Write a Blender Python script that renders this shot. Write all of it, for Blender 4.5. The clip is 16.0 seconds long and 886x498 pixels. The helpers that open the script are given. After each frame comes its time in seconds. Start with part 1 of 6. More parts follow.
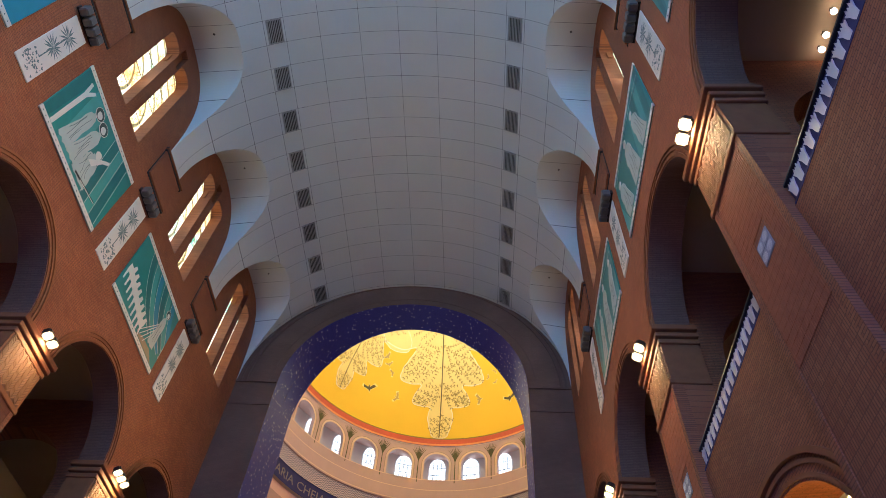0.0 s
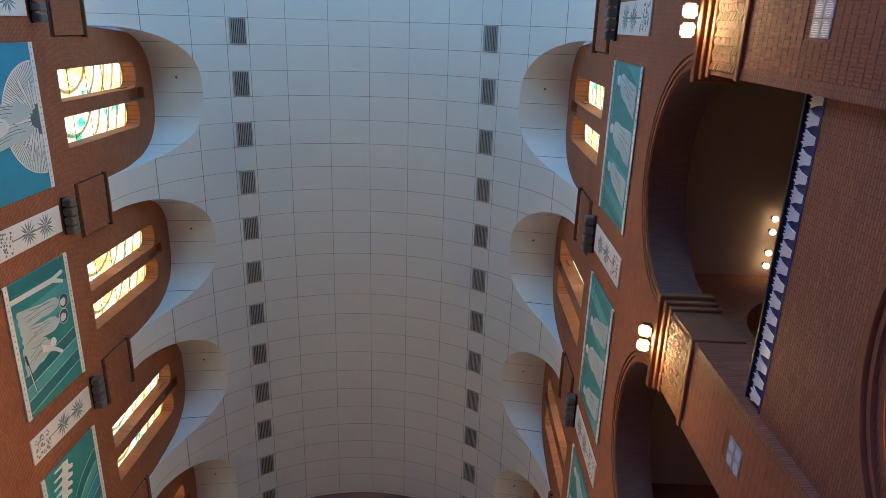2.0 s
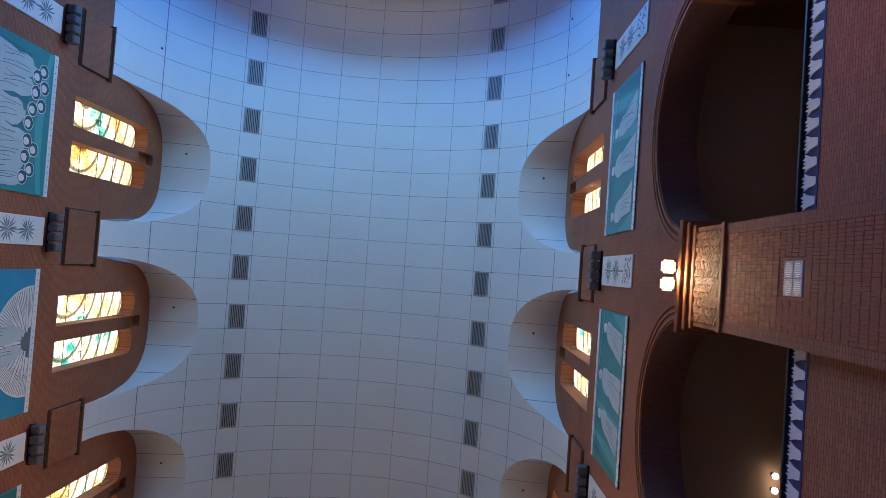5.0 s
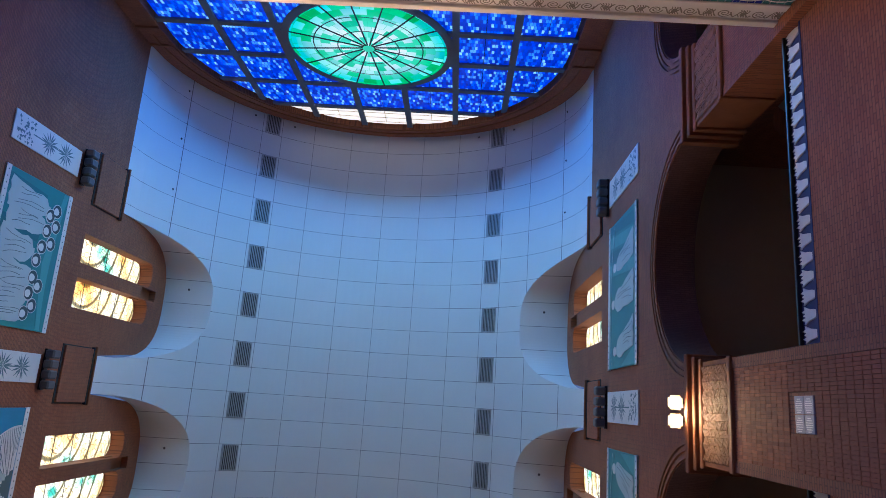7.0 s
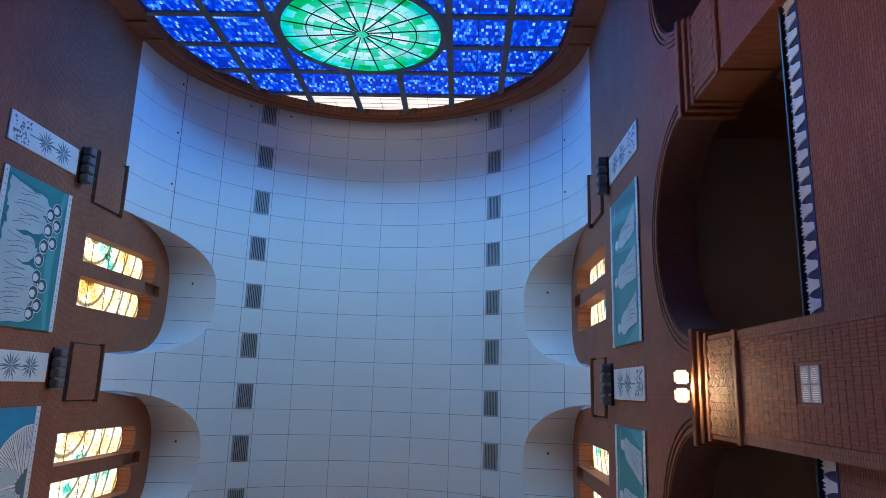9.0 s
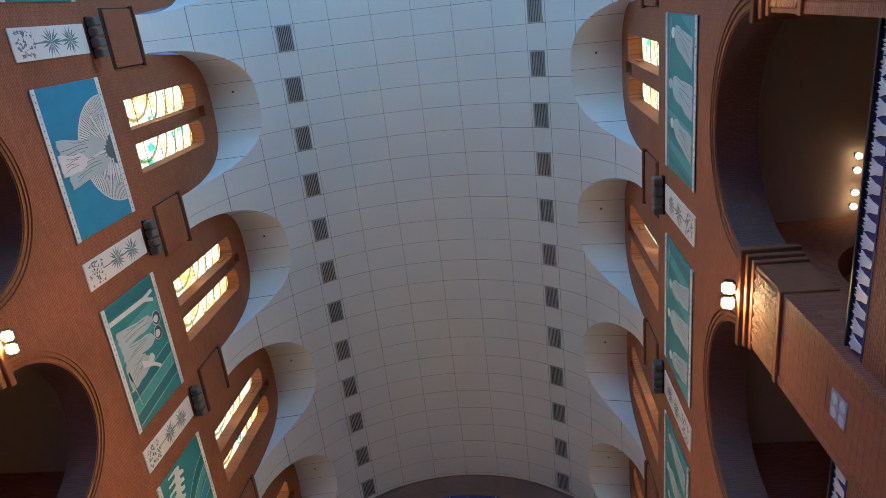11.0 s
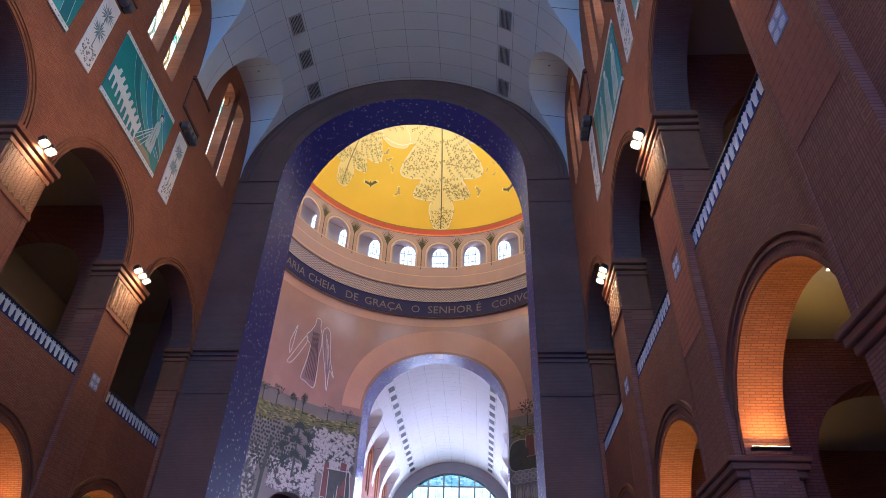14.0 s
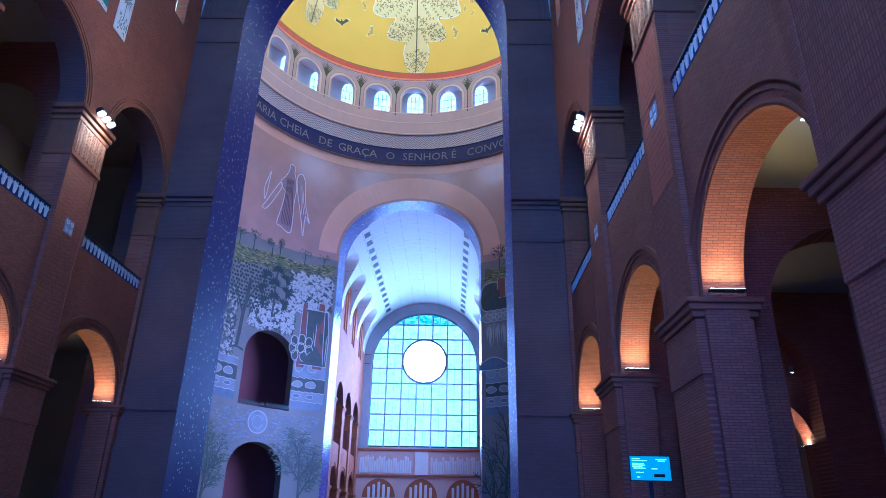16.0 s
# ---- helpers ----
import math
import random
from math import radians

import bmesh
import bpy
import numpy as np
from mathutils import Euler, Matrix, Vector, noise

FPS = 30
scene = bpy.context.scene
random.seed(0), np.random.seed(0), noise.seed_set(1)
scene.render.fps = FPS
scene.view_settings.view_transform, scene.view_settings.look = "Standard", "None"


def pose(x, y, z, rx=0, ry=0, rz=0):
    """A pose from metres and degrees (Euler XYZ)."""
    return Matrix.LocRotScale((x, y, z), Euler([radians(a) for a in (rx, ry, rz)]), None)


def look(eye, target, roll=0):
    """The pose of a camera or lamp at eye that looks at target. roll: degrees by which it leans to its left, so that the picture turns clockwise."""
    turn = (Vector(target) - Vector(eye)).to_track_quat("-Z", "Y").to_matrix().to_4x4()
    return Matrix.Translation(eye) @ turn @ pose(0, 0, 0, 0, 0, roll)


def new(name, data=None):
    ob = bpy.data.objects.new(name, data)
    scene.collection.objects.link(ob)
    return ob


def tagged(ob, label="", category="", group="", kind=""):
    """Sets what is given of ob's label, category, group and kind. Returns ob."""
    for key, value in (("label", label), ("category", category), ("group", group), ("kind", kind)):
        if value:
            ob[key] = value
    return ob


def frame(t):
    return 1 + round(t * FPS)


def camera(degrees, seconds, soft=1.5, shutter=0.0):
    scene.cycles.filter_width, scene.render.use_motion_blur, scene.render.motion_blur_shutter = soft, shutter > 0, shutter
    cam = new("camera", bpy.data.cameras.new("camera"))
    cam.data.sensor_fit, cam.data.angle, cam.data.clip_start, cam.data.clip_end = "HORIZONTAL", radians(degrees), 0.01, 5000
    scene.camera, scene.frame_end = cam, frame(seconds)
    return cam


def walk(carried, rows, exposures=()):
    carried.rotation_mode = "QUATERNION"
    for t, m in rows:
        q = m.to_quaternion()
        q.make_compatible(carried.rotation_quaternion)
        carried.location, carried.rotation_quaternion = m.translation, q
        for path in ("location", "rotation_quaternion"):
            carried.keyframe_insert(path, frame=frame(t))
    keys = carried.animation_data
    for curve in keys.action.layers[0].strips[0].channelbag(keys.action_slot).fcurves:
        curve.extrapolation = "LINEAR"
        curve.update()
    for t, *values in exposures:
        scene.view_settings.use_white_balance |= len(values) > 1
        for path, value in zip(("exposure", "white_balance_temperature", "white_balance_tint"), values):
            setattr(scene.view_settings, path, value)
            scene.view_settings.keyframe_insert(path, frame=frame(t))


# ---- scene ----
EXPOSURES = [(0, 0.47, 5500, 10), (1, 0.42, 5700, 10), (2.5, 0.36, 6300, 11), (3, 0.26, 6200, 14), (5.5, -0.03, 5600, 20), (8, -0.15, 5400, 19), (10.5, 0.23, 6000, 15), (11, 0.4, 6000, 11), (13, 0.33, 5200, 15), (14, 0.28, 4700, 15),
             (15, 0.22, 4300, 17), (15.5, 0.26, 3950, 16), (16, 0.45, 3300, 9)]
cam = camera(67.61, 16.0, soft=0.4)
EYE = (4.66, 0, 1.6)
walk(cam, [
    (0.0, pose(*EYE, 143.98, -3.11, 1.41)),
    (0.5, pose(*EYE, 148.34, -3.09, 0.86)),
    (1.0, pose(*EYE, 153.21, -2.41, 0.84)),
    (1.5, pose(*EYE, 157.83, -1.68, -0.92)),
    (2.0, pose(*EYE, 161.15, -1.34, -1.67)),
    (2.5, pose(*EYE, 164.55, -0.34, -2.08)),
    (3.0, pose(*EYE, 168.62, -1.07, -1.84)),
    (5.5, pose(*EYE, -174.95, -0.62, -4.28)),
    (6.0, pose(*EYE, -171.24, -0.81, -4.12)),
    (6.5, pose(*EYE, -168.05, -0.50, -3.52)),
    (7.0, pose(*EYE, -166.68, -0.83, -3.81)),
    (7.5, pose(*EYE, -165.20, -0.42, -3.84)),
    (8.0, pose(*EYE, -164.76, -0.83, -2.85)),
    (10.5, pose(*EYE, 170.67, -3.45, 1.67)),
    (11.0, pose(*EYE, 159.23, -4.67, 6.42)),
    (11.5, pose(*EYE, 150.85, -4.26, 7.29)),
    (12.0, pose(*EYE, 142.83, -3.84, 6.57)),
    (12.5, pose(*EYE, 135.91, -2.97, 5.73)),
    (13.0, pose(*EYE, 132.67, -2.28, 4.48)),
    (13.5, pose(*EYE, 129.14, -1.91, 3.45)),
    (14.0, pose(*EYE, 126.25, -1.71, 2.68)),
    (14.5, pose(*EYE, 123.48, -1.71, 2.43)),
    (15.0, pose(*EYE, 121.10, -1.43, 2.27)),
    (15.5, pose(*EYE, 116.77, -1.25, 1.72)),
    (16.0, pose(*EYE, 113.12, -0.97, 0.63)),
], EXPOSURES)

# ---- world and light ----
world = bpy.data.worlds.new("sky")
scene.world = world
world.use_nodes = True
wn = world.node_tree
sky = wn.nodes.new("ShaderNodeTexSky")
sky.sky_type, sky.sun_disc, sky.sun_elevation, sky.sun_rotation = "NISHITA", False, radians(50), radians(160)
wn.links.new(sky.outputs[0], wn.nodes["Background"].inputs[0])
wn.nodes["Background"].inputs[1].default_value = 0.1


def area(name, m, sx, sy, power, color, spread=180, shape="RECTANGLE"):
    d = bpy.data.lights.new(name, "AREA")
    d.shape, d.size, d.size_y, d.energy, d.color, d.spread = shape, sx, sy, power, color, radians(spread)
    ob = new(name, d)
    ob.matrix_world = m
    return ob


def point(name, loc, power, color, radius=0.2):
    d = bpy.data.lights.new(name, "POINT")
    d.energy, d.color, d.shadow_soft_size = power, color, radius
    ob = new(name, d)
    ob.location = loc
    return ob


REAR, FRONT, BACK, FARFACE, FARBACK, FAREND = -15.0, 29.5, 33.0, 65.0, 68.5, 108.0
BAY, MID0 = 7.62, 11.18                      # bay pitch, middle of a bay
PIERS = [-0.2 + BAY * k for k in range(-1, 4)]
BAYS = [MID0 + BAY * k for k in range(-2, 3)]
SPRING, RISE = 28.5, 9.1                     # nave vault
DOME_Y, DOME_R, DOME_Z = 49.0, 16.5, 52.6

area("rear_window_daylight", look((0, REAR + 0.25, 27.2), (0, 25, 15)), 17.2, 17.6, 2100, (0.04, 0.33, 1.0), 178, "ELLIPSE")
area("rear_rose_daylight", look((0, REAR + 0.4, 27.8), (0, 25, 29)), 6.5, 6.5, 620, (0.56, 1.0, 0.8), 140, "ELLIPSE")
area("far_window_daylight", look((0, FAREND - 0.6, 24), (0, 60, 20)), 16, 20, 2900, (0.95, 0.8, 0.92), 130)
area("far_clerestory_daylight", look((9.6, 90, 27), (-10, 88, 15)), 30, 5, 6000, (1.0, 0.82, 0.86), 120)
# Fill lamp added under the tribune for an unseen entrance; none is built.
area("rear_fill", look((0, REAR + 0.4, 4.5), (0, 20, 8)), 14, 7.5, 1700, (0.22, 0.28, 1.0))
# Fill lamp added for unseen transept daylight; the wall behind it is closed.
area("crossing_fill", look((15.8, DOME_Y + 1, 14), (-12, DOME_Y + 8, 17)), 12, 20, 2700, (0.95, 0.7, 0.8), 96)
# Six fill lamps added inside the dome's foot to brighten it; no fixtures built.
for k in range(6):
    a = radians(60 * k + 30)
    area("dome_fill", look((13.4 * math.sin(a), DOME_Y + 13.4 * math.cos(a), 53.0), (-9 * math.sin(a), DOME_Y - 9 * math.cos(a), 62)), 9, 0.8, 690, (1.0, 0.93, 0.78), 150)

# ---- materials ----


def shader(name):
    m = bpy.data.materials.new(name)
    m.use_nodes = True
    return m, m.node_tree.nodes, m.node_tree.links, m.node_tree.nodes["Principled BSDF"]


def mix(nodes, links, fac, a, b, kind="MIX"):
    n = nodes.new("ShaderNodeMix")
    n.data_type, n.blend_type = "RGBA", kind
    for i, v in ((0, fac), (6, a), (7, b)):
        if isinstance(v, (int, float)):
            n.inputs[i].default_value = v
        elif isinstance(v, tuple):
            n.inputs[i].default_value = (*v, 1)
        else:
            links.new(v, n.inputs[i])
    return n.outputs[2]


def noise_tex(nodes, links, scale, detail=4.0, vec=None):
    n = nodes.new("ShaderNodeTexNoise")
    n.inputs["Scale"].default_value, n.inputs["Detail"].default_value = scale, detail
    if vec is None:
        vec = nodes.new("ShaderNodeNewGeometry").outputs["Position"]
    links.new(vec, n.inputs["Vector"])
    return n.outputs["Fac"]


def ramp(nodes, links, src, stops):
    r = nodes.new("ShaderNodeValToRGB")
    while len(r.color_ramp.elements) < len(stops):
        r.color_ramp.elements.new(0.5)
    for e, (p, c) in zip(r.color_ramp.elements, stops):
        e.position, e.color = p, (*c, 1)
    links.new(src, r.inputs[0])
    return r.outputs[0]


def bump(nodes, links, height, strength, dist, target):
    b = nodes.new("ShaderNodeBump")
    b.inputs["Strength"].default_value, b.inputs["Distance"].default_value = strength, dist
    links.new(height, b.inputs["Height"])
    links.new(b.outputs[0], target.inputs["Normal"])


def plain(name, color, rough=0.6, metal=0.0, vary=0.12, scale=3.0):
    m, n, l, p = shader(name)
    a = noise_tex(n, l, scale, 5)
    b = noise_tex(n, l, scale * 14, 3)
    dark = tuple(c * (1 - vary * 2) for c in color)
    c = mix(n, l, a, dark, tuple(min(1, c * (1 + vary)) for c in color))
    c = mix(n, l, 0.25, c, mix(n, l, b, dark, color))
    l.new(c, p.inputs["Base Color"])
    p.inputs["Roughness"].default_value, p.inputs["Metallic"].default_value = rough, metal
    bump(n, l, b, 0.15, 0.01, p)
    return m


def brick(name, axis, c1, c2, mortar, bw=0.25, bh=0.068, offset=0.5):
    """Bricks mapped in metres on a wall that faces along axis."""
    m, n, l, p = shader(name)
    pos = n.new("ShaderNodeNewGeometry").outputs["Position"]
    sep = n.new("ShaderNodeSeparateXYZ")
    l.new(pos, sep.inputs[0])
    com = n.new("ShaderNodeCombineXYZ")
    l.new(sep.outputs[1 if axis == "x" else 0], com.inputs[0])
    l.new(sep.outputs[2], com.inputs[1])
    t = n.new("ShaderNodeTexBrick")
    t.offset = offset
    for k, v in (("Scale", 1.0), ("Mortar Size", 0.01), ("Mortar Smooth", 0.2), ("Bias", 0.0), ("Brick Width", bw), ("Row Height", bh)):
        t.inputs[k].default_value = v
    t.inputs["Color1"].default_value, t.inputs["Color2"].default_value, t.inputs["Mortar"].default_value = (*c1, 1), (*c2, 1), (*mortar, 1)
    l.new(com.outputs[0], t.inputs["Vector"])
    big = noise_tex(n, l, 0.45, 5)
    c = mix(n, l, 0.55, t.outputs["Color"], ramp(n, l, big, [(0.3, (0.55, 0.5, 0.5)), (0.7, (1.0, 1.0, 1.0))]), "MULTIPLY")
    fine = noise_tex(n, l, 22, 3)
    c = mix(n, l, 0.35, c, ramp(n, l, fine, [(0.3, (0.6, 0.58, 0.55)), (0.75, (1, 1, 1))]), "MULTIPLY")
    l.new(c, p.inputs["Base Color"])
    p.inputs["Roughness"].default_value = 0.75
    inv = n.new("ShaderNodeMath")
    inv.operation = "MULTIPLY_ADD"
    inv.inputs[1].default_value, inv.inputs[2].default_value = -1.0, 1.0
    l.new(t.outputs["Fac"], inv.inputs[0])
    bump(n, l, inv.outputs[0], 0.4, 0.012, p)
    return m


def brick_uv(name, c1, c2, mortar):
    """Narrow courses that follow an arch soffit by its UV map, in metres."""
    m = brick(name, "x", c1, c2, mortar, 0.25, 0.062)
    n, l = m.node_tree.nodes, m.node_tree.links
    uv = n.new("ShaderNodeUVMap")
    tex = [q for q in n if q.bl_idname == "ShaderNodeTexBrick"][0]
    l.new(uv.outputs[0], tex.inputs["Vector"])
    return m


RED1, RED2, MORTAR = (0.44, 0.16, 0.067), (0.35, 0.115, 0.05), (0.22, 0.08, 0.04)
M_brick_x = brick("brick_side", "x", RED1, RED2, MORTAR)
M_brick_y = brick("brick_end", "y", RED1, RED2, MORTAR)
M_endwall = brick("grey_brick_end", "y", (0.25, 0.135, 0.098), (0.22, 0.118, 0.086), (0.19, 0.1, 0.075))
M_soffit = brick_uv("soffit_brick", RED1, RED2, MORTAR)
# Greyer copy of the soffit brick: the unlit gallery arches' shade is in its colour.
M_soffit_dim = brick_uv("shaded_soffit_brick", (0.24, 0.125, 0.088), (0.2, 0.1, 0.072), (0.16, 0.08, 0.06))
M_stack_x = brick("brick_stacked", "x", RED1, RED2, MORTAR, 0.062, 0.2, 0.0)
M_mould = plain("brick_moulding", (0.32, 0.115, 0.04), 0.75, 0, 0.2)
M_brick_part = plain("single_brick", (0.43, 0.2, 0.09), 0.75, 0, 0.25, 4)
M_panel = plain("vault_panel", (0.74, 0.74, 0.72), 0.6, 0, 0.05, 0.5)
M_joint = plain("joint", (0.16, 0.16, 0.16), 0.9)
M_lunette = plain("lunette_plaster", (0.72, 0.72, 0.7), 0.6, 0, 0.05, 0.6)
M_grey = plain("vent_metal", (0.45, 0.45, 0.44), 0.5, 0.2)
M_dark = plain("dark_void", (0.035, 0.035, 0.035), 0.9)
M_white = plain("white_tile", (0.82, 0.8, 0.77), 0.35, 0, 0.06, 2)
M_teal = plain("teal_tile", (0.03, 0.28, 0.28), 0.35, 0, 0.15, 1.5)
M_tealsoft = plain("soft_teal_tile", (0.09, 0.42, 0.42), 0.35, 0, 0.15, 1.5)
M_paletile = plain("pale_tile", (0.55, 0.64, 0.63), 0.35, 0, 0.1, 1.2)
M_disc = plain("charcoal_tile", (0.05, 0.09, 0.1), 0.4)
M_teal2 = plain("deep_teal_tile", (0.02, 0.2, 0.22), 0.35, 0, 0.15, 1.5)
M_blueT = plain("blue_tile", (0.03, 0.3, 0.5), 0.35, 0, 0.15, 1.5)
M_line = plain("ink_line", (0.1, 0.16, 0.17), 0.5)
M_palm = plain("palm_ink", (0.16, 0.25, 0.27), 0.5)
M_plaque = plain("plaque_tile", (0.36, 0.36, 0.42), 0.35, 0, 0.15, 8)
M_speaker = plain("speaker_grey", (0.12, 0.115, 0.115), 0.5)
M_ceil = plain("aisle_plaster", (0.42, 0.38, 0.32), 0.8, 0, 0.1, 0.4)
M_gall = plain("gallery_plaster", (0.5, 0.36, 0.23), 0.85, 0, 0.1, 0.4)
M_floor = plain("floor_granite", (0.2, 0.18, 0.17), 0.25, 0, 0.15, 1.2)
M_yellow = plain("dome_yellow", (0.86, 0.565, 0.01), 0.7, 0, 0.05, 0.3)
M_cream = plain("dome_cream", (0.92, 0.74, 0.24), 0.7, 0, 0.06, 0.6)
M_leafink = plain("leaf_ink", (0.12, 0.1, 0.03), 0.6)
M_redband = plain("red_band", (0.6, 0.1, 0.05), 0.5)
M_pink = plain("pink_mosaic", (0.5, 0.315, 0.25), 0.22, 0, 0.16, 0.5)
M_pinkband = plain("rose_mosaic_band", (0.72, 0.42, 0.28), 0.3, 0, 0.12, 0.5)
M_letter = plain("dull_gilt", (0.25, 0.22, 0.21), 0.5, 0, 0.2)
M_leafbrown = plain("leaf_brown", (0.3, 0.21, 0.04), 0.6)
M_navy = plain("navy_mosaic", (0.012, 0.014, 0.12), 0.6)
M_gold = plain("gold_mosaic", (0.42, 0.34, 0.22), 0.4, 0.6)
M_cornice = plain("cornice_stone", (0.6, 0.42, 0.36), 0.5, 0, 0.08, 0.8)
M_muralwall = plain("mural_wall", (0.235, 0.225, 0.2), 0.5, 0, 0.2, 0.5)
M_leafgreen = plain("mural_green", (0.12, 0.16, 0.1), 0.6, 0, 0.3, 2)
M_black = plain("black_plastic", (0.015, 0.015, 0.018), 0.35)


def emit(name, color, strength):
    m, n, l, p = shader(name)
    p.inputs["Base Color"].default_value = (*color, 1)
    p.inputs["Emission Color"].default_value = (*color, 1)
    p.inputs["Emission Strength"].default_value = strength
    return m


M_lamp = emit("lamp_lens", (1.0, 0.74, 0.36), 2.2)
M_up = emit("uplight_lens", (1.0, 0.6, 0.2), 12)
M_bulb = emit("bulb_glow", (1.0, 0.75, 0.5), 7)


def glass_mosaic(name, tints, strength, bw, bh, axis="y", lead=0.012, rough=0.3):
    """Back-lit stained glass in small pieces with dark joints."""
    m, n, l, p = shader(name)
    sep = n.new("ShaderNodeSeparateXYZ")
    l.new(n.new("ShaderNodeNewGeometry").outputs["Position"], sep.inputs[0])
    com = n.new("ShaderNodeCombineXYZ")
    l.new(sep.outputs[1 if axis == "x" else 0], com.inputs[0])
    l.new(sep.outputs[2], com.inputs[1])
    t = n.new("ShaderNodeTexBrick")
    for k, v in (("Scale", 1.0), ("Mortar Size", lead), ("Mortar Smooth", 0.1), ("Bias", 0.0), ("Brick Width", bw), ("Row Height", bh)):
        t.inputs[k].default_value = v
    t.inputs["Color1"].default_value, t.inputs["Color2"].default_value, t.inputs["Mortar"].default_value = (0, 0, 0, 1), (1, 1, 1, 1), (0.35, 0.35, 0.35, 1)
    l.new(com.outputs[0], t.inputs["Vector"])
    col = ramp(n, l, t.outputs["Color"], tints)
    big = noise_tex(n, l, 1.2, 2)
    col = mix(n, l, 0.5, col, ramp(n, l, big, [(0.3, (0.6, 0.6, 0.6)), (0.7, (1.2, 1.2, 1.2))]), "MULTIPLY")
    p.inputs["Base Color"].default_value = (0.02, 0.02, 0.03, 1)
    l.new(col, p.inputs["Emission Color"])
    p.inputs["Emission Strength"].default_value = strength
    p.inputs["Roughness"].default_value = rough
    return m


M_blueglass = glass_mosaic("blue_glass", [(0.0, (0.0, 0.01, 0.3)), (0.5, (0.0, 0.035, 0.6)), (0.7, (0.01, 0.12, 0.9)), (0.86, (0.06, 0.3, 1.0)), (1.0, (0.3, 0.66, 1.0))], 1.25, 0.135, 0.26)
M_louvre = emit("white_louvre_glass", (1.0, 0.88, 0.66), 1.05)
M_farglass = glass_mosaic("pale_glass", [(0.0, (0.72, 0.86, 0.82)), (0.5, (0.82, 0.95, 0.9)), (1.0, (0.95, 1.0, 0.95))], 1.3, 0.6, 0.4)
M_fardisc = emit("white_rose_glass", (1.0, 0.95, 0.94), 8)


def warm_glass():
    """Amber, white and green pieces between dark leads, with sweeping arcs."""
    m, n, l, p = shader("amber_glass")
    geo = n.new("ShaderNodeNewGeometry").outputs["Position"]
    v = n.new("ShaderNodeTexVoronoi")
    v.feature = "DISTANCE_TO_EDGE"
    v.inputs["Scale"].default_value = 4.5
    l.new(geo, v.inputs["Vector"])
    lead = ramp(n, l, v.outputs["Distance"], [(0.0, (0.12, 0.1, 0.05)), (0.035, (0.2, 0.16, 0.08)), (0.06, (1, 1, 1)), (1.0, (1, 1, 1))])
    w = n.new("ShaderNodeTexWave")
    w.wave_type, w.rings_direction = "RINGS", "SPHERICAL"
    w.inputs["Scale"].default_value, w.inputs["Distortion"].default_value, w.inputs["Detail"].default_value = 0.42, 4.0, 1.0
    w.inputs["Detail Scale"].default_value = 0.6
    shift = n.new("ShaderNodeVectorMath")
    shift.inputs[1].default_value = (0.0, 1.1, -1.6)
    l.new(n.new("ShaderNodeTexCoord").outputs["Object"], shift.inputs[0])
    l.new(shift.outputs[0], w.inputs["Vector"])
    arcs = ramp(n, l, w.outputs["Fac"], [(0.0, (0.1, 0.09, 0.04)), (0.07, (0.4, 0.33, 0.15)), (0.12, (1, 1, 1)), (1.0, (1, 1, 1))])
    c1 = ramp(n, l, noise_tex(n, l, 0.9, 3), [(0.3, (0.06, 0.5, 0.34)), (0.38, (0.65, 0.88, 0.62)), (0.45, (1.0, 0.94, 0.74)), (0.56, (1.0, 0.82, 0.4)), (0.72, (1.0, 0.52, 0.09))])
    c = mix(n, l, 0.85, mix(n, l, 0.9, c1, arcs, "MULTIPLY"), lead, "MULTIPLY")
    l.new(c, p.inputs["Emission Color"])
    p.inputs["Base Color"].default_value = (0.05, 0.04, 0.02, 1)
    p.inputs["Emission Strength"].default_value = 1.9
    return m


M_amber = warm_glass()


def zigzag():
    """Grey mosaic with a fine zigzag, mapped round the drum."""
    m, n, l, p = shader("zigzag_mosaic")
    sep = n.new("ShaderNodeSeparateXYZ")
    l.new(n.new("ShaderNodeNewGeometry").outputs["Position"], sep.inputs[0])

    def calc(op, a, b=None, c=None):
        q = n.new("ShaderNodeMath")
        q.operation = op
        for i, v in enumerate((a, b, c)):
            if v is None:
                continue
            if isinstance(v, (int, float)):
                q.inputs[i].default_value = v
            else:
                l.new(v, q.inputs[i])
        return q.outputs[0]
    ang = calc("ARCTAN2", sep.outputs[0], calc("SUBTRACT", sep.outputs[1], DOME_Y))
    tri = calc("PINGPONG", calc("MULTIPLY_ADD", ang, DOME_R, 60.0), 0.2)
    wave = calc("SINE", calc("MULTIPLY", calc("ADD", sep.outputs[2], tri), 2 * math.pi / 0.24))
    l.new(ramp(n, l, calc("MULTIPLY_ADD", wave, 0.5, 0.5), [(0.3, (0.2, 0.19, 0.23)), (0.7, (0.55, 0.45, 0.45))]), p.inputs["Base Color"])
    p.inputs["Roughness"].default_value = 0.4
    return m


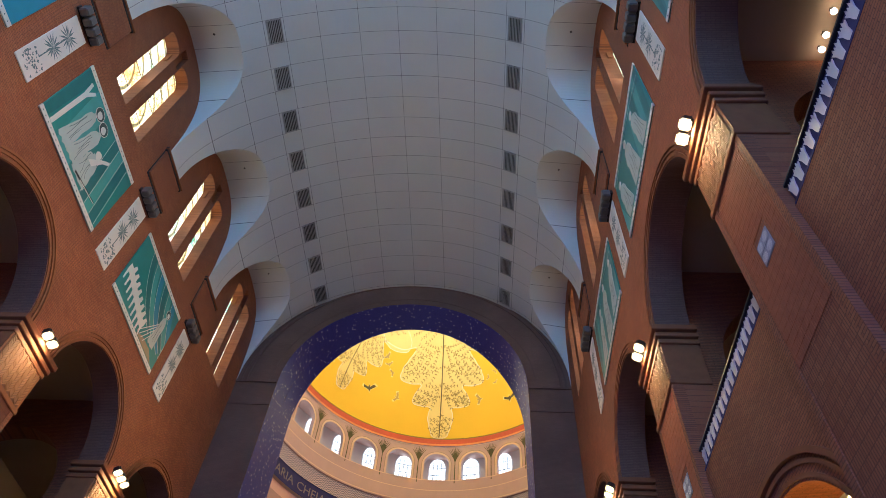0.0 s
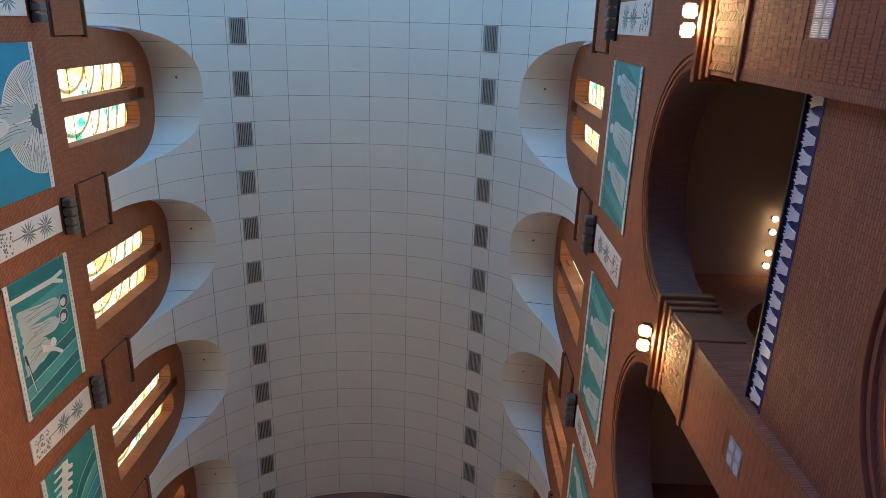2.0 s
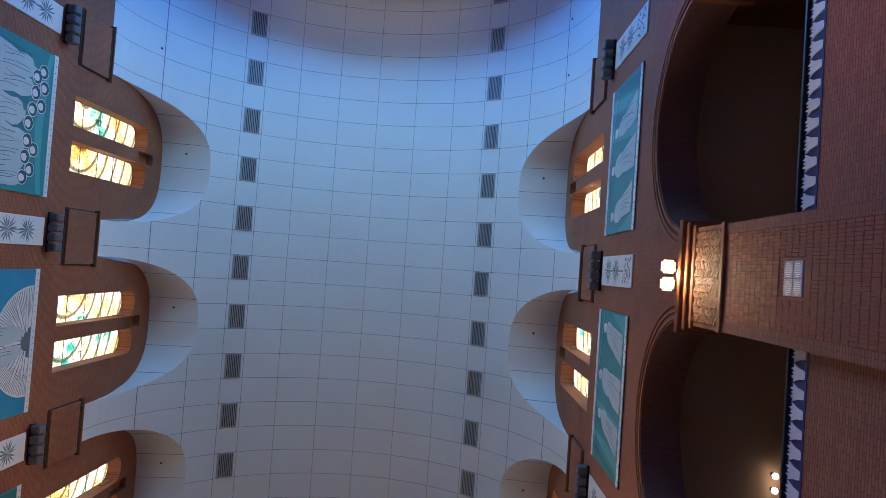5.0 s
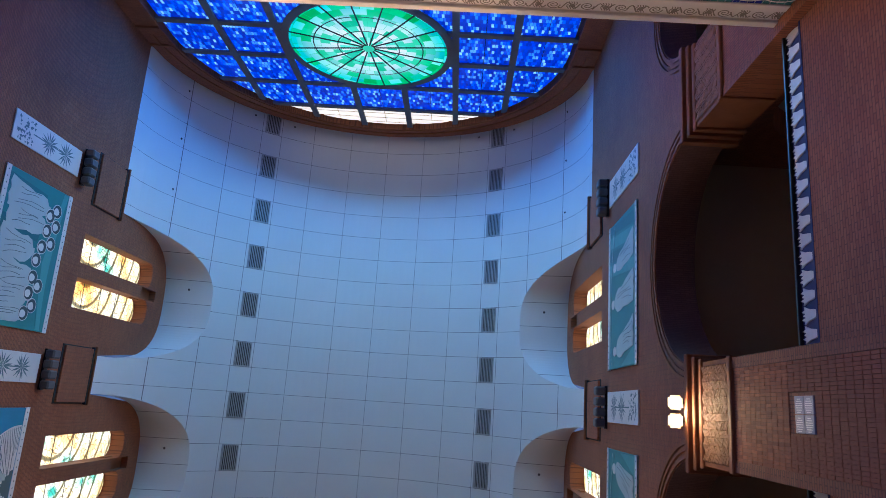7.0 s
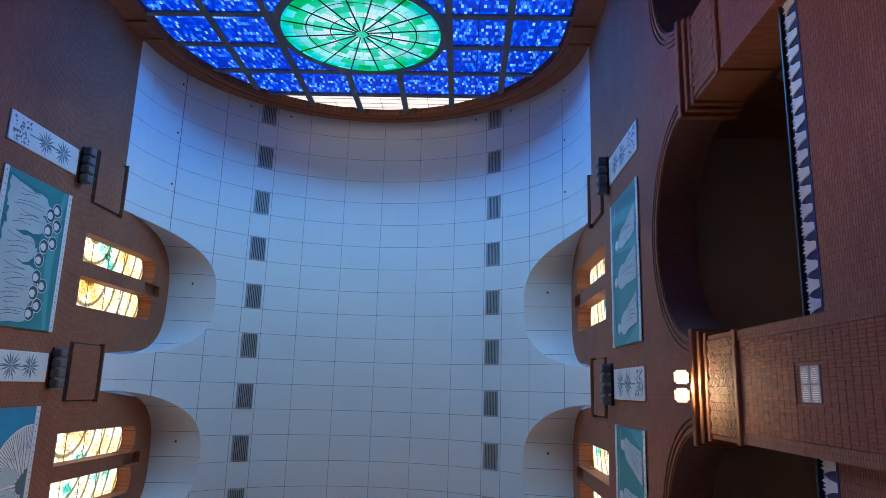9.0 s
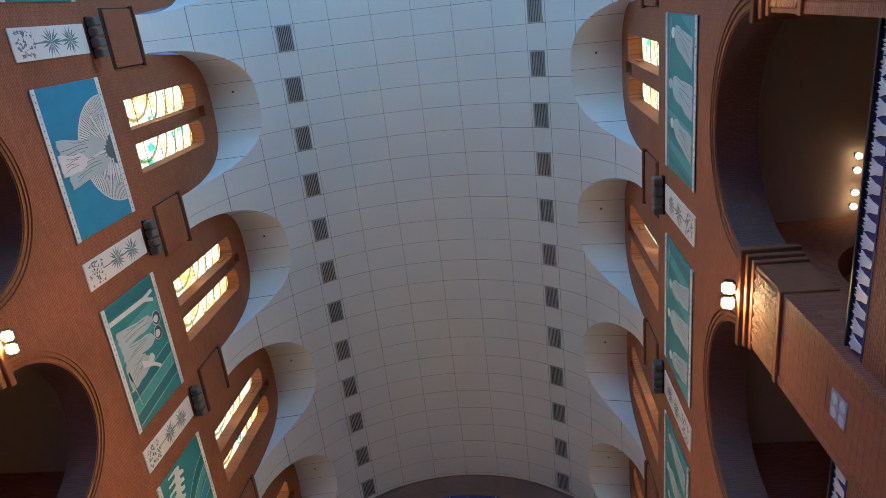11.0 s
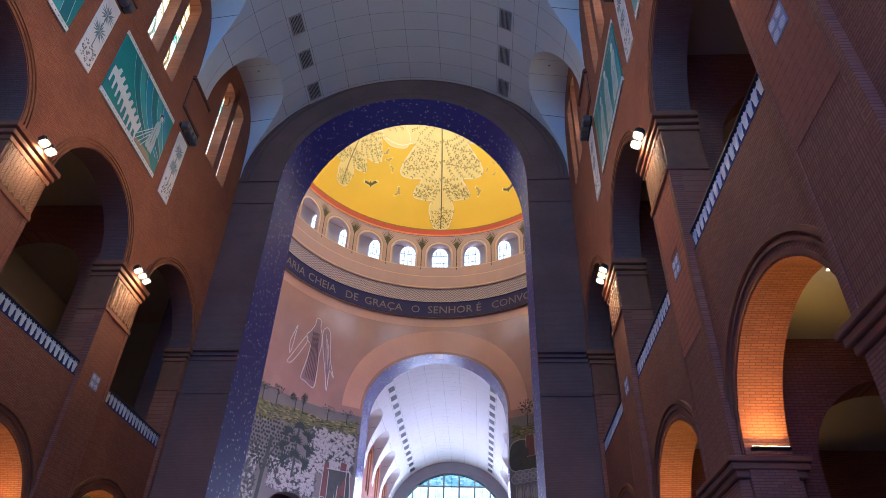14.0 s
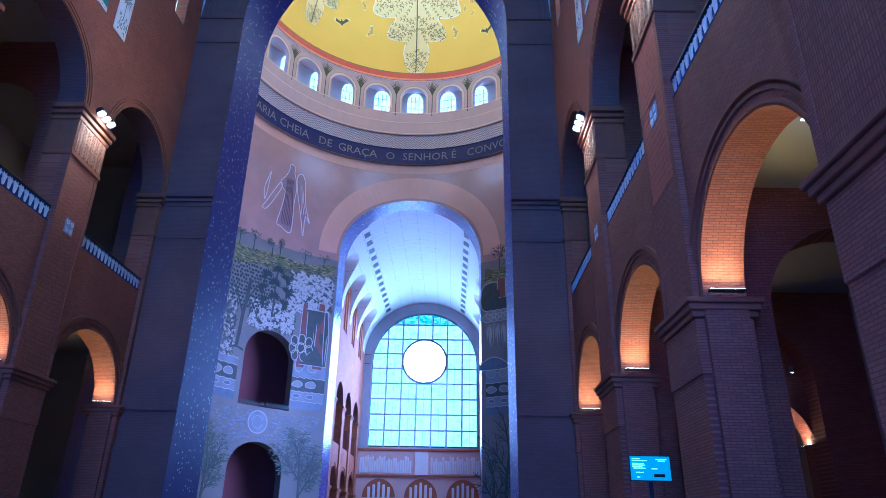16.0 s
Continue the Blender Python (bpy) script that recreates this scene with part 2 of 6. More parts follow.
def dotted_blue(name, rough, gloss):
    m, n, l, p = shader(name)
    v = n.new("ShaderNodeTexVoronoi")
    v.inputs["Scale"].default_value, v.inputs["Randomness"].default_value = 3.8, 1.0
    l.new(n.new("ShaderNodeNewGeometry").outputs["Position"], v.inputs["Vector"])
    dots = ramp(n, l, v.outputs["Distance"], [(0.0, (1, 1, 1)), (0.15, (1, 1, 1)), (0.2, (0, 0, 0)), (1.0, (0, 0, 0))])
    base = mix(n, l, noise_tex(n, l, 12, 3), (0.035, 0.032, 0.22), (0.075, 0.07, 0.36))
    l.new(mix(n, l, dots, base, (0.75, 0.75, 0.85)), p.inputs["Base Color"])
    p.inputs["Roughness"].default_value = rough
    p.inputs["Specular IOR Level"].default_value = gloss
    bump(n, l, noise_tex(n, l, 9, 3), 0.5, 0.03, p)
    return m


M_bluedot, M_bluedot_far = dotted_blue("blue_dotted_mosaic", 0.5, 0.25), dotted_blue("glossy_blue_mosaic", 0.25, 0.6)
M_zigzag = zigzag()

# ---- building helpers ----


def mesh_object(name, bm, material, parent=None, label="", smooth=False):
    me = bpy.data.meshes.new(name)
    bm.to_mesh(me)
    bm.free()
    for m in (material if isinstance(material, (list, tuple)) else [material]):
        me.materials.append(m)
    if smooth:
        me.polygons.foreach_set("use_smooth", [True] * len(me.polygons))
    ob = new(name, me)
    if parent is not None:
        ob.parent = parent
    if label:
        tagged(ob, label)
    return ob


part = mesh_object


def empty(name, loc=(0, 0, 0)):
    ob = new(name)
    ob.location = loc
    return ob


def box(bm, x0, x1, y0, y1, z0, z1, bevel=0.0):
    g = bmesh.ops.create_cube(bm, size=1.0)["verts"]
    for v in g:
        v.co = Vector((x0 + (v.co.x + 0.5) * (x1 - x0), y0 + (v.co.y + 0.5) * (y1 - y0), z0 + (v.co.z + 0.5) * (z1 - z0)))
    if bevel:
        bmesh.ops.bevel(bm, geom=list({e for v in g for e in v.link_edges}), offset=bevel, segments=1, affect="EDGES")
    return g


def boxed(*a, **k):
    bm = bmesh.new()
    box(bm, *a, **k)
    return bm


def quad(bm, a, b, c, d):
    bm.faces.new([bm.verts.new(p) for p in (a, b, c, d)])


def arch_top(h, s):
    c, hw, z0, zs, rise, p = h
    u = min(1.0, abs(s - c) / hw)
    return zs + rise * max(0.0, 1 - u ** p) ** (1 / p)


def strip_wall(F, s0, s1, zb, zt, holes, thick, step=1.0, reveal=True, back=True, no_reveal=0):
    """A wall F(s, z, depth) from s0 to s1 with arched holes (middle, half width, sill, spring, rise, power)."""
    bm = bmesh.new()
    bare = set(holes[:no_reveal])
    S = {s0, s1}
    n = max(1, int((s1 - s0) / step))
    S |= {s0 + (s1 - s0) * i / n for i in range(n + 1)}
    for h in holes:
        S |= {h[0] - h[1] * math.cos(math.pi * i / 24) for i in range(25)}
    S = sorted(s for s in S if s0 - 1e-6 <= s <= s1 + 1e-6)
    S = [s for i, s in enumerate(S) if i == 0 or s - S[i - 1] > 1e-5]
    top = zt if callable(zt) else (lambda s: zt)
    for a, b in zip(S, S[1:]):
        m = (a + b) / 2
        act = sorted((h for h in holes if abs(m - h[0]) < h[1]), key=lambda h: h[2])
        ca = cb = zb
        spans = []
        for h in act:
            if h[2] > zb + 1e-4:
                spans.append((ca, cb, h[2], h[2]))
            ca, cb = arch_top(h, a), arch_top(h, b)
            if reveal and h not in bare and min(ca, cb) < top(m):
                quad(bm, F(a, ca, 0), F(b, cb, 0), F(b, cb, thick), F(a, ca, thick))
                if h[2] > zb + 1e-4:
                    quad(bm, F(a, h[2], 0), F(b, h[2], 0), F(b, h[2], thick), F(a, h[2], thick))
        spans.append((ca, cb, top(a), top(b)))
        for za, zb_, ya, yb in spans:
            if ya - za < 1e-5 or yb - zb_ < 1e-5:
                continue
            quad(bm, F(a, za, 0), F(b, zb_, 0), F(b, yb, 0), F(a, ya, 0))
            if back:
                quad(bm, F(a, za, thick), F(b, zb_, thick), F(b, yb, thick), F(a, ya, thick))
    if reveal:
        for h in holes[no_reveal:]:
            for s in (h[0] - h[1], h[0] + h[1]):
                quad(bm, F(s, h[2], 0), F(s, h[3], 0), F(s, h[3], thick), F(s, h[2], thick))
    return bm


def soffit(F, h, thick):
    """The reveal of an arched hole: jambs and intrados, with a UV map in metres along the arch."""
    bm = bmesh.new()
    uv = bm.loops.layers.uv.new("UVMap")
    c, hw, z0, zs, rise, p = h
    path = [(c - hw, z0)] if zs - z0 > 0.01 else []
    path += [(c - hw * math.cos(math.pi * i / 36), zs + rise * math.sin(math.pi * i / 36)) for i in range(37)]
    path += [(c + hw, z0)] if zs - z0 > 0.01 else []
    run = 0.0
    for (a, b), (d, e) in zip(path, path[1:]):
        nxt = run + math.hypot(d - a, e - b)
        f = bm.faces.new([bm.verts.new(F(a, b, 0)), bm.verts.new(F(d, e, 0)), bm.verts.new(F(d, e, thick)), bm.verts.new(F(a, b, thick))])
        for loop, co in zip(f.loops, ((0, run), (0, nxt), (thick, nxt), (thick, run))):
            loop[uv].uv = co
        run = nxt
    return bm


def arch_ring(F, h, w0, w1, d0, d1, legs=0.0):
    """A moulding that follows the arch h, from w0 to w1 outside its edge, between the depths d0 and d1."""
    bm = bmesh.new()
    c, hw, z0, zs, rise, p = h
    pts = []
    for i in range(41):
        a = math.pi * i / 40
        pts.append((-math.cos(a), math.sin(a)))
    P = lambda u, v, w, d: F(c + u * (hw + w), zs + v * (rise + w), d)
    for (u0, v0), (u1, v1) in zip(pts, pts[1:]):
        quad(bm, P(u0, v0, w0, d0), P(u1, v1, w0, d0), P(u1, v1, w1, d0), P(u0, v0, w1, d0))
        quad(bm, P(u0, v0, w0, d0), P(u1, v1, w0, d0), P(u1, v1, w0, d1), P(u0, v0, w0, d1))
        quad(bm, P(u0, v0, w1, d0), P(u1, v1, w1, d0), P(u1, v1, w1, d1), P(u0, v0, w1, d1))
    return bm


def structure(ob, label, category):
    return tagged(ob, label, category, kind="structure")


# ---- nave shell ----
LUN_W, LUN_H, LUN_P = 3.05, 5.8, 3.0


def lunette(y, bays):
    """Height of the lunette's head over the springing line at y, 0 outside."""
    for c in bays:
        u = abs(y - c) / LUN_W
        if u < 1:
            return LUN_H * (1 - u ** LUN_P) ** (1 / LUN_P)
    return 0.0


def vault_point(x, y, lift=0.0):
    k = math.sqrt(max(0.0, 1 - x * x / 100))
    return Vector((x * (1 + lift / 10), y, SPRING + RISE * k + lift * k))


def cut_x(y, bays):
    return 10 * math.sqrt(max(0.0, 1 - (lunette(y, bays) / RISE) ** 2))


def lun_samples(bays):
    return [c - LUN_W * math.cos(math.pi * i / 64) for c in bays for i in range(65)]


COLUMNS = [-10, -9.3, -7.95, -6.68, -5.78, -4.15, -2.1, 0, 2.1, 4.15, 5.78, 6.68, 7.95, 9.3, 10]


def build_vault(name, y0, y1, bays, row0, label):
    """Vault of joined panels with open joints, backed by a dark shell, and the lunettes."""
    bm = bmesh.new()
    g = 0.008
    rows = []
    j = math.floor((y0 - row0) / 1.27)
    while row0 + j * 1.27 < y1:
        a, b = max(y0, row0 + j * 1.27), min(y1, row0 + (j + 1) * 1.27)
        if b - a > 0.06:
            rows.append((a + g, b - g))
        j += 1
    for a, b in rows:
        ys = sorted({a, b} | {a + (b - a) * i / 4 for i in range(5)} | {y for y in lun_samples(bays) if a < y < b})
        for x0, x1 in zip(COLUMNS, COLUMNS[1:]):
            near_wall = max(abs(x0), abs(x1)) > 7.6
            for ya, yb in (zip(ys, ys[1:]) if near_wall else [(a, b)]):
                n = 5 if abs(x0 + x1) < 13 else 8
                for i in range(n):
                    u0, u1 = x0 + (x1 - x0) * i / n, x0 + (x1 - x0) * (i + 1) / n
                    if i == 0 and abs(x0) < 9.99:
                        u0 += g
                    if i == n - 1 and abs(x1) < 9.99:
                        u1 -= g
                    ca, cb = cut_x(ya, bays), cut_x(yb, bays)
                    lo_a, hi_a = max(u0, -ca), min(u1, ca)
                    lo_b, hi_b = max(u0, -cb), min(u1, cb)
                    if hi_a - lo_a < 1e-4 and hi_b - lo_b < 1e-4:
                        continue
                    hi_a, hi_b = max(hi_a, lo_a), max(hi_b, lo_b)
                    if near_wall and hi_a - lo_a < 1e-4:
                        lo_a = hi_a = (-ca if x1 <= 0 else ca)
                    if near_wall and hi_b - lo_b < 1e-4:
                        lo_b = hi_b = (-cb if x1 <= 0 else cb)
                    quad(bm, vault_point(lo_a, ya), vault_point(hi_a, ya), vault_point(hi_b, yb), vault_point(lo_b, yb))
    ceiling = mesh_object(name, bm, M_panel)
    structure(ceiling, label, "ceiling")
    bm = bmesh.new()
    n = int((y1 - y0) / 0.6)
    ys = sorted({y0 + (y1 - y0) * i / n for i in range(n + 1)} | {y for y in lun_samples(bays) if y0 < y < y1})
    for ya, yb in zip(ys, ys[1:]):
        ca, cb = cut_x(ya, bays), cut_x(yb, bays)
        for q in range(40):
            f0, f1 = math.sin(math.pi * (q / 40 - 0.5)), math.sin(math.pi * ((q + 1) / 40 - 0.5))
            quad(bm, vault_point(f0 * ca, ya, 0.03), vault_point(f1 * ca, ya, 0.03), vault_point(f1 * cb, yb, 0.03), vault_point(f0 * cb, yb, 0.03))
    structure(mesh_object("ceiling_backing", bm, M_joint), "dark backing behind the vault panel joints", "ceiling")
    for c in bays:
        for side in (-1, 1):
            us = [c - LUN_W * math.cos(math.pi * i / 64) for i in range(65)]
            for lift, mat, nm in ((0.0, M_lunette, "lunette"), (0.04, M_joint, "lunette_backing")):
                bm = bmesh.new()
                for i, (ya, yb) in enumerate(zip(us, us[1:])):
                    if lift == 0 and i in (14, 24, 32, 40, 50):
                        ya += 0.018
                    za, zb = SPRING + lunette(ya, bays) + lift, SPRING + lunette(yb, bays) + lift
                    xa, xb = cut_x(ya, bays), cut_x(yb, bays)
                    for q in range(3):
                        fa, fb = q / 3, (q + 1) / 3
                        P = lambda x, y, z, f: (side * (x + (10.02 - x) * f), y, z - 0.35 * f * (z - SPRING) / LUN_H)
                        quad(bm, P(xa, ya, za, fa), P(xb, yb, zb, fa), P(xb, yb, zb, fb), P(xa, ya, za, fb))
                structure(mesh_object(nm, bm, mat), "white plaster lunette over a pair of windows" if lift == 0 else "dark backing behind the lunette joints", "ceiling")


LIGHTS = (-0.93, 0.8)                         # offsets of the two lights in a bay


def wall_top(bays):
    return lambda y: SPRING + max(0.0, lunette(y, bays) - 0.2)


def side_wall(side, y0, y1, piers, bays, holes_extra, name, label):
    F = lambda s, z, d: Vector((side * (10 + d), s, z))
    gal = [(c, 2.76, 16.8, 16.8, 2.7, 2.0) for c in bays] + holes_extra
    win = []
    for c in bays:
        for o in LIGHTS:
            win.append((c + o, 0.58, 26.3, 31.9, 0.45, 2.5))
        win.append((c - 0.07, 0.26, 31.5, 32.95, 0.05, 4.0))
    top = wall_top(bays)
    ob = mesh_object(name, strip_wall(F, y0, y1, 16.8, top, gal + win, 1.05, 0.5, no_reveal=len(gal)), M_brick_x)
    structure(ob, label, "wall")
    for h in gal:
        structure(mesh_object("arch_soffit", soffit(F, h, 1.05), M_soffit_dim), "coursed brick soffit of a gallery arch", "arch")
    return F, gal, win


for side, nm in ((-1, "wall_west"), (1, "wall_east")):
    F, gal, win = side_wall(side, REAR, FRONT + 0.01, PIERS, BAYS, [(-11.4, 2.2, 16.8, 16.8, 2.2, 2.0)], nm, "upper nave wall of fine reddish-brown brick with arches and windows")
build_vault("ceiling_nave", REAR, FRONT, BAYS, 10.84 - 0.635, "white panelled barrel vault with fine dark joints")

# ---- piers, lower arcade, galleries ----


def add(bm, other):
    """Appends the bmesh other to bm and frees it."""
    me = bpy.data.meshes.new("tmp")
    other.to_mesh(me)
    other.free()
    bm.from_mesh(me)
    bpy.data.meshes.remove(me)
    return bm


def sided(side, x0, x1):
    return (side * x0, side * x1) if side > 0 else (side * x1, side * x0)


M_mortar = plain("dark_mortar", (0.2, 0.085, 0.045), 0.9)


def pier(side, y, near=True):
    """A brick pier with its herringbone panel, stepped capital and impost cornices."""
    e = empty("pier", (side * 10.5, y, 0))
    e_inv = Matrix.Translation((-side * 10.5, -y, 0))

    def put(name, bm, mat, label=""):
        bm.transform(e_inv)
        return part(name, bm, mat, e, label)
    put("shaft", boxed(*sided(side, 10.0, 11.1), y - 1.05, y + 1.05, 6.42, 14.62), M_stack_x, "stacked brick shaft")
    for o in (-1, 1):
        put("edge_strip", boxed(*sided(side, 9.98, 10.3), y + o * 0.96 - 0.1, y + o * 0.96 + 0.1, 6.42, 14.6), M_brick_x)
    put("lower_shaft", boxed(*sided(side, 9.98, 11.2), y - 1.04, y + 1.04, 0, 4.75), M_brick_x)
    put("middle_shaft", boxed(*sided(side, 9.94, 11.24), y - 1.07, y + 1.07, 4.75, 6.0, bevel=0.03), M_brick_x)
    bm = bmesh.new()
    for z0, z1, o in ((6.0, 6.15, 0.08), (6.15, 6.3, 0.15), (6.3, 6.42, 0.21)):
        box(bm, *sided(side, 9.96 - o, 11.24 + o), y - 1.07 - o, y + 1.07 + o, z0, z1, bevel=0.02)
    put("cornice", bm, M_mould)
    put("herringbone_ground", boxed(*sided(side, 9.99, 11.1), y - 1.07, y + 1.07, 14.62, 16.15), M_mould)
    put("herringbone_sill", boxed(*sided(side, 9.93, 11.1), y - 1.1, y + 1.1, 14.6, 14.78, bevel=0.02), M_mould)
    if near:
        put("herringbone_bed", boxed(*sided(side, 9.984, 9.99), y - 0.99, y + 0.99, 14.8, 16.12), M_mortar)
        bm = bmesh.new()
        rnd = random.Random(int(y * 10))
        cols, rows = 12, 20
        for i in range(cols):
            for j in range(rows):
                yc, zc = y - 0.96 + (i + 0.5) * 0.16, 14.84 + (j + 0.5) * 0.064
                tilt = 0.7 if i % 2 else -0.7
                t = bmesh.new()
                box(t, -0.03, 0.03, -0.098, 0.098, -0.018, 0.018)
                t.transform(Matrix.Translation((side * (9.985 + rnd.uniform(-0.006, 0.006)), yc, zc)) @ Matrix.Rotation(tilt, 4, "X"))
                add(bm, t)
        o = put("herringbone_bricks", bm, M_brick_part, "herringbone of narrow bricks")
        tagged(o, kind="stuff")
    bm = bmesh.new()
    for z0, z1, o in ((16.15, 16.33, 0.06), (16.38, 16.56, 0.12), (16.61, 16.82, 0.2)):
        box(bm, *sided(side, 10.0 - o, 11.15), y - 1.08 - o, y + 1.08 + o, z0, z1, bevel=0.02)
    box(bm, *sided(side, 10.02, 11.1), y - 1.05, y + 1.05, 16.15, 16.82)
    put("capital", bm, M_mould, "stepped brick capital")
    # inner order that carries the gallery arch
    return tagged(e, "brown brick nave pier with herringbone panel and stepped capital", "pier", "nave piers", "structure")


def floodlight(side, y, units):
    """Warm floodlights on a bracket over the capital, tipped down to the nave."""
    e = empty("floodlight", (side * 9.66, y, 16.95))
    for i in range(units):
        o = (i - (units - 1) / 2) * 0.4
        tilt = Matrix.Rotation(side * radians(28), 4, "Y")
        for nm, h, z0, z1, mat, lab in (("housing", 0.15, -0.05, 0.12, M_black, ""), ("bezel", 0.158, -0.08, -0.05, M_speaker, ""), ("lens", 0.155, -0.11, -0.079, M_lamp, "glowing warm lens")):
            b = boxed(-h, h, o - h, o + h, z0, z1)
            bmesh.ops.bevel(b, geom=[q for q in b.edges if abs(q.verts[0].co.z - q.verts[1].co.z) > 0.01], offset=0.05, segments=3, affect="EDGES")
            b.transform(tilt)
            part(nm, b, mat, e, lab)
        part("yoke", boxed(*sorted((0.0, side * 0.2)), o - 0.02, o + 0.02, -0.12, 0.0), M_black, e)
    area("floodlight_glow", look((side * 9.58, y, 16.82), (side * 10.15, y, 14.6)), 0.3, 0.3 + 0.4 * (units - 1), 34 * units, (1.0, 0.72, 0.32), 150)
    aim, power, spread = ((-side * 10, y, 19.0), 60 if side > 0 else 36, 52) if y > 1 else ((-side * 2, -8.0, 12.5), 200, 62)
    area("floodlight_glow", look((side * 9.35, y, 17.0), aim), 0.3, 0.3 + 0.4 * (units - 1), power, (1.0, 0.6, 0.28), spread)
    return tagged(e, "lit warm floodlights on a brick pier capital", "floodlight", "capital floodlights")


def balustrade(side, y0, y1):
    e = empty("balustrade", (side * 10.2, (y0 + y1) / 2, 11.75))
    L = y1 - y0
    n = max(3, round(L / 0.3))
    part("base", boxed(-0.06, 0.06, -L / 2, L / 2, 0, 0.05), M_navy, e)
    part("panel", boxed(-0.005, 0.05, -L / 2, L / 2, 0.05, 0.55) if side > 0 else boxed(-0.05, 0.005, -L / 2, L / 2, 0.05, 0.55), M_navy, e, "dark blue panel")
    part("rail", boxed(-0.07, 0.07, -L / 2, L / 2, 0.55, 0.61, bevel=0.01), M_black, e)
    for i in range(n):
        c = -L / 2 + (i + 0.5) * L / n
        bm = bmesh.new()
        w = L / n
        outline = [(0.0, 0.06), (0.15 * w, 0.09), (0.24 * w, 0.18), (0.3 * w, 0.32), (0.47 * w, 0.46), (0.3 * w, 0.44), (0.2 * w, 0.54), (0.1 * w, 0.42), (0.0, 0.5),
                   (-0.1 * w, 0.42), (-0.2 * w, 0.54), (-0.3 * w, 0.44), (-0.47 * w, 0.46), (-0.3 * w, 0.32), (-0.24 * w, 0.18), (-0.15 * w, 0.09)]
        xs = -side * 0.03
        f = [bm.verts.new((xs, c + a, b)) for a, b in outline]
        g = [bm.verts.new((0, c + a, b)) for a, b in outline]
        bm.faces.new(f)
        for k in range(len(f)):
            bm.faces.new((f[k], f[k - 1], g[k - 1], g[k]))
        part("tooth", bm, M_white, e)
    return tagged(e, "dark blue gallery balustrade with white lotus-shaped teeth", "balustrade", "gallery balustrades", "structure")


def tile_plaque(side, y):
    e = empty("tile_plaque", (side * 10.0, y - 0.02, 12.0))
    f = -side
    for i in (0, 1):
        for j in (0, 1):
            t = part("tile", boxed(*sorted((f * 0.0, f * 0.025)), -0.28 + i * 0.285, -0.005 + i * 0.285, -0.28 + j * 0.285, -0.005 + j * 0.285, bevel=0.006), M_plaque, e)
            bm = bmesh.new()
            for q in range(7):
                a = radians(15 + 10 * q)
                s1, s2 = (1 if i == 0 else -1), (1 if j == 0 else -1)
                cy, cz = -0.14 + i * 0.285, -0.14 + j * 0.285
                box(bm, *sorted((f * 0.025, f * 0.028)), cy + (q - 3) * 0.033, cy + (q - 3) * 0.033 + 0.014, cz - 0.1 * math.sin(a * 2), cz + 0.1 * math.sin(a * 2))
            part("drawing", bm, M_white, t)
    return tagged(e, "square of four blue-and-white tiles on a brick pier", "tile plaque", "pier plaques")


def palm_panel(side, y):
    """Tall white tile panel with ink palms."""
    e = empty("tile_picture", (side * 10.0, y - 0.1, 21.15))
    f = -side
    part("panel", boxed(*sorted((f * 0.0, f * 0.05)), -0.5, 0.5, 0, 3.85, bevel=0.01), M_white, e)
    rnd = random.Random(int(y * 7 + side))
    for zc, r in ((2.9, 0.55), (1.9, 0.55)):
        bm = bmesh.new()
        for q in range(15):
            a = 2 * math.pi * q / 15 + rnd.uniform(-0.1, 0.1)
            l = r * rnd.uniform(0.75, 1.0)
            ca, sa = math.cos(a), math.sin(a)
            w = 0.035
            pts = [(0, 0), (0.5 * l * ca - w * sa, 0.5 * l * sa + w * ca), (l * ca, l * sa), (0.5 * l * ca + w * sa, 0.5 * l * sa - w * ca)]
            bm.faces.new([bm.verts.new((f * 0.054, max(-0.48, min(0.48, u)), zc + v)) for u, v in pts])
        part("palm_crown", bm, M_palm, e, "ink-drawn palm crown")
        part("palm_trunk", boxed(*sorted((f * 0.05, f * 0.053)), -0.02, 0.02, zc - 0.9, zc), M_palm, e)
    bm = bmesh.new()
    for q in range(60):
        u, v, r = rnd.uniform(-0.4, 0.4), rnd.uniform(0.2, 1.05), rnd.uniform(0.03, 0.08)
        a = rnd.uniform(0, 3)
        bm.faces.new([bm.verts.new((f * 0.053, u + r * math.cos(a + k * 2.1), v + r * math.sin(a + k * 2.1))) for k in range(3)])
    part("shrub", bm, M_palm, e, "ink-drawn shrubs")
    return tagged(e, "white tile panel with ink palms on brick wall", "tile panel", "palm panels")


def loudspeaker(side, y):
    e = empty("loudspeaker", (side * 10.0, y - 0.1, 25.08))
    f = -side
    for i in range(4):
        c = (i - 1.5) * 0.36
        part("cabinet", boxed(*sorted((f * 0.08, f * 0.42)), c - 0.15, c + 0.15, 0.02 + 0.02 * abs(i - 1.5), 0.5, bevel=0.05), M_speaker, e)
    part("bracket", boxed(*sorted((f * 0.0, f * 0.1)), -0.72, 0.72, 0.15, 0.35), M_black, e)
    return tagged(e, "row of four dark grey wall loudspeakers", "loudspeaker", "wall loudspeakers")


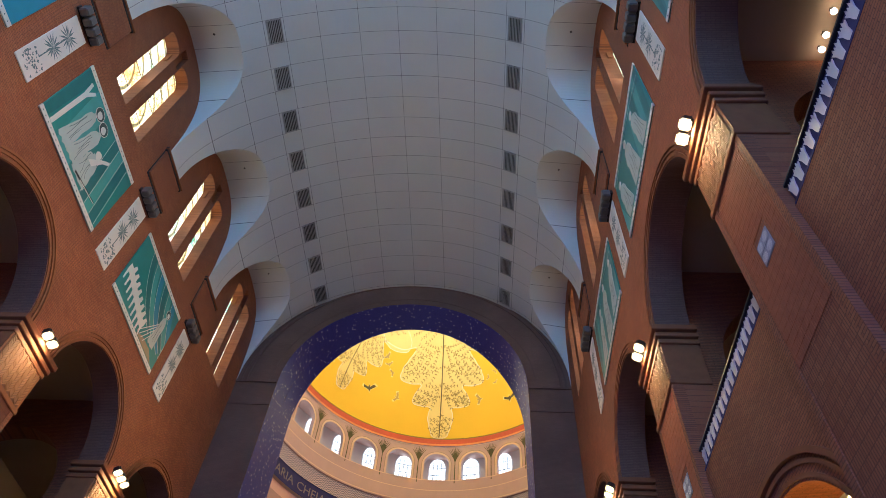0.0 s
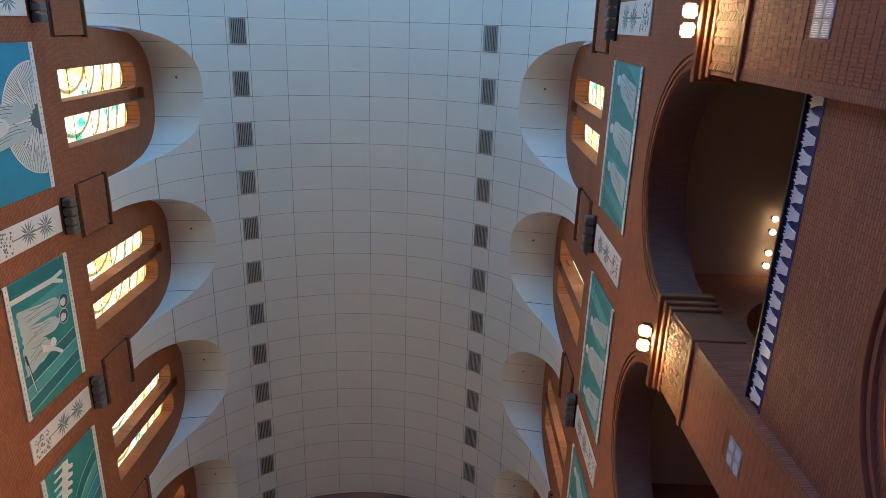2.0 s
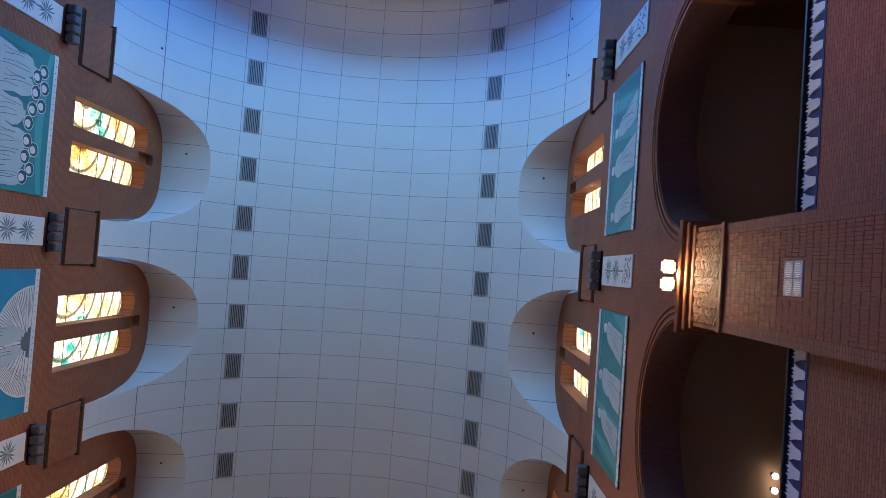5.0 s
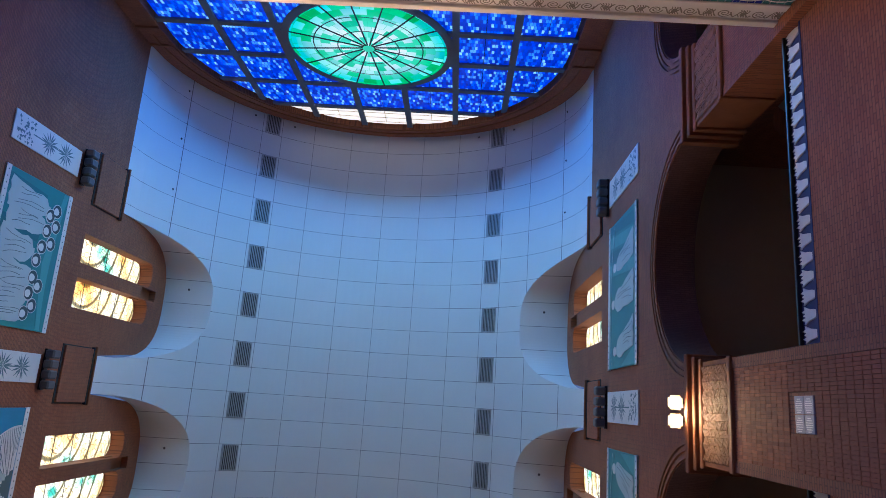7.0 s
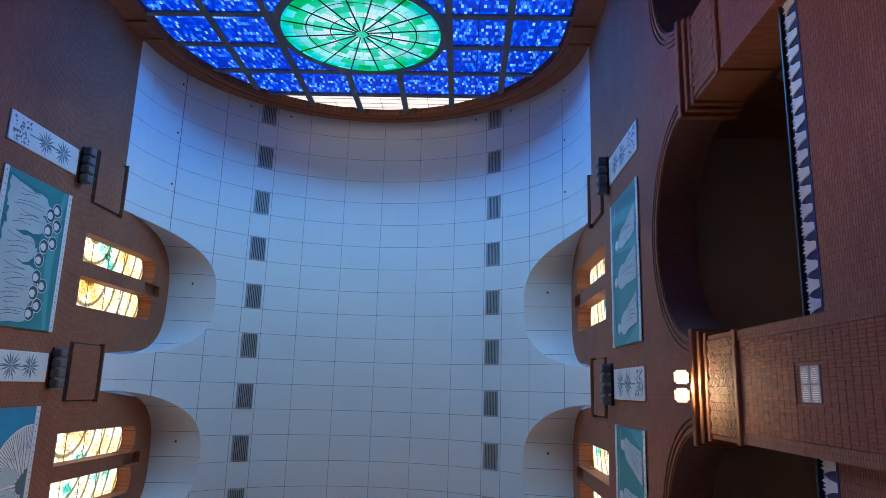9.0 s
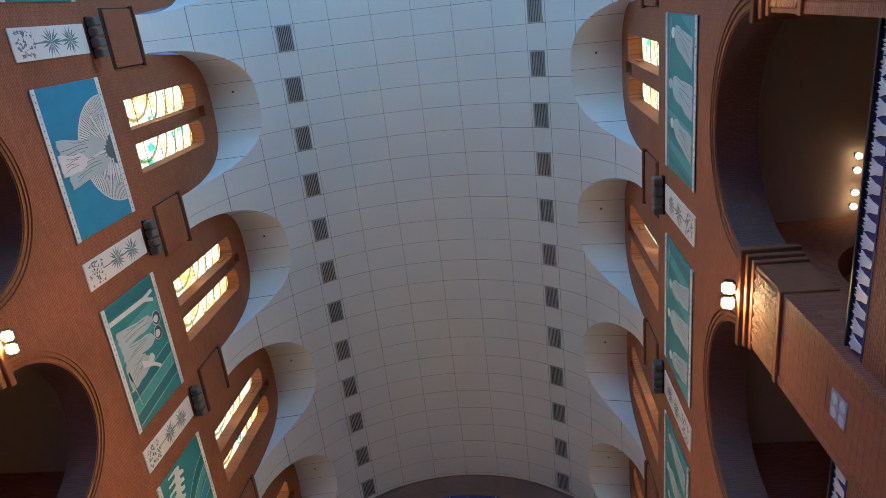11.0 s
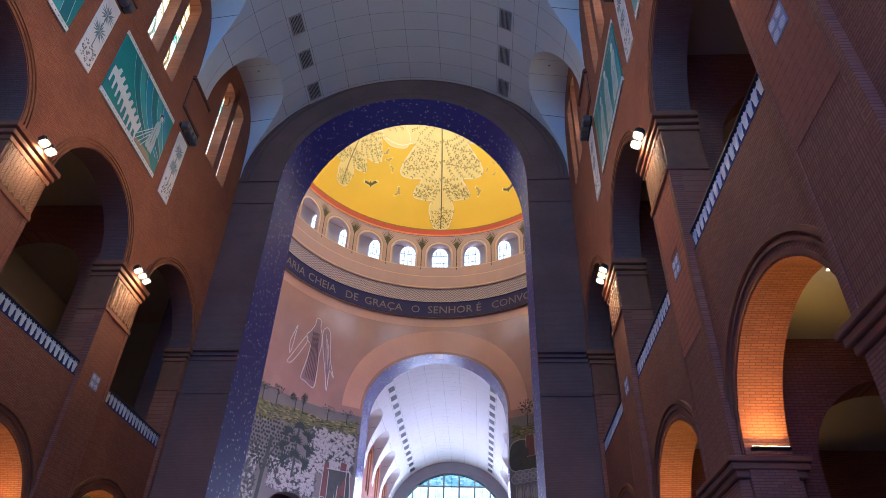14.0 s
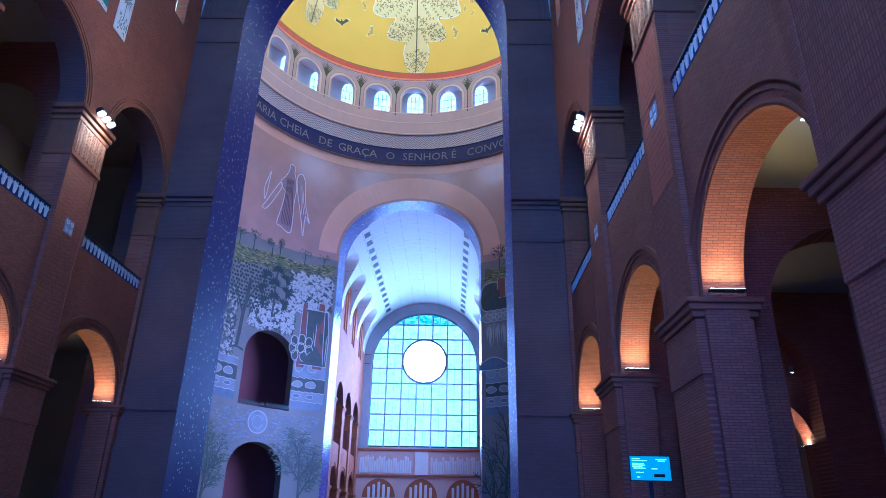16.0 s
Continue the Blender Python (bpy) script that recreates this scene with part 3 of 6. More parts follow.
def corbel(side, y):
    """Brick slab and dark ledge under the vault's springing."""
    e = empty("corbel", (side * 10.0, y, 26.3))
    f = -side
    part("slab", boxed(*sorted((f * 0.0, f * 0.1)), -1.05, 1.05, 0.05, 2.0, bevel=0.015), M_brick_x, e)
    part("recess_joint", boxed(*sorted((f * 0.0, f * 0.02)), -1.1, 1.1, -0.05, 0.05), M_dark, e, "dark recessed joint")
    for u in (-1.1, 1.05):
        part("recess_joint", boxed(*sorted((f * 0.0, f * 0.02)), u, u + 0.05, 0.05, 1.9), M_dark, e, "dark recessed joint")
    part("ledge_joint", boxed(*sorted((f * 0.0, f * 0.12)), -1.12, 1.12, 1.98, 2.06), M_dark, e, "dark recessed joint")
    part("ledge", boxed(*sorted((f * 0.0, f * 0.2)), -1.15, 1.15, 2.06, 2.14, bevel=0.02), M_mould, e)
    part("top_joint", boxed(*sorted((f * 0.0, f * 0.14)), -1.14, 1.14, 2.14, 2.22), M_dark, e, "dark recessed joint")
    return tagged(e, "brick corbel slab with dark ledge below the vault", "corbel", "vault corbels", "structure")


def mural(side, y, variant):
    """Teal tile mural with white borders and plain pale shapes."""
    y0, y1, z0, z1 = y - 2.55, y + 2.5, 21.26, 24.97
    e = empty("mural", (side * 10.0, y, 21.26))
    f = -side
    rnd = random.Random(variant)
    X = lambda k: f * (0.05 + 0.004 * k)
    part("panel", boxed(*sorted((0, f * 0.05)), -2.52, 2.52, 0, 3.71, bevel=0.01), M_blueT if variant == 1 else M_teal, e)
    for z in (0.0, 3.49):
        b = part("border", boxed(*sorted((0, f * 0.06)), -2.53, 2.53, z, z + 0.22), M_white, e)
        first = None
        for q in range(22):
            if first is None:
                first = part("border_dot", boxed(*sorted((f * 0.06, f * 0.064)), -0.02, 0.02, z + 0.09, z + 0.13), M_line, b)
                first.location.y = -2.36
            else:
                o = new("border_dot", first.data)
                o.parent, o.location.y = b, -2.36 + q * 0.225

    def shape(name, pts, mat, k, label=""):
        bm = bmesh.new()
        a = [bm.verts.new((X(k), u, v)) for u, v in pts]
        b = [bm.verts.new((0, u, v)) for u, v in pts]
        bm.faces.new(a)
        for q in range(len(a)):
            bm.faces.new((a[q], a[q - 1], b[q - 1], b[q]))
        return part(name, bm, mat, e, label)

    def blob(cu, cv, ru, rv, mat, k, name="pale_shape", wob=0.12, n=22):
        ph = rnd.uniform(0, 6)
        pts = []
        for q in range(n):
            a = 2 * math.pi * q / n
            r = 1 + wob * math.sin(3 * a + ph) + wob * 0.5 * math.sin(7 * a + ph * 2)
            pts.append((max(-2.45, min(2.45, cu + ru * r * math.cos(a))), max(0.25, min(3.46, cv + rv * r * math.sin(a)))))
        return shape(name, pts, mat, k)

    clip = lambda pts: [(max(-2.48, min(2.48, u)), max(0.24, min(3.46, v))) for u, v in pts]

    def robe(cu, v0, h, w, k, lean=0.0, mat=None):
        """A tall plain pale shape with rounded shoulders, an uneven hem and drawn folds."""
        base = [(-1.05, 0.03), (-0.6, 0.0), (-0.2, 0.035), (0.25, 0.0), (0.65, 0.03), (1.0, 0.02), (0.96, 0.3), (0.8, 0.5), (0.85, 0.66), (0.72, 0.8), (0.5, 0.9), (0.22, 0.95), (0.2, 1.0), (-0.2, 1.0), (-0.24, 0.94), (-0.6, 0.88), (-0.78, 0.74), (-0.7, 0.58), (-0.82, 0.4), (-0.95, 0.2)]
        pts = clip([(cu + (a + rnd.uniform(-0.06, 0.06)) * w + lean * b, v0 + b * h) for a, b in base])
        ob = shape("pale_shape", pts, mat or M_paletile, k)
        for q in range(4):
            a0, a1 = -0.6 + q * 0.4 + rnd.uniform(-0.1, 0.1), -0.45 + q * 0.2 + rnd.uniform(-0.15, 0.15)
            b0, b1 = rnd.uniform(0.04, 0.3), rnd.uniform(0.5, 0.88)
            line([(cu + (a0 + (a1 - a0) * t + 0.08 * math.sin(5 * t + q)) * w + lean * (b0 + (b1 - b0) * t), v0 + (b0 + (b1 - b0) * t) * h) for t in (0, 0.25, 0.5, 0.75, 1)], 0.009, M_line, k + 0.5, ob)
        return ob

    def line(pts, hw, mat, k, parent=None, name="drawn_line"):
        pts = clip(pts)
        bm = bmesh.new()
        prev = None
        for i, (u, v) in enumerate(pts):
            p, q = pts[max(0, i - 1)], pts[min(len(pts) - 1, i + 1)]
            d = Vector((q[0] - p[0], q[1] - p[1]))
            d = d.normalized() if d.length > 1e-6 else Vector((0, 1))
            cur = (bm.verts.new((X(k), u - d.y * hw, v + d.x * hw)), bm.verts.new((X(k), u + d.y * hw, v - d.x * hw)))
            if prev:
                bm.faces.new((prev[0], prev[1], cur[1], cur[0]))
            prev = cur
        return part(name, bm, mat, parent or e)

    def disc(cu, cv, k, r=0.24, ring=True):
        if ring:
            blob(cu, cv, r + 0.025, r + 0.025, M_white, k, "pale_ring", 0.0)
        blob(cu, cv, r, r, M_disc, k + 0.4, "dark_disc", 0.0)
        blob(cu + 0.02, cv - 0.05, r * 0.58, r * 0.66, M_white, k + 0.8, "pale_disc", 0.05)

    def curve(a, b, c, n=10):
        return [((1 - t) ** 2 * a[0] + 2 * t * (1 - t) * b[0] + t * t * c[0], (1 - t) ** 2 * a[1] + 2 * t * (1 - t) * b[1] + t * t * c[1]) for t in [i / n for i in range(n + 1)]]

    kind = variant if variant < 4 else 4
    if kind == 0:                           # two tall shapes, a low one, slanted bands
        shape("deep_band", [(-2.48, 0.24), (-2.1, 0.24), (-1.95, 3.46), (-2.48, 3.46)], M_teal2, 1)
        shape("soft_band", [(-1.3, 0.24), (-0.2, 0.24), (-0.6, 3.46), (-1.6, 3.46)], M_tealsoft, 1)
        shape("pale_band", clip([(-1.98, 0.24), (-1.8, 0.24), (-1.72, 2.6), (-1.5, 3.2), (-1.62, 3.25), (-1.8, 2.85), (-1.88, 3.3), (-2.02, 3.25), (-1.92, 2.6)]), M_white, 2)
        for q, mt in enumerate((M_teal2, M_tealsoft, M_teal2, M_teal)):
            u = 0.9 + q * 0.48
            shape("slant_band", clip([(u, 0.24), (u + 0.46, 0.24), (u + 0.0, 3.46), (u - 0.46, 3.46)]), mt, 1 + 0.1 * q)
            line([(u, 0.26), (u - 0.46, 3.44)], 0.012, M_white, 1.7)
        robe(-1.12, 0.38, 2.5, 0.35, 2, 0.2)
        robe(-0.45, 0.42, 2.3, 0.36, 3, 0.25)
        robe(0.42, 0.36, 1.55, 0.52, 2.2, -0.1)
        shape("pale_shape", clip(curve((0.2, 1.4), (0.7, 2.3), (1.0, 2.55)) + [(1.08, 2.45), (0.8, 2.1), (0.5, 1.4)]), M_white, 3.2)
        disc(-0.82, 3.05, 4, 0.27)
        disc(-0.25, 2.92, 4, 0.27)
        blob(0.42, 2.05, 0.17, 0.2, M_white, 4, "pale_disc", 0.06)
        line([(0.15, 0.45), (1.7, 0.7)], 0.05, M_black, 4.6)
        line([(0.55, 0.5), (1.7, 0.69)], 0.022, M_white, 5)
    elif kind == 1:                         # pale half disc of rays under the top border
        R = 1.95
        shape("pale_fan", clip([(R * math.cos(a), 3.46 - R * math.sin(a)) for a in [math.pi * i / 40 for i in range(41)]]), M_white, 1)
        bm = bmesh.new()
        for q in range(60):
            a = math.pi * (q + 0.5) / 60
            ca, sa = math.cos(a), math.sin(a)
            r0, r1 = 0.95 + 0.1 * (q % 3), R - 0.06
            bm.faces.new([bm.verts.new((X(2), r * ca + w * sa, 3.44 - r * sa + w * ca)) for r, w in ((r0, -0.009), (r0, 0.009), (r1, 0.012), (r1, -0.012))])
        tagged(part("ray_line", bm, M_line, e), kind="stuff")
        for q in range(9):                  # pointed folds round the middle
            a = math.pi * (0.06 + 0.11 * q)
            tip, wd = 1.3 + 0.25 * (q % 2), 0.16
            pts = clip([(0.35 * math.cos(a - wd), 3.3 - 0.35 * math.sin(a - wd)), (tip * math.cos(a - 0.06), 3.4 - tip * math.sin(a - 0.06)), (tip * 1.02 * math.cos(a + 0.05), 3.4 - tip * math.sin(a + 0.05)), (0.35 * math.cos(a + wd), 3.3 - 0.35 * math.sin(a + wd))])
            shape("pale_fold", pts, M_white, 2.5 + 0.2 * q)
            line(pts, 0.013, M_line, 2.7 + 0.2 * q)
        robe(-0.4, 0.4, 2.7, 0.42, 5, 0.12)
        robe(0.42, 0.55, 2.5, 0.4, 5.6, -0.1)
        robe(0.0, 0.3, 1.5, 0.36, 6.2, 0.05, M_white)
        shape("dark_patch", clip([(-0.5, 3.46), (-0.4, 3.1), (0.0, 2.95), (0.45, 3.1), (0.6, 3.46)]), M_line, 1.5)
    elif kind == 2:                         # flowing bands over a row of low pale shapes
        for q in range(6):
            c0 = -1.6 + 0.6 * q
            a, b = curve((c0, 3.46), (c0 + 0.6, 1.6), (c0 + 2.6, 0.9)), curve((c0 + 0.42, 3.46), (c0 + 0.95, 1.9), (c0 + 2.8, 1.25))
            shape("flowing_band", clip(a + b[::-1]), (M_teal2, M_tealsoft, M_blueT)[q % 3], 1 + 0.1 * q)
            line(a, 0.012, M_white, 1.8)
        shape("ochre_wedge", [(0.2, 0.26), (2.2, 0.26), (1.6, 0.62), (0.7, 0.55)], M_gold, 1.5)
        for q in range(8):                  # low shapes, one behind another
            cu, cv = -2.1 + q * 0.33, 1.5 - 0.1 * q
            shape("pale_shape", clip([(cu - 0.3, cv - 0.12), (cu - 0.26, cv + 0.18), (cu - 0.02, cv + 0.16), (cu + 0.1, cv + 0.42), (cu + 0.24, cv + 0.4), (cu + 0.2, cv + 0.05), (cu + 0.12, cv - 0.2), (cu + 0.16, cv - 0.75), (cu + 0.08, cv - 0.78), (cu + 0.0, cv - 0.25), (cu - 0.16, cv - 0.22), (cu - 0.2, cv - 0.72), (cu - 0.28, cv - 0.7)]), M_white, 2 + 0.25 * q)
        robe(1.45, 0.7, 1.95, 0.3, 3, 0.12)
        disc(1.6, 2.85, 4, 0.2)
        for q in range(4):
            line([(0.2 + 0.22 * q, 0.4), (1.3 + 0.1 * q, 1.9)], 0.018, M_white, 2.4)
    elif kind == 3:                         # close rank of robes under ringed discs
        for u0 in (-2.1, -0.75, 0.25):
            shape("dark_wedge", clip([(u0 - 0.25, 0.24), (u0 + 0.2, 0.24), (u0 + 0.3, 2.2), (u0 - 0.05, 2.3)]), M_teal2, 1)
        shape("soft_band", clip(curve((-2.48, 3.46), (0.2, 2.9), (2.48, 3.3)) + [(2.48, 3.05), (0.2, 2.7), (-2.48, 3.2)]), M_tealsoft, 1)
        for q, (cu, h, w) in enumerate(((-1.75, 2.25, 0.5), (-1.1, 2.2, 0.48), (-0.15, 1.85, 0.55), (0.75, 2.0, 0.5), (1.4, 2.05, 0.5), (1.95, 1.9, 0.42))):
            robe(cu, 0.32 + 0.1 * (q % 2), h, w, 2 + 0.35 * q, 0.06)
        for q, (cu, cv) in enumerate(((-1.75, 2.95), (-1.5, 2.62), (-1.2, 3.05), (-0.95, 2.6), (-0.55, 2.95), (-0.35, 2.5), (0.15, 2.35), (0.75, 2.35), (1.0, 2.72), (1.3, 2.3), (1.7, 2.6), (2.0, 2.25))):
            disc(cu, cv, 5 + 0.2 * (q % 3), 0.23)
    else:                                   # one tall sweeping pale shape with a curved back
        s = 1 if variant % 4 == 0 else -1
        for q in range(4):
            u = s * (-2.3 + q * 0.5)
            shape("slant_band", clip([(u, 0.24), (u + 0.4, 0.24), (u + 0.1 * s, 3.46), (u - 0.3, 3.46)]), (M_teal2, M_tealsoft)[q % 2], 1 + 0.1 * q)
        for q, (cu, v0, h, w, lean) in enumerate(((-1.35, 0.35, 2.3, 0.42, 0.45), (0.05, 0.3, 2.55, 0.5, 0.3), (1.45, 0.35, 2.2, 0.45, 0.5))):
            robe(s * cu, v0, h, w, 3 + q, s * lean)
            blob(s * (cu + lean), v0 + h + 0.12, 0.16, 0.19, M_white, 4 + q, "pale_disc", 0.05)
        line(curve((-2.4, 2.6), (0.0, 3.7), (2.4, 2.9)), 0.02, M_line, 2.2)
        line(curve((-2.4, 2.9), (0.2, 3.6), (2.4, 3.2)), 0.012, M_white, 2.4)
        shape("soft_band", clip([(s * 1.9, 0.24), (s * 2.48, 0.24), (s * 2.48, 1.9)]), M_tealsoft, 1.2)
    return tagged(e, "teal tile mural with pale drawn shapes and white borders", "mural", "nave murals")


def stained_window(side, c):
    """Pair of tall amber lights in deep brick reveals with a blind slot between their heads."""
    for o in LIGHTS:
        e = empty("stained_glass_window", (side * 10.0, c + o, 26.3))
        bm = bmesh.new()
        n = 12
        top = [(0.57 * math.cos(math.pi * i / n), 5.58 + 0.44 * math.sin(math.pi * i / n)) for i in range(n + 1)]
        pts = [(0.57, 0.45)] + top + [(-0.57, 0.45)]
        bm.faces.new([bm.verts.new((side * 0.6, u, v)) for u, v in pts])
        part("glass", bm, M_amber, e, "amber and green back-lit glass")
        bm = bmesh.new()
        prof = [(0.02, 0.0), (0.02, 0.02), (0.62, 0.5), (0.62, 0.0)]
        rings = [[bm.verts.new((side * a, u, b)) for a, b in prof] for u in (-0.57, 0.57)]
        for k in range(4):
            bm.faces.new((rings[0][k], rings[0][k - 1], rings[1][k - 1], rings[1][k]))
        for r in rings:
            bm.faces.new(r)
        part("sill", bm, M_mould, e, "sloping brick sill")
        for z in (1.6, 2.9, 4.2):
            part("bar", boxed(*sorted((side * 0.585, side * 0.598)), -0.57, 0.57, z, z + 0.03), M_black, e)
        tagged(e, "tall round-headed amber stained-glass window in brick reveal", "window", "clerestory windows")
    if c < 40:
        area("window_daylight", look((side * 10.3, c, 29.3), (-side * 10, c, 20)), 2.2, 3.6, 100 if side > 0 else 75, (1.0, 0.7, 0.36), 80)
    structure(mesh_object("blind_slot", boxed(*sided(side, 10.3, 10.5), c - 0.4, c + 0.26, 31.4, 33.1), M_mould), "brick back of a blind slot", "wall")


def vent(x, y, label="grey ceiling vent grille between white panels", metal=None):
    e = empty("ceiling_vent")
    s = 1 if x > 0 else -1
    p = vault_point(x, y)
    nrm = Vector((-x / 100, 0, -(p.z - SPRING) / RISE ** 2)).normalized()
    ty = Vector((0, 1, 0))
    tx = ty.cross(nrm).normalized()
    m = Matrix((tx, ty, nrm)).transposed().to_4x4()
    e.matrix_world = Matrix.Translation(p) @ m
    part("backing", boxed(-0.42, 0.42, -0.62, 0.62, 0.0, 0.012), M_dark, e)
    bm = bmesh.new()
    for a in (-0.42, 0.37):
        box(bm, a, a + 0.05, -0.62, 0.62, 0.012, 0.05)
    for a in (-0.62, 0.57):
        box(bm, -0.37, 0.37, a, a + 0.05, 0.012, 0.05)
    part("frame", bm, metal or M_grey, e)
    for i in range(8):
        u = -0.33 + i * 0.0915
        part("slat", boxed(u, u + 0.04, -0.57, 0.57, 0.014, 0.045), metal or M_grey, e)
    return tagged(e, label, "vent", "vault vents")


def gallery(side, y0, y1):
    """Dark gallery behind the arches and the aisle under it."""
    x = sided(side, 11.1, 18.5)
    structure(mesh_object("gallery_floor", boxed(*x, y0, y1, 9.55, 11.7), M_ceil), "plastered slab between aisle and gallery", "floor")
    structure(mesh_object("ceiling_gallery", boxed(*x, y0, y1, 20.4, 20.7), M_gall), "dim brown gallery ceiling", "ceiling")
    structure(mesh_object("wall_gallery_end", boxed(*x, y1 - 0.3, y1, 0, 20.7), M_ceil), "plain end wall of aisle and gallery", "wall")
    structure(mesh_object("wall_gallery_start", boxed(*x, y0, y0 + 0.3, 0, 20.7), M_ceil), "plain end wall of aisle and gallery", "wall")
    structure(mesh_object("wall_gallery", boxed(*sided(side, 18.5, 18.9), y0, y1, 0, 20.7), M_gall), "plain outer aisle wall", "wall")


def transverse(side, y):
    F = lambda s, z, d: Vector((side * s, y - 0.5 + d, z))
    structure(mesh_object("aisle_arch", strip_wall(F, 11.25, 18.5, 0, 9.6, [(14.35, 2.4, 0, 6.4, 2.15, 2.0)], 1.0), M_brick_y), "brick arch across the aisle", "arch")
    structure(mesh_object("gallery_arch", strip_wall(F, 11.12, 18.5, 11.7, 20.4, [(14.9, 2.9, 11.7, 16.0, 2.9, 2.0)], 0.8), M_brick_y), "brick arch across the gallery", "arch")


def aisle_cross_wall():
    """Low cross wall with an orange-lit arch deep in the aisle."""
    F = lambda s, z, d: Vector((s, 22.95 + d, z))
    h = (14.9, 1.9, 0, 4.4, 1.75, 2.0)
    structure(mesh_object("aisle_cross_wall", strip_wall(F, 11.25, 18.5, 0, 9.55, [h], 0.8, reveal=False), M_brick_y), "brick cross wall with a lit arch in the aisle", "wall")
    structure(mesh_object("arch_soffit", soffit(F, h, 0.8), M_soffit), "coursed brick soffit of the aisle arch", "arch")
    e = empty("uplight", (16.66, 23.35, 4.42))
    part("housing", boxed(-0.06, 0.06, -0.3, 0.3, 0, 0.06), M_black, e)
    part("lens", boxed(-0.04, 0.04, -0.28, 0.28, 0.06, 0.068), M_up, e, "glowing orange lens")
    tagged(e, "linear orange uplight on the aisle arch", "uplight", "arch uplights")
    area("uplight_glow", look((16.64, 23.35, 4.52), (16.1, 23.35, 6.2)), 0.1, 0.6, 30, (1.0, 0.45, 0.1))
    e = empty("wall_spotlight", (16.28, 22.9, 6.95))
    part("arm", boxed(-0.02, 0.02, -0.25, 0.04, -0.02, 0.02), M_black, e)
    part("canister", boxed(-0.06, 0.06, -0.32, -0.2, -0.14, 0.08, bevel=0.02), M_gold, e)
    part("lens", boxed(-0.04, 0.04, -0.3, -0.22, -0.15, -0.14), M_bulb, e, "glowing warm lens")
    tagged(e, "small brass spotlight on the aisle cross wall", "spotlight")


def lower_arcade(side, c, lit=True):
    F = lambda s, z, d: Vector((side * (10.15 + d), s, z))
    h = (c, 2.67, 0, 6.42, 2.55, 2.0)
    ob = mesh_object("arcade_wall", strip_wall(F, c - BAY / 2 + 1.02, c + BAY / 2 - 1.02, 0, 11.78, [h], 0.95, 0.5, reveal=False), M_brick_x)
    structure(mesh_object("arch_soffit", soffit(F, h, 0.95), M_soffit), "coursed brick soffit of a lower arch", "arch")
    structure(ob, "brick spandrel wall with a round arch", "wall")
    for w0, w1, d in ((0.05, 0.13, -0.03), (0.28, 0.36, -0.05), (0.44, 0.55, -0.09)):
        structure(mesh_object("arch_moulding", arch_ring(F, h, w0, w1, d, 0.0), M_mould), "thin brick arch moulding", "moulding")
    if lit:
        for s in (-1, 1):
            y = c + s * 2.5
            e = empty("uplight", (side * 10.62, y, 6.5))
            part("housing", boxed(-0.4, 0.4, -0.06, 0.06, 0, 0.06, bevel=0.01), M_black, e)
            part("lens", boxed(-0.38, 0.38, -0.045, 0.045, 0.06, 0.068), M_up, e, "glowing orange lens")
            tagged(e, "linear orange uplight on the arch impost", "uplight", "arch uplights")
            area("uplight_glow", look((side * 10.62, y - s * 0.02, 6.6), (side * 10.62, y - s * 0.5, 8.4)), 0.75, 0.1, 27, (1.0, 0.5, 0.05), 120)


def gallery_mouldings(side, c, hw=2.76, rise=2.7):
    F = lambda s, z, d: Vector((side * (10 + d), s, z))
    h = (c, hw, 16.8, 16.8, rise, 2.0)
    for w0, w1, d in ((0.03, 0.12, -0.04), (0.2, 0.28, -0.05), (0.34, 0.42, -0.06)):
        structure(mesh_object("arch_moulding", arch_ring(F, h, w0, w1, d, 0.0), M_mould), "thin brick arch moulding", "moulding")


for side in (-1, 1):
    for y in PIERS + [-0.2 + 4 * BAY]:
        pier(side, y, near=y < 24)
        if y < 29:
            palm_panel(side, y)
            loudspeaker(side, y)
            corbel(side, y)
            if y > -5:
                floodlight(side, y, 3 if y > 20 else 2)
            tile_plaque(side, y)
            transverse(side, y)
    for k, c in enumerate(BAYS):
        lower_arcade(side, c)
        gallery_mouldings(side, c)
        balustrade(side, c - BAY / 2 + 1.05, c + BAY / 2 - 1.05)
        stained_window(side, c)
        if k < 4:
            mural(side, c, (3, 1, 0, 2)[k] if side < 0 else (4, 6, 8, 10)[k])
    lower_arcade(side, -11.6, False)
    gallery_mouldings(side, -11.4, 2.2, 2.2)
    gallery(side, REAR, BACK)
    F = lambda s, z, d: Vector((side * (10 + d), s, z))
    k = 0
    while 10.84 - 2.54 * 10 + 2.54 * k < FRONT:
        y = 10.84 - 2.54 * 10 + 2.54 * k
        vent(side * 6.23, y)
        k += 1

aisle_cross_wall()


def ceiling_sensor(p, normal):
    """Small dark round fitting set in a white panel."""
    e = empty("ceiling_sensor", p)
    e.rotation_euler = Vector(normal).to_track_quat("Z", "Y").to_euler()
    for nm, r, d, mat in (("plate", 0.06, 0.012, M_speaker), ("eye", 0.035, 0.04, M_black)):
        bm = bmesh.new()
        bmesh.ops.create_cone(bm, cap_ends=True, segments=12, radius1=r, radius2=r * 0.8, depth=d, matrix=Matrix.Translation((0, 0, d / 2)))
        part(nm, bm, mat, e)
    return tagged(e, "small dark round fitting in a white vault panel", "sensor", "vault sensors")


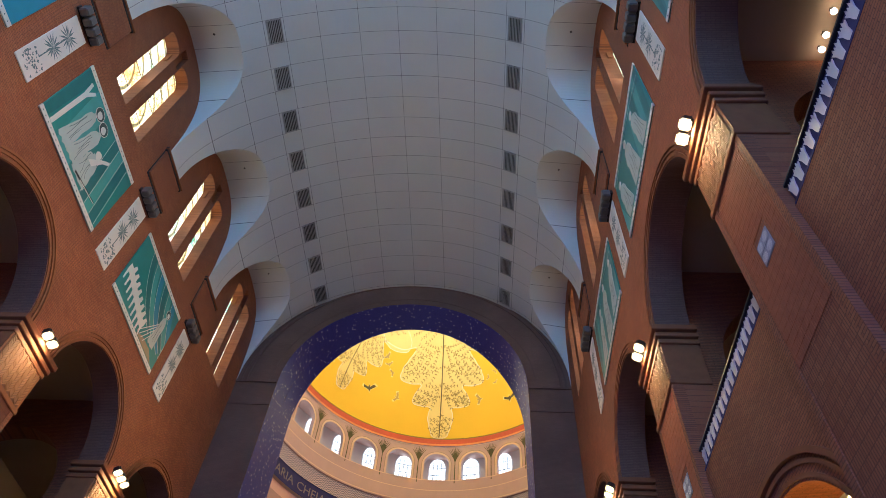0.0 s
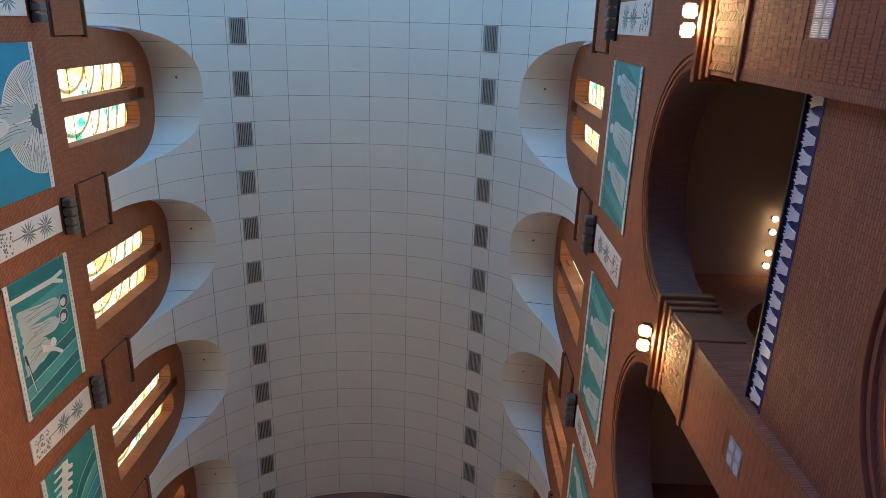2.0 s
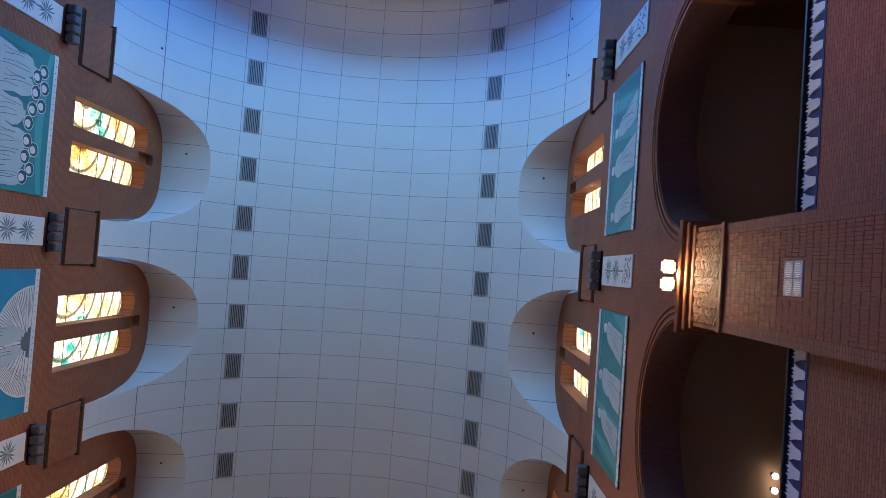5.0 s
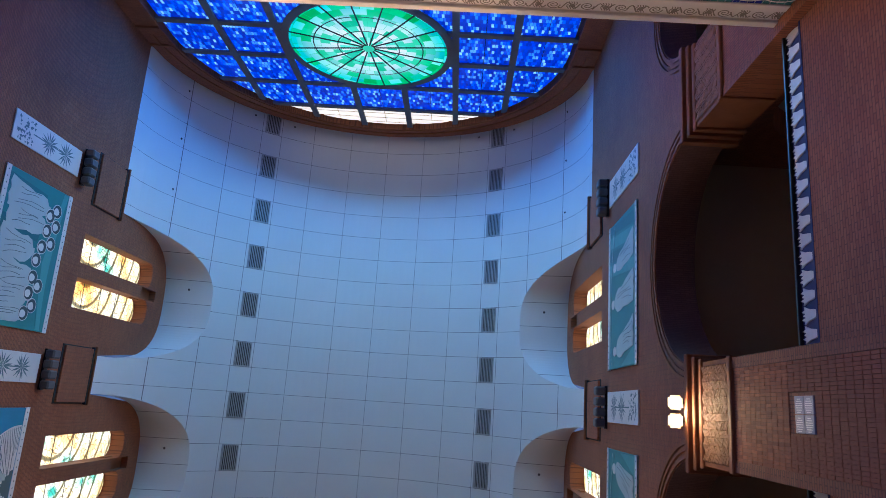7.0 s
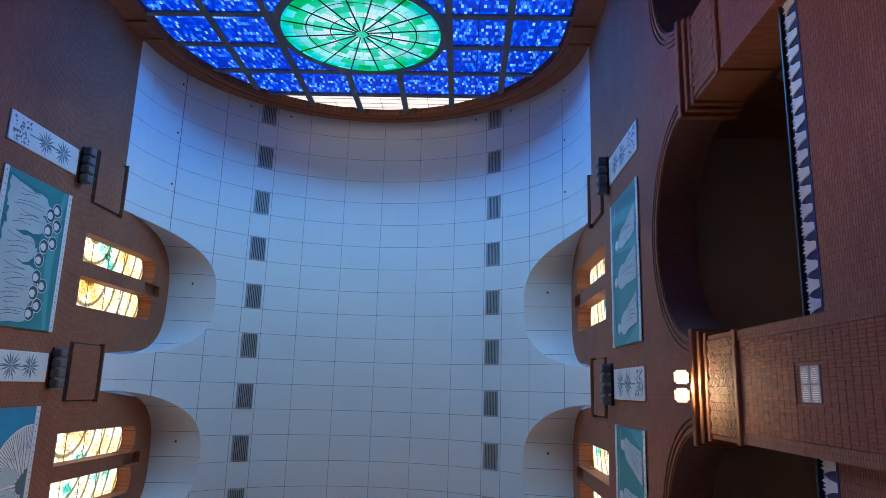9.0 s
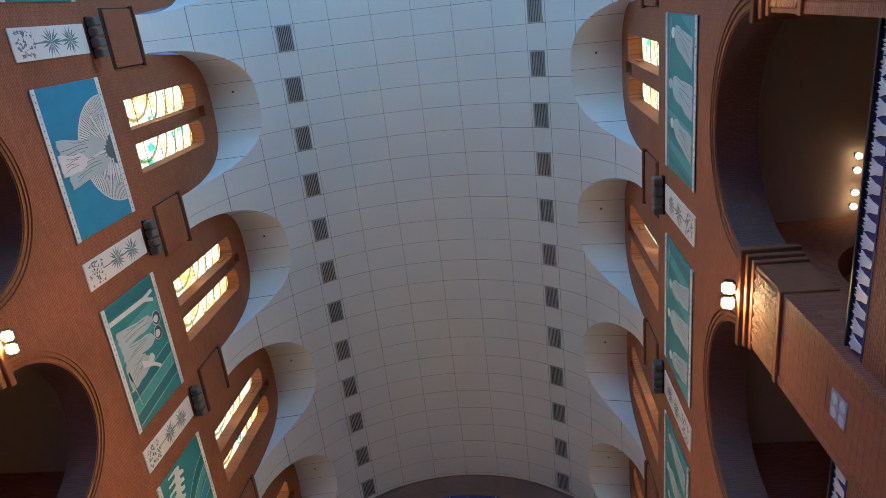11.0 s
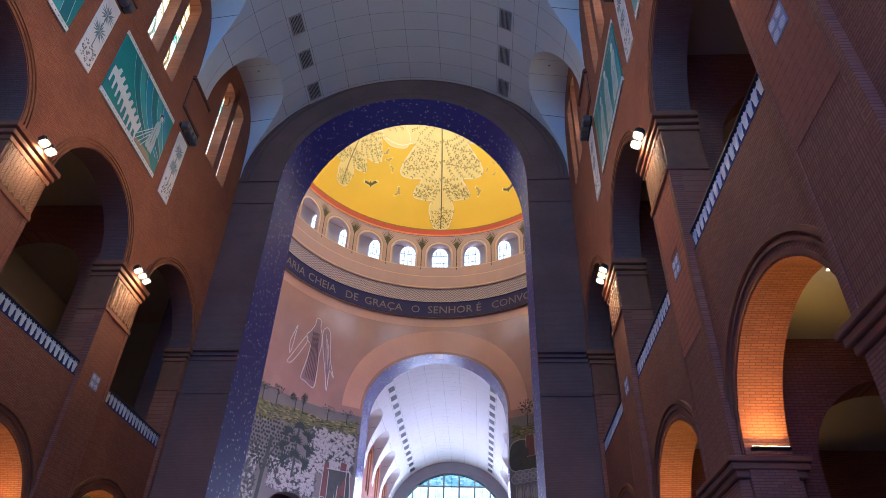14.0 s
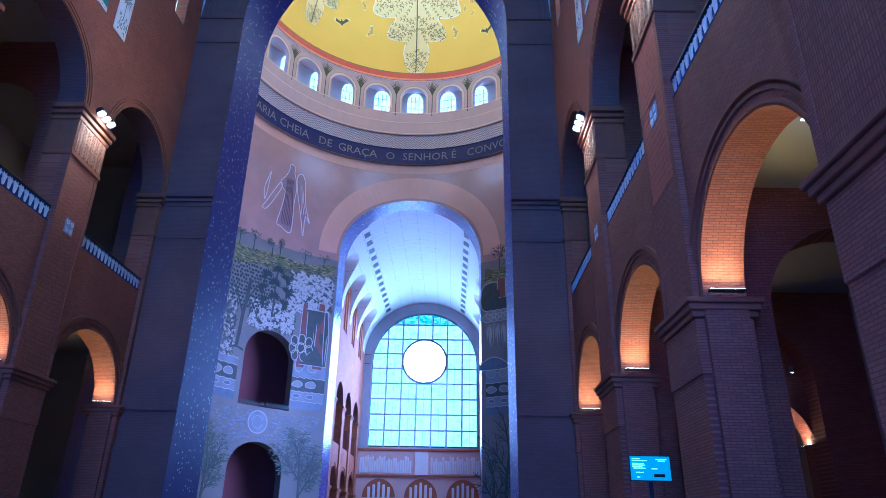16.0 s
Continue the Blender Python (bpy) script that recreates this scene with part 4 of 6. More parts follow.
for side in (-1, 1):
    for x, y in ((9.38, -14.34), (9.38, -11.8), (9.38, -9.2), (7.05, -14.7), (5.2, -14.7)):
        p = vault_point(side * x, y)
        ceiling_sensor(p, (-side * x / 100, 0, -(p.z - SPRING) / RISE ** 2))
    for c in BAYS:
        y = c - 0.7
        x = (cut_x(y, BAYS) + 10) / 2
        ceiling_sensor((side * x, y, SPRING + lunette(y, BAYS) - 0.18), (0, 0.1, -1))

# ---- triumphal arch to the crossing ----
FE = lambda s, z, d: Vector((s, FRONT + d, z))
END = (0.0, 7.48, 0.0, 28.4, 7.3, 2.0)


RL = 17.2                                      # crossing wall radius


def end_arch(y, d_sign, tag):
    F = lambda s, z, d: Vector((s, y + d_sign * d, z))
    depth = lambda x: abs((DOME_Y - d_sign * math.sqrt(RL * RL - x * x)) - y) + 0.02
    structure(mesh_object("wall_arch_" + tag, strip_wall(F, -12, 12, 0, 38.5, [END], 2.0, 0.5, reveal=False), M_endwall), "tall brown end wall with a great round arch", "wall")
    bm = bmesh.new()
    for sx in (-1, 1):
        for z0, z1 in ((0, 14.2), (14.2, 28.4)):
            quad(bm, F(sx * 7.48, z0, -0.02), F(sx * 7.48, z1, -0.02), F(sx * 7.48, z1, depth(7.48)), F(sx * 7.48, z0, depth(7.48)))
    for i in range(64):
        a, b = math.pi * i / 64, math.pi * (i + 1) / 64
        P = lambda t, d: F(-7.48 * math.cos(t), 28.4 + 7.3 * math.sin(t), d)
        quad(bm, P(a, -0.02), P(b, -0.02), P(b, depth(7.48 * math.cos(b))), P(a, depth(7.48 * math.cos(a))))
    structure(mesh_object("arch_lining", bm, M_bluedot if d_sign > 0 else M_bluedot_far), "deep blue mosaic arch lining with white dots", "arch")
    for w0, w1, d in ((0.5, 0.56, -0.03), (1.9, 2.05, -0.06), (2.2, 2.3, -0.06)):
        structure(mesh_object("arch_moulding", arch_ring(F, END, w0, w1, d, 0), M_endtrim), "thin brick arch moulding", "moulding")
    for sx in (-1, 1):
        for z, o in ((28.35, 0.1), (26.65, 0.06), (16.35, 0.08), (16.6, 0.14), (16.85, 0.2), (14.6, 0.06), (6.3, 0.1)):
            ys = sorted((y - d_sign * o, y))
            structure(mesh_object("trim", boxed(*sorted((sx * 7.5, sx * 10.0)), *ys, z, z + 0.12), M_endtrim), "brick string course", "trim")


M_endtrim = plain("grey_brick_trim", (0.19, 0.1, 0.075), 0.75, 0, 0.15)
end_arch(FRONT, 1, "near")
end_arch(FARBACK, -1, "far")

# ---- crossing and dome ----
D2 = lambda r: (lambda s, z, d: Vector(((r + d) * math.sin(s / r), DOME_Y + (r + d) * math.cos(s / r), z)))


def ring_wall(name, r, z0, z1, mat, label, a0=-150, a1=150, r2=None, kind="wall"):
    bm = bmesh.new()
    n = 96
    r2 = r if r2 is None else r2
    for i in range(n):
        a, b = radians(a0 + (a1 - a0) * i / n), radians(a0 + (a1 - a0) * (i + 1) / n)
        P = lambda t, q, z: (q * math.sin(t), DOME_Y + q * math.cos(t), z)
        quad(bm, P(a, r, z0), P(b, r, z0), P(b, r2, z1), P(a, r2, z1))
    return structure(mesh_object(name, bm, mat), label, kind)


# Backing added to close the openings; its dark red stands in for shade inside.
M_void = plain("opening_shade_red", (0.2, 0.07, 0.08), 0.85, 0, 0.15, 0.5)
FD = D2(RL)
FD2 = lambda u, z: ((RL - 0.008) * math.sin(u / RL), DOME_Y + (RL - 0.008) * math.cos(u / RL), z)
rad = lambda deg: radians(deg) * RL
arch_s = math.asin(7.48 / RL) * RL
holes = [(0, arch_s, 0, 28.4, 7.3, 2.0)]
for sx in (-1, 1):
    holes += [(rad(sx * 47), rad(8.9), 11.7, 16.3, 2.6, 2.0), (rad(sx * 47.5), rad(9.2), 0, 6.2, 2.45, 2.0)]
structure(mesh_object("wall_crossing_lower", strip_wall(FD, rad(-150), rad(150), 0, 27.6, holes, 1.2, 0.6), M_muralwall), "curved crossing wall with painted garden mural", "wall")
structure(mesh_object("wall_crossing_upper", strip_wall(FD, rad(-150), rad(150), 27.6, 40.2, [(0, arch_s * 1.0, 27.6, 28.4, 7.3, 2.0)], 1.2, 0.6), M_pink), "curved pink mosaic wall over the great arch", "wall")
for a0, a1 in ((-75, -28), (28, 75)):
    ring_wall("crossing_void", RL + 4.5, 0, 28, M_void, "added dark red backing behind the crossing openings", a0, a1)
    ring_wall("crossing_void_top", RL + 1, 27.9, 27.9, M_void, "added dark red soffit backing behind the crossing openings", a0, a1, RL + 4.5)
    ring_wall("crossing_void_floor", RL + 0.5, 11.6, 11.6, M_void, "added dark red floor backing behind the crossing openings", a0, a1, RL + 4.5)
ring_wall("navy_band", DOME_R + 0.3, 40.2, 42.15, M_navy, "dark blue inscription band", -180, 180)
ring_wall("band_soffit", RL, 40.2, 40.2, M_gold, "pale rim under the inscription band", -180, 180, DOME_R + 0.3)
ring_wall("patterned_band", DOME_R + 0.2, 42.15, 43.9, M_zigzag, "grey patterned mosaic band", -180, 180)
ring_wall("parapet_ledge", DOME_R, 43.9, 43.9, M_cornice, "underside of the parapet", -180, 180, DOME_R + 0.22, kind="trim")
ring_wall("band_ledge", DOME_R + 0.2, 42.15, 42.15, M_navy, "ledge over the inscription band", -180, 180, DOME_R + 0.32, kind="trim")
ring_wall("gallery_parapet", DOME_R, 43.9, 46.9, M_cornice, "pinkish dome gallery parapet", -180, 180)
ring_wall("parapet_top", DOME_R, 46.9, 46.9, M_cornice, "dome gallery floor", -180, 180, DOME_R + 2.5)
M_drumwall = plain("pale_grey_plaster", (0.6, 0.58, 0.58), 0.8, 0, 0.06, 0.6)
ring_wall("drum_outer_wall", DOME_R + 2.5, 46.9, 52.7, M_drumwall, "outer wall of the dome gallery", -180, 180)
ring_wall("drum_ceiling", DOME_R, 51.5, 51.5, M_cornice, "dome gallery soffit", -180, 180, DOME_R + 2.5)
bm = bmesh.new()
for i in range(48):
    a, b = math.pi * i / 48, math.pi * (i + 1) / 48
    P = lambda t, ds, dz: FD2((arch_s + ds) * math.cos(t), 28.4 + (7.3 + dz) * math.sin(t))
    quad(bm, P(a, 0.3, 0.3), P(b, 0.3, 0.3), P(b, 2.3, 2.9), P(a, 2.3, 2.9))
structure(mesh_object("mosaic_arch_band", bm, M_pinkband), "pale rose mosaic band round the great arch", "trim")
ring_wall("mosaic_rim_band", RL - 0.012, 39.1, 40.15, M_pinkband, "pale rose mosaic rim under the inscription", -150, 150, kind="trim")
FA = D2(DOME_R)
sd = lambda deg: radians(deg) * DOME_R
structure(mesh_object("wall_drum", strip_wall(FA, sd(-180), sd(180), 46.9, 51.5, [(sd(15 * k - 1), sd(5.05), 46.9, 49.05, 1.45, 2.0) for k in range(-11, 12)], 0.5, 0.6), M_cornice), "arcaded dome drum of pale pink stone", "wall")
ring_wall("red_band", DOME_R - 0.15, 51.5, 52.6, M_redband, "red ring at the foot of the dome", -180, 180)
ring_wall("orange_line", DOME_R - 0.17, 51.5, 51.78, plain("orange_mosaic", (0.8, 0.3, 0.1), 0.5), "orange line under the red ring", -180, 180, kind="trim")
ring_wall("dark_line", DOME_R - 0.17, 52.44, 52.6, M_leafbrown, "dark line over the red ring", -180, 180, kind="trim")
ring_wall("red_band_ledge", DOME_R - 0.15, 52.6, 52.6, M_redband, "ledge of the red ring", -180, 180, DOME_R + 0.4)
bm = bmesh.new()
for i in range(96):
    for j in range(20):
        P = lambda a, b: (DOME_R * math.cos(b) * math.sin(a), DOME_Y + DOME_R * math.cos(b) * math.cos(a), DOME_Z + DOME_R * math.sin(b))
        a0, a1, b0, b1 = 2 * math.pi * i / 96, 2 * math.pi * (i + 1) / 96, math.pi / 2 * j / 20, math.pi / 2 * (j + 1) / 20
        quad(bm, P(a0, b0), P(a1, b0), P(a1, b1), P(a0, b1))
bmesh.ops.remove_doubles(bm, verts=bm.verts, dist=0.001)
structure(mesh_object("ceiling_dome", bm, M_yellow, smooth=True), "golden yellow mosaic dome", "dome")

# ---- far arm ----
FBAYS = [FARBACK + 3.1 + BAY * k for k in range(5)]
FPIERS = [FARBACK + 3.1 + BAY * (k - 0.5) for k in range(1, 6)]
build_vault("ceiling_far_arm", FARBACK, FAREND, FBAYS, FARBACK, "white panelled barrel vault of the far arm")
for side, nm in ((-1, "wall_far_west"), (1, "wall_far_east")):
    side_wall(side, FARBACK, FAREND, FPIERS, FBAYS, [], nm, "far arm wall of pale lit brick with arches and windows")
    gallery(side, FARBACK, FAREND)
    for y in FPIERS:
        pier(side, y, False)
    for c in FBAYS:
        lower_arcade(side, c, False)
        stained_window(side, c)
    for k in range(15):
        vent(side * 6.23, FARBACK + 1.9 + 2.54 * k, "dark ceiling vent grille between white panels", M_speaker)

# ---- great windows ----


def clip_convex(poly, clip):
    out = poly
    for i in range(len(clip)):
        (ax, ay), (bx, by) = clip[i], clip[(i + 1) % len(clip)]
        src, out = out, []
        side_of = lambda p: (bx - ax) * (p[1] - ay) - (by - ay) * (p[0] - ax)
        for j in range(len(src)):
            p, q = src[j], src[(j + 1) % len(src)]
            dp, dq = side_of(p), side_of(q)
            if dp >= 0:
                out.append(p)
            if (dp >= 0) != (dq >= 0):
                t = dp / (dp - dq)
                out.append((p[0] + t * (q[0] - p[0]), p[1] + t * (q[1] - p[1])))
        if len(out) < 3:
            return []
    return out


def great_window(name, y, face, glass, top_glass, bar, bar_mat, hw=8.7, zs=27.1, z_rose=27.5):
    """Round-headed window of a square grid of panes."""
    zb = 13.7
    e = empty(name, (0, y, zb))
    arch = [(-hw, 0), (hw, 0)] + [(hw * math.cos(math.pi * i / 48), zs - zb + hw * math.sin(math.pi * i / 48)) for i in range(49)]
    cell = 2 * hw / 7
    zc = z_rose - zb
    rows0 = zc - 1.5 * cell
    z = rows0 - 4 * cell
    for r in range(-5, 6):
        z0 = rows0 + r * cell
        for c in range(7):
            for h in (0, 1):
                x0 = -hw + c * cell + bar + h * (cell - 2 * bar) / 2
                x1 = x0 + (cell - 2 * bar) / 2 - (0.03 if h == 0 else 0)
                inner = [(p[0] * 0.985, (p[1] - 5) * 0.985 + 5) for p in arch]
                poly = clip_convex([(x0, z0 + bar), (x1, z0 + bar), (x1, z0 + cell - bar), (x0, z0 + cell - bar)], inner)
                if len(poly) < 3:
                    continue
                cx = sum(p[0] for p in poly) / len(poly)
                cz = sum(p[1] for p in poly) / len(poly)
                if math.hypot(cx, cz - zc) < 3.0:
                    continue
                top = z0 + zb > 33
                strips = [poly]
                if top and face > 0:            # open louvres
                    lo, step = z0 + bar, (cell - 2 * bar) / 4
                    strips = [clip_convex([(x0, lo + q * step), (x1, lo + q * step), (x1, lo + q * step + step * 0.8), (x0, lo + q * step + step * 0.8)], inner) for q in range(4)]
                for poly in strips:
                    if len(poly) < 3:
                        continue
                    bm = bmesh.new()
                    a = [bm.verts.new((u, face * 0.0, v)) for u, v in poly]
                    b = [bm.verts.new((u, face * -0.03, v)) for u, v in poly]
                    bm.faces.new(a)
                    for k in range(len(a)):
                        bm.faces.new((a[k], a[k - 1], b[k - 1], b[k]))
                    part("louvre" if len(strips) > 1 else "pane", bm, top_glass if top else glass, e)
    bm = bmesh.new()
    for c in range(1, 7):
        x = -hw + c * cell
        zt = zs - zb + math.sqrt(max(0, hw * hw - x * x))
        box(bm, x - bar, x + bar, -0.1, 0.1, 0, zt)
    for r in range(-5, 6):
        z0 = rows0 + r * cell
        if z0 < 0.2:
            continue
        dz = z0 - (zs - zb)
        w = hw if dz < 0 else math.sqrt(max(0.01, hw * hw - dz * dz))
        box(bm, -w, w, -0.098, 0.098, z0 - bar, z0 + bar)
    part("mullion_grid", bm, bar_mat, e, "concrete mullion grid")
    return e, zc, cell


M_grey2 = plain("window_concrete", (0.16, 0.17, 0.19), 0.7)


def rose_glass():
    m, n, l, p = shader("rose_glass")
    tc = n.new("ShaderNodeTexCoord").outputs["Object"]
    sep = n.new("ShaderNodeSeparateXYZ")
    l.new(tc, sep.inputs[0])
    com = n.new("ShaderNodeCombineXYZ")
    l.new(sep.outputs[0], com.inputs[0])
    l.new(sep.outputs[2], com.inputs[1])
    ln = n.new("ShaderNodeVectorMath")
    ln.operation = "LENGTH"
    l.new(com.outputs[0], ln.inputs[0])
    at = n.new("ShaderNodeMath")
    at.operation = "ARCTAN2"
    l.new(sep.outputs[0], at.inputs[0])
    l.new(sep.outputs[2], at.inputs[1])
    pol = n.new("ShaderNodeCombineXYZ")
    l.new(at.outputs[0], pol.inputs[0])
    l.new(ln.outputs["Value"], pol.inputs[1])
    t = n.new("ShaderNodeTexBrick")
    for k, v in (("Scale", 1.0), ("Mortar Size", 0.006), ("Bias", 0.0), ("Brick Width", 0.1963), ("Row Height", 0.42)):
        t.inputs[k].default_value = v
    t.inputs["Color1"].default_value, t.inputs["Color2"].default_value, t.inputs["Mortar"].default_value = (0, 0, 0, 1), (1, 1, 1, 1), (0.2, 0.2, 0.2, 1)
    l.new(pol.outputs[0], t.inputs["Vector"])
    outer = ramp(n, l, t.outputs["Color"], [(0.0, (0.0, 0.42, 0.04)), (0.3, (0.0, 0.7, 0.2)), (0.55, (0.0, 0.55, 0.5)), (0.8, (0.02, 0.8, 0.72)), (1.0, (0.2, 1.0, 0.75))])
    inner = ramp(n, l, t.outputs["Color"], [(0.0, (0.02, 0.62, 0.34)), (0.4, (0.15, 0.95, 0.65)), (0.62, (0.85, 1.0, 0.92)), (1.0, (1.0, 1.0, 0.95))])
    f = n.new("ShaderNodeMapRange")
    f.inputs[1].default_value, f.inputs[2].default_value, f.inputs[3].default_value, f.inputs[4].default_value = 1.2, 3.2, 0.0, 1.0
    l.new(ln.outputs["Value"], f.inputs[0])
    l.new(mix(n, l, f.outputs[0], inner, outer), p.inputs["Emission Color"])
    p.inputs["Emission Strength"].default_value = 1.0
    p.inputs["Base Color"].default_value = (0.01, 0.03, 0.03, 1)
    return m


def disc(bm, r, y, zc, n=64, ri=0.0):
    for i in range(n):
        a, b = 2 * math.pi * i / n, 2 * math.pi * (i + 1) / n
        P = lambda t, q: (q * math.cos(t), y, zc + q * math.sin(t))
        if ri:
            quad(bm, P(a, ri), P(b, ri), P(b, r), P(a, r))
        else:
            bm.faces.new([bm.verts.new(P(a, r)), bm.verts.new(P(b, r)), bm.verts.new((0, y, zc))])


def rose(window, zc, face, glass, spokes, name="rose_window"):
    e = empty(name, (window.location.x, window.location.y + face * 0.14, window.location.z + zc))
    bm = bmesh.new()
    disc(bm, 3.5, 0, 0)
    part("rose_glass", bm, glass, e)
    bm = bmesh.new()
    disc(bm, 3.78, face * 0.05, 0, ri=3.46)
    disc(bm, 3.8, -face * 0.04, 0, ri=3.4)
    part("rose_rim", bm, M_grey2, e)
    if spokes:
        for r in (1.35, 2.4):
            bm = bmesh.new()
            disc(bm, r + 0.025, face * 0.03, 0, ri=r - 0.025)
            part("lead_ring", bm, M_black, e)
        for k in range(16):
            a = 2 * math.pi * k / 16 + 0.1
            b = boxed(0.2, 3.5, *sorted((face * 0.0, face * 0.03)), -0.03, 0.03)
            b.transform(Matrix.Rotation(a, 4, "Y"))
            part("spoke", b, M_black, e)
        bm = bmesh.new()
        disc(bm, 0.26, face * 0.06, 0)
        part("boss", bm, M_boss, e, "green glass boss")
    return tagged(e, "green and white round stained-glass rose" if spokes else "bright white round rose window", "rose window")


M_pale2 = plain("green_grey_bars", (0.36, 0.42, 0.4), 0.6)
M_fartop = glass_mosaic("pale_cyan_glass", [(0.0, (0.15, 0.4, 0.45)), (0.5, (0.35, 0.62, 0.65)), (1.0, (0.7, 0.9, 0.88))], 1.0, 0.5, 0.3)
M_rose = rose_glass()
M_boss = emit("green_boss", (0.05, 0.55, 0.3), 1.0)
w, zc, cell = great_window("window_rear", REAR - 0.2, 1, M_blueglass, M_louvre, 0.15, M_grey2, 8.95, 27.55, 27.85)
structure(w, "great round-headed window of blue glass mosaic panes", "window")
structure(rose(w, zc, 1, M_rose, True), "green and white round stained-glass rose", "rose window")
w, zc, cell = great_window("window_far", FAREND + 0.35, -1, M_farglass, M_fartop, 0.12, M_pale2)
structure(w, "great round-headed far window of pale bright panes", "window")
structure(rose(w, zc, -1, M_fardisc, False), "overexposed white round rose window", "rose window")
M_farwall = plain("pale_grey_stone", (0.36, 0.36, 0.4), 0.7, 0, 0.12, 0.6)
for y, sgn, nm in ((REAR, -1, "wall_rear"), (FAREND, 1, "wall_far_end")):
    F = lambda s, z, d: Vector((s, y + sgn * d, z))
    opening = (0, 8.95, 13.7, 27.55, 8.95, 2.0) if sgn < 0 else (0, 8.7, 13.7, 27.1, 8.7, 2.0)
    structure(mesh_object(nm, strip_wall(F, -12, 12, 0, 38.5, [opening], 0.8, 0.5), M_brick_y if sgn < 0 else M_farwall), "brick end wall around the great window" if sgn < 0 else "pale grey end wall around the great window", "wall")
    for w0, w1, d in ((0.1, 0.2, -0.05), (0.55, 0.68, -0.06)):
        structure(mesh_object("arch_moulding", arch_ring(F, opening, w0, w1, d, 0), M_mould if sgn < 0 else M_farwall), "thin brick arch moulding", "moulding")
    for z in (26.9, 28.35):
        for sx in (-1, 1):
            ys = sorted((y, y - sgn * 0.1))
            structure(mesh_object("trim", boxed(*sorted((sx * 9.0, sx * 10.0)), *ys, z, z + 0.12), M_mould), "brick string course", "trim")
    # Unseen dark panel added outside to keep sky light from the great window.
    structure(mesh_object("light_block", boxed(-10, 10, *sorted((y + sgn * 0.9, y + sgn * 1.0)), 12, 38.5), M_dark), "added unseen panel that blocks light outside the great window", "wall")

# ---- floor ----
bm = bmesh.new()
box(bm, -30, 30, -20, 115, -0.3, 0)
structure(mesh_object("floor", bm, M_floor), "polished granite church floor", "floor")

# ---- choir tribune across the rear of the nave ----
TY = -7.05


def tile_grid(name, color, size=0.125):
    m, n, l, p = shader(name)
    sep = n.new("ShaderNodeSeparateXYZ")
    l.new(n.new("ShaderNodeNewGeometry").outputs["Position"], sep.inputs[0])
    com = n.new("ShaderNodeCombineXYZ")
    l.new(sep.outputs[0], com.inputs[0])
    l.new(sep.outputs[2], com.inputs[1])
    t = n.new("ShaderNodeTexBrick")
    t.offset = 0.0
    for k, v in (("Scale", 1.0), ("Mortar Size", 0.004), ("Bias", 0.0), ("Brick Width", size), ("Row Height", size)):
        t.inputs[k].default_value = v
    t.inputs["Color1"].default_value, t.inputs["Color2"].default_value = (*color, 1), (*[c * 0.75 for c in color], 1)
    t.inputs["Mortar"].default_value = (0.6, 0.6, 0.65, 1)
    l.new(com.outputs[0], t.inputs["Vector"])
    l.new(mix(n, l, 0.3, t.outputs["Color"], noise_tex(n, l, 6, 3), "MULTIPLY"), p.inputs["Base Color"])
    p.inputs["Roughness"].default_value = 0.25
    return m


M_tblue, M_tteal, M_tsalm = tile_grid("cobalt_tiles", (0.02, 0.05, 0.42)), tile_grid("teal_tiles", (0.06, 0.25, 0.26)), tile_grid("salmon_tiles", (0.7, 0.2, 0.12), 0.3)
trib = empty("choir_tribune", (0, TY, 8.6))
part("body", boxed(-10, 10, -7.9, -0.05, 0, 3.66), M_ceil, trib)
part("front", boxed(-10, 10, -0.05, 0, 0, 3.12), M_white, trib)
part("fillet", boxed(-10, 10, -0.05, 0.05, 3.12, 3.3, bevel=0.012), M_white, trib)
part("frieze", boxed(-10, 10, -0.05, 0.02, 3.3, 3.58), M_white, trib, "white frieze with spiral relief")
part("coping", boxed(-10, 10, -0.15, 0.08, 3.58, 3.74, bevel=0.015), M_white, trib, "white coping")
M_relief = plain("relief_grey", (0.3, 0.28, 0.24), 0.6, 0, 0.2, 5)


def ribbon(bm, pts, w, y):
    for (a, b), (c, d) in zip(pts, pts[1:]):
        l = math.hypot(c - a, d - b) or 1
        nx, nz = -(d - b) / l * w, (c - a) / l * w
        quad(bm, (a - nx, y, b - nz), (c - nx, y, d - nz), (c + nx, y, d + nz), (a + nx, y, b + nz))


for i in range(33):
    x = -9.6 + i * 0.6
    bm = bmesh.new()
    ribbon(bm, [(x + (0.125 - 0.0036 * q) * math.cos(q * 0.42), 3.44 + (0.115 - 0.0036 * q) * math.sin(q * 0.42)) for q in range(30)], 0.011, 0.024)
    ribbon(bm, [(x + 0.1 + 0.025 * q, 3.44 + 0.09 * math.sin(q * 0.62 + i)) for q in range(16)], 0.013, 0.026)
    for q in range(4):
        ribbon(bm, [(x + 0.26 + q * 0.045 + 0.02 * math.sin(k), 3.33 + 0.027 * k) for k in range(9)], 0.009, 0.025)
    for q in range(3):
        a = i + q * 2.1
        bm.faces.new([bm.verts.new((x + 0.34 + 0.08 * math.cos(a + k * 2.1), 0.023, 3.45 + 0.08 * math.sin(a + k * 2.1))) for k in range(3)])
    part("spiral_relief", bm, M_relief, trib)
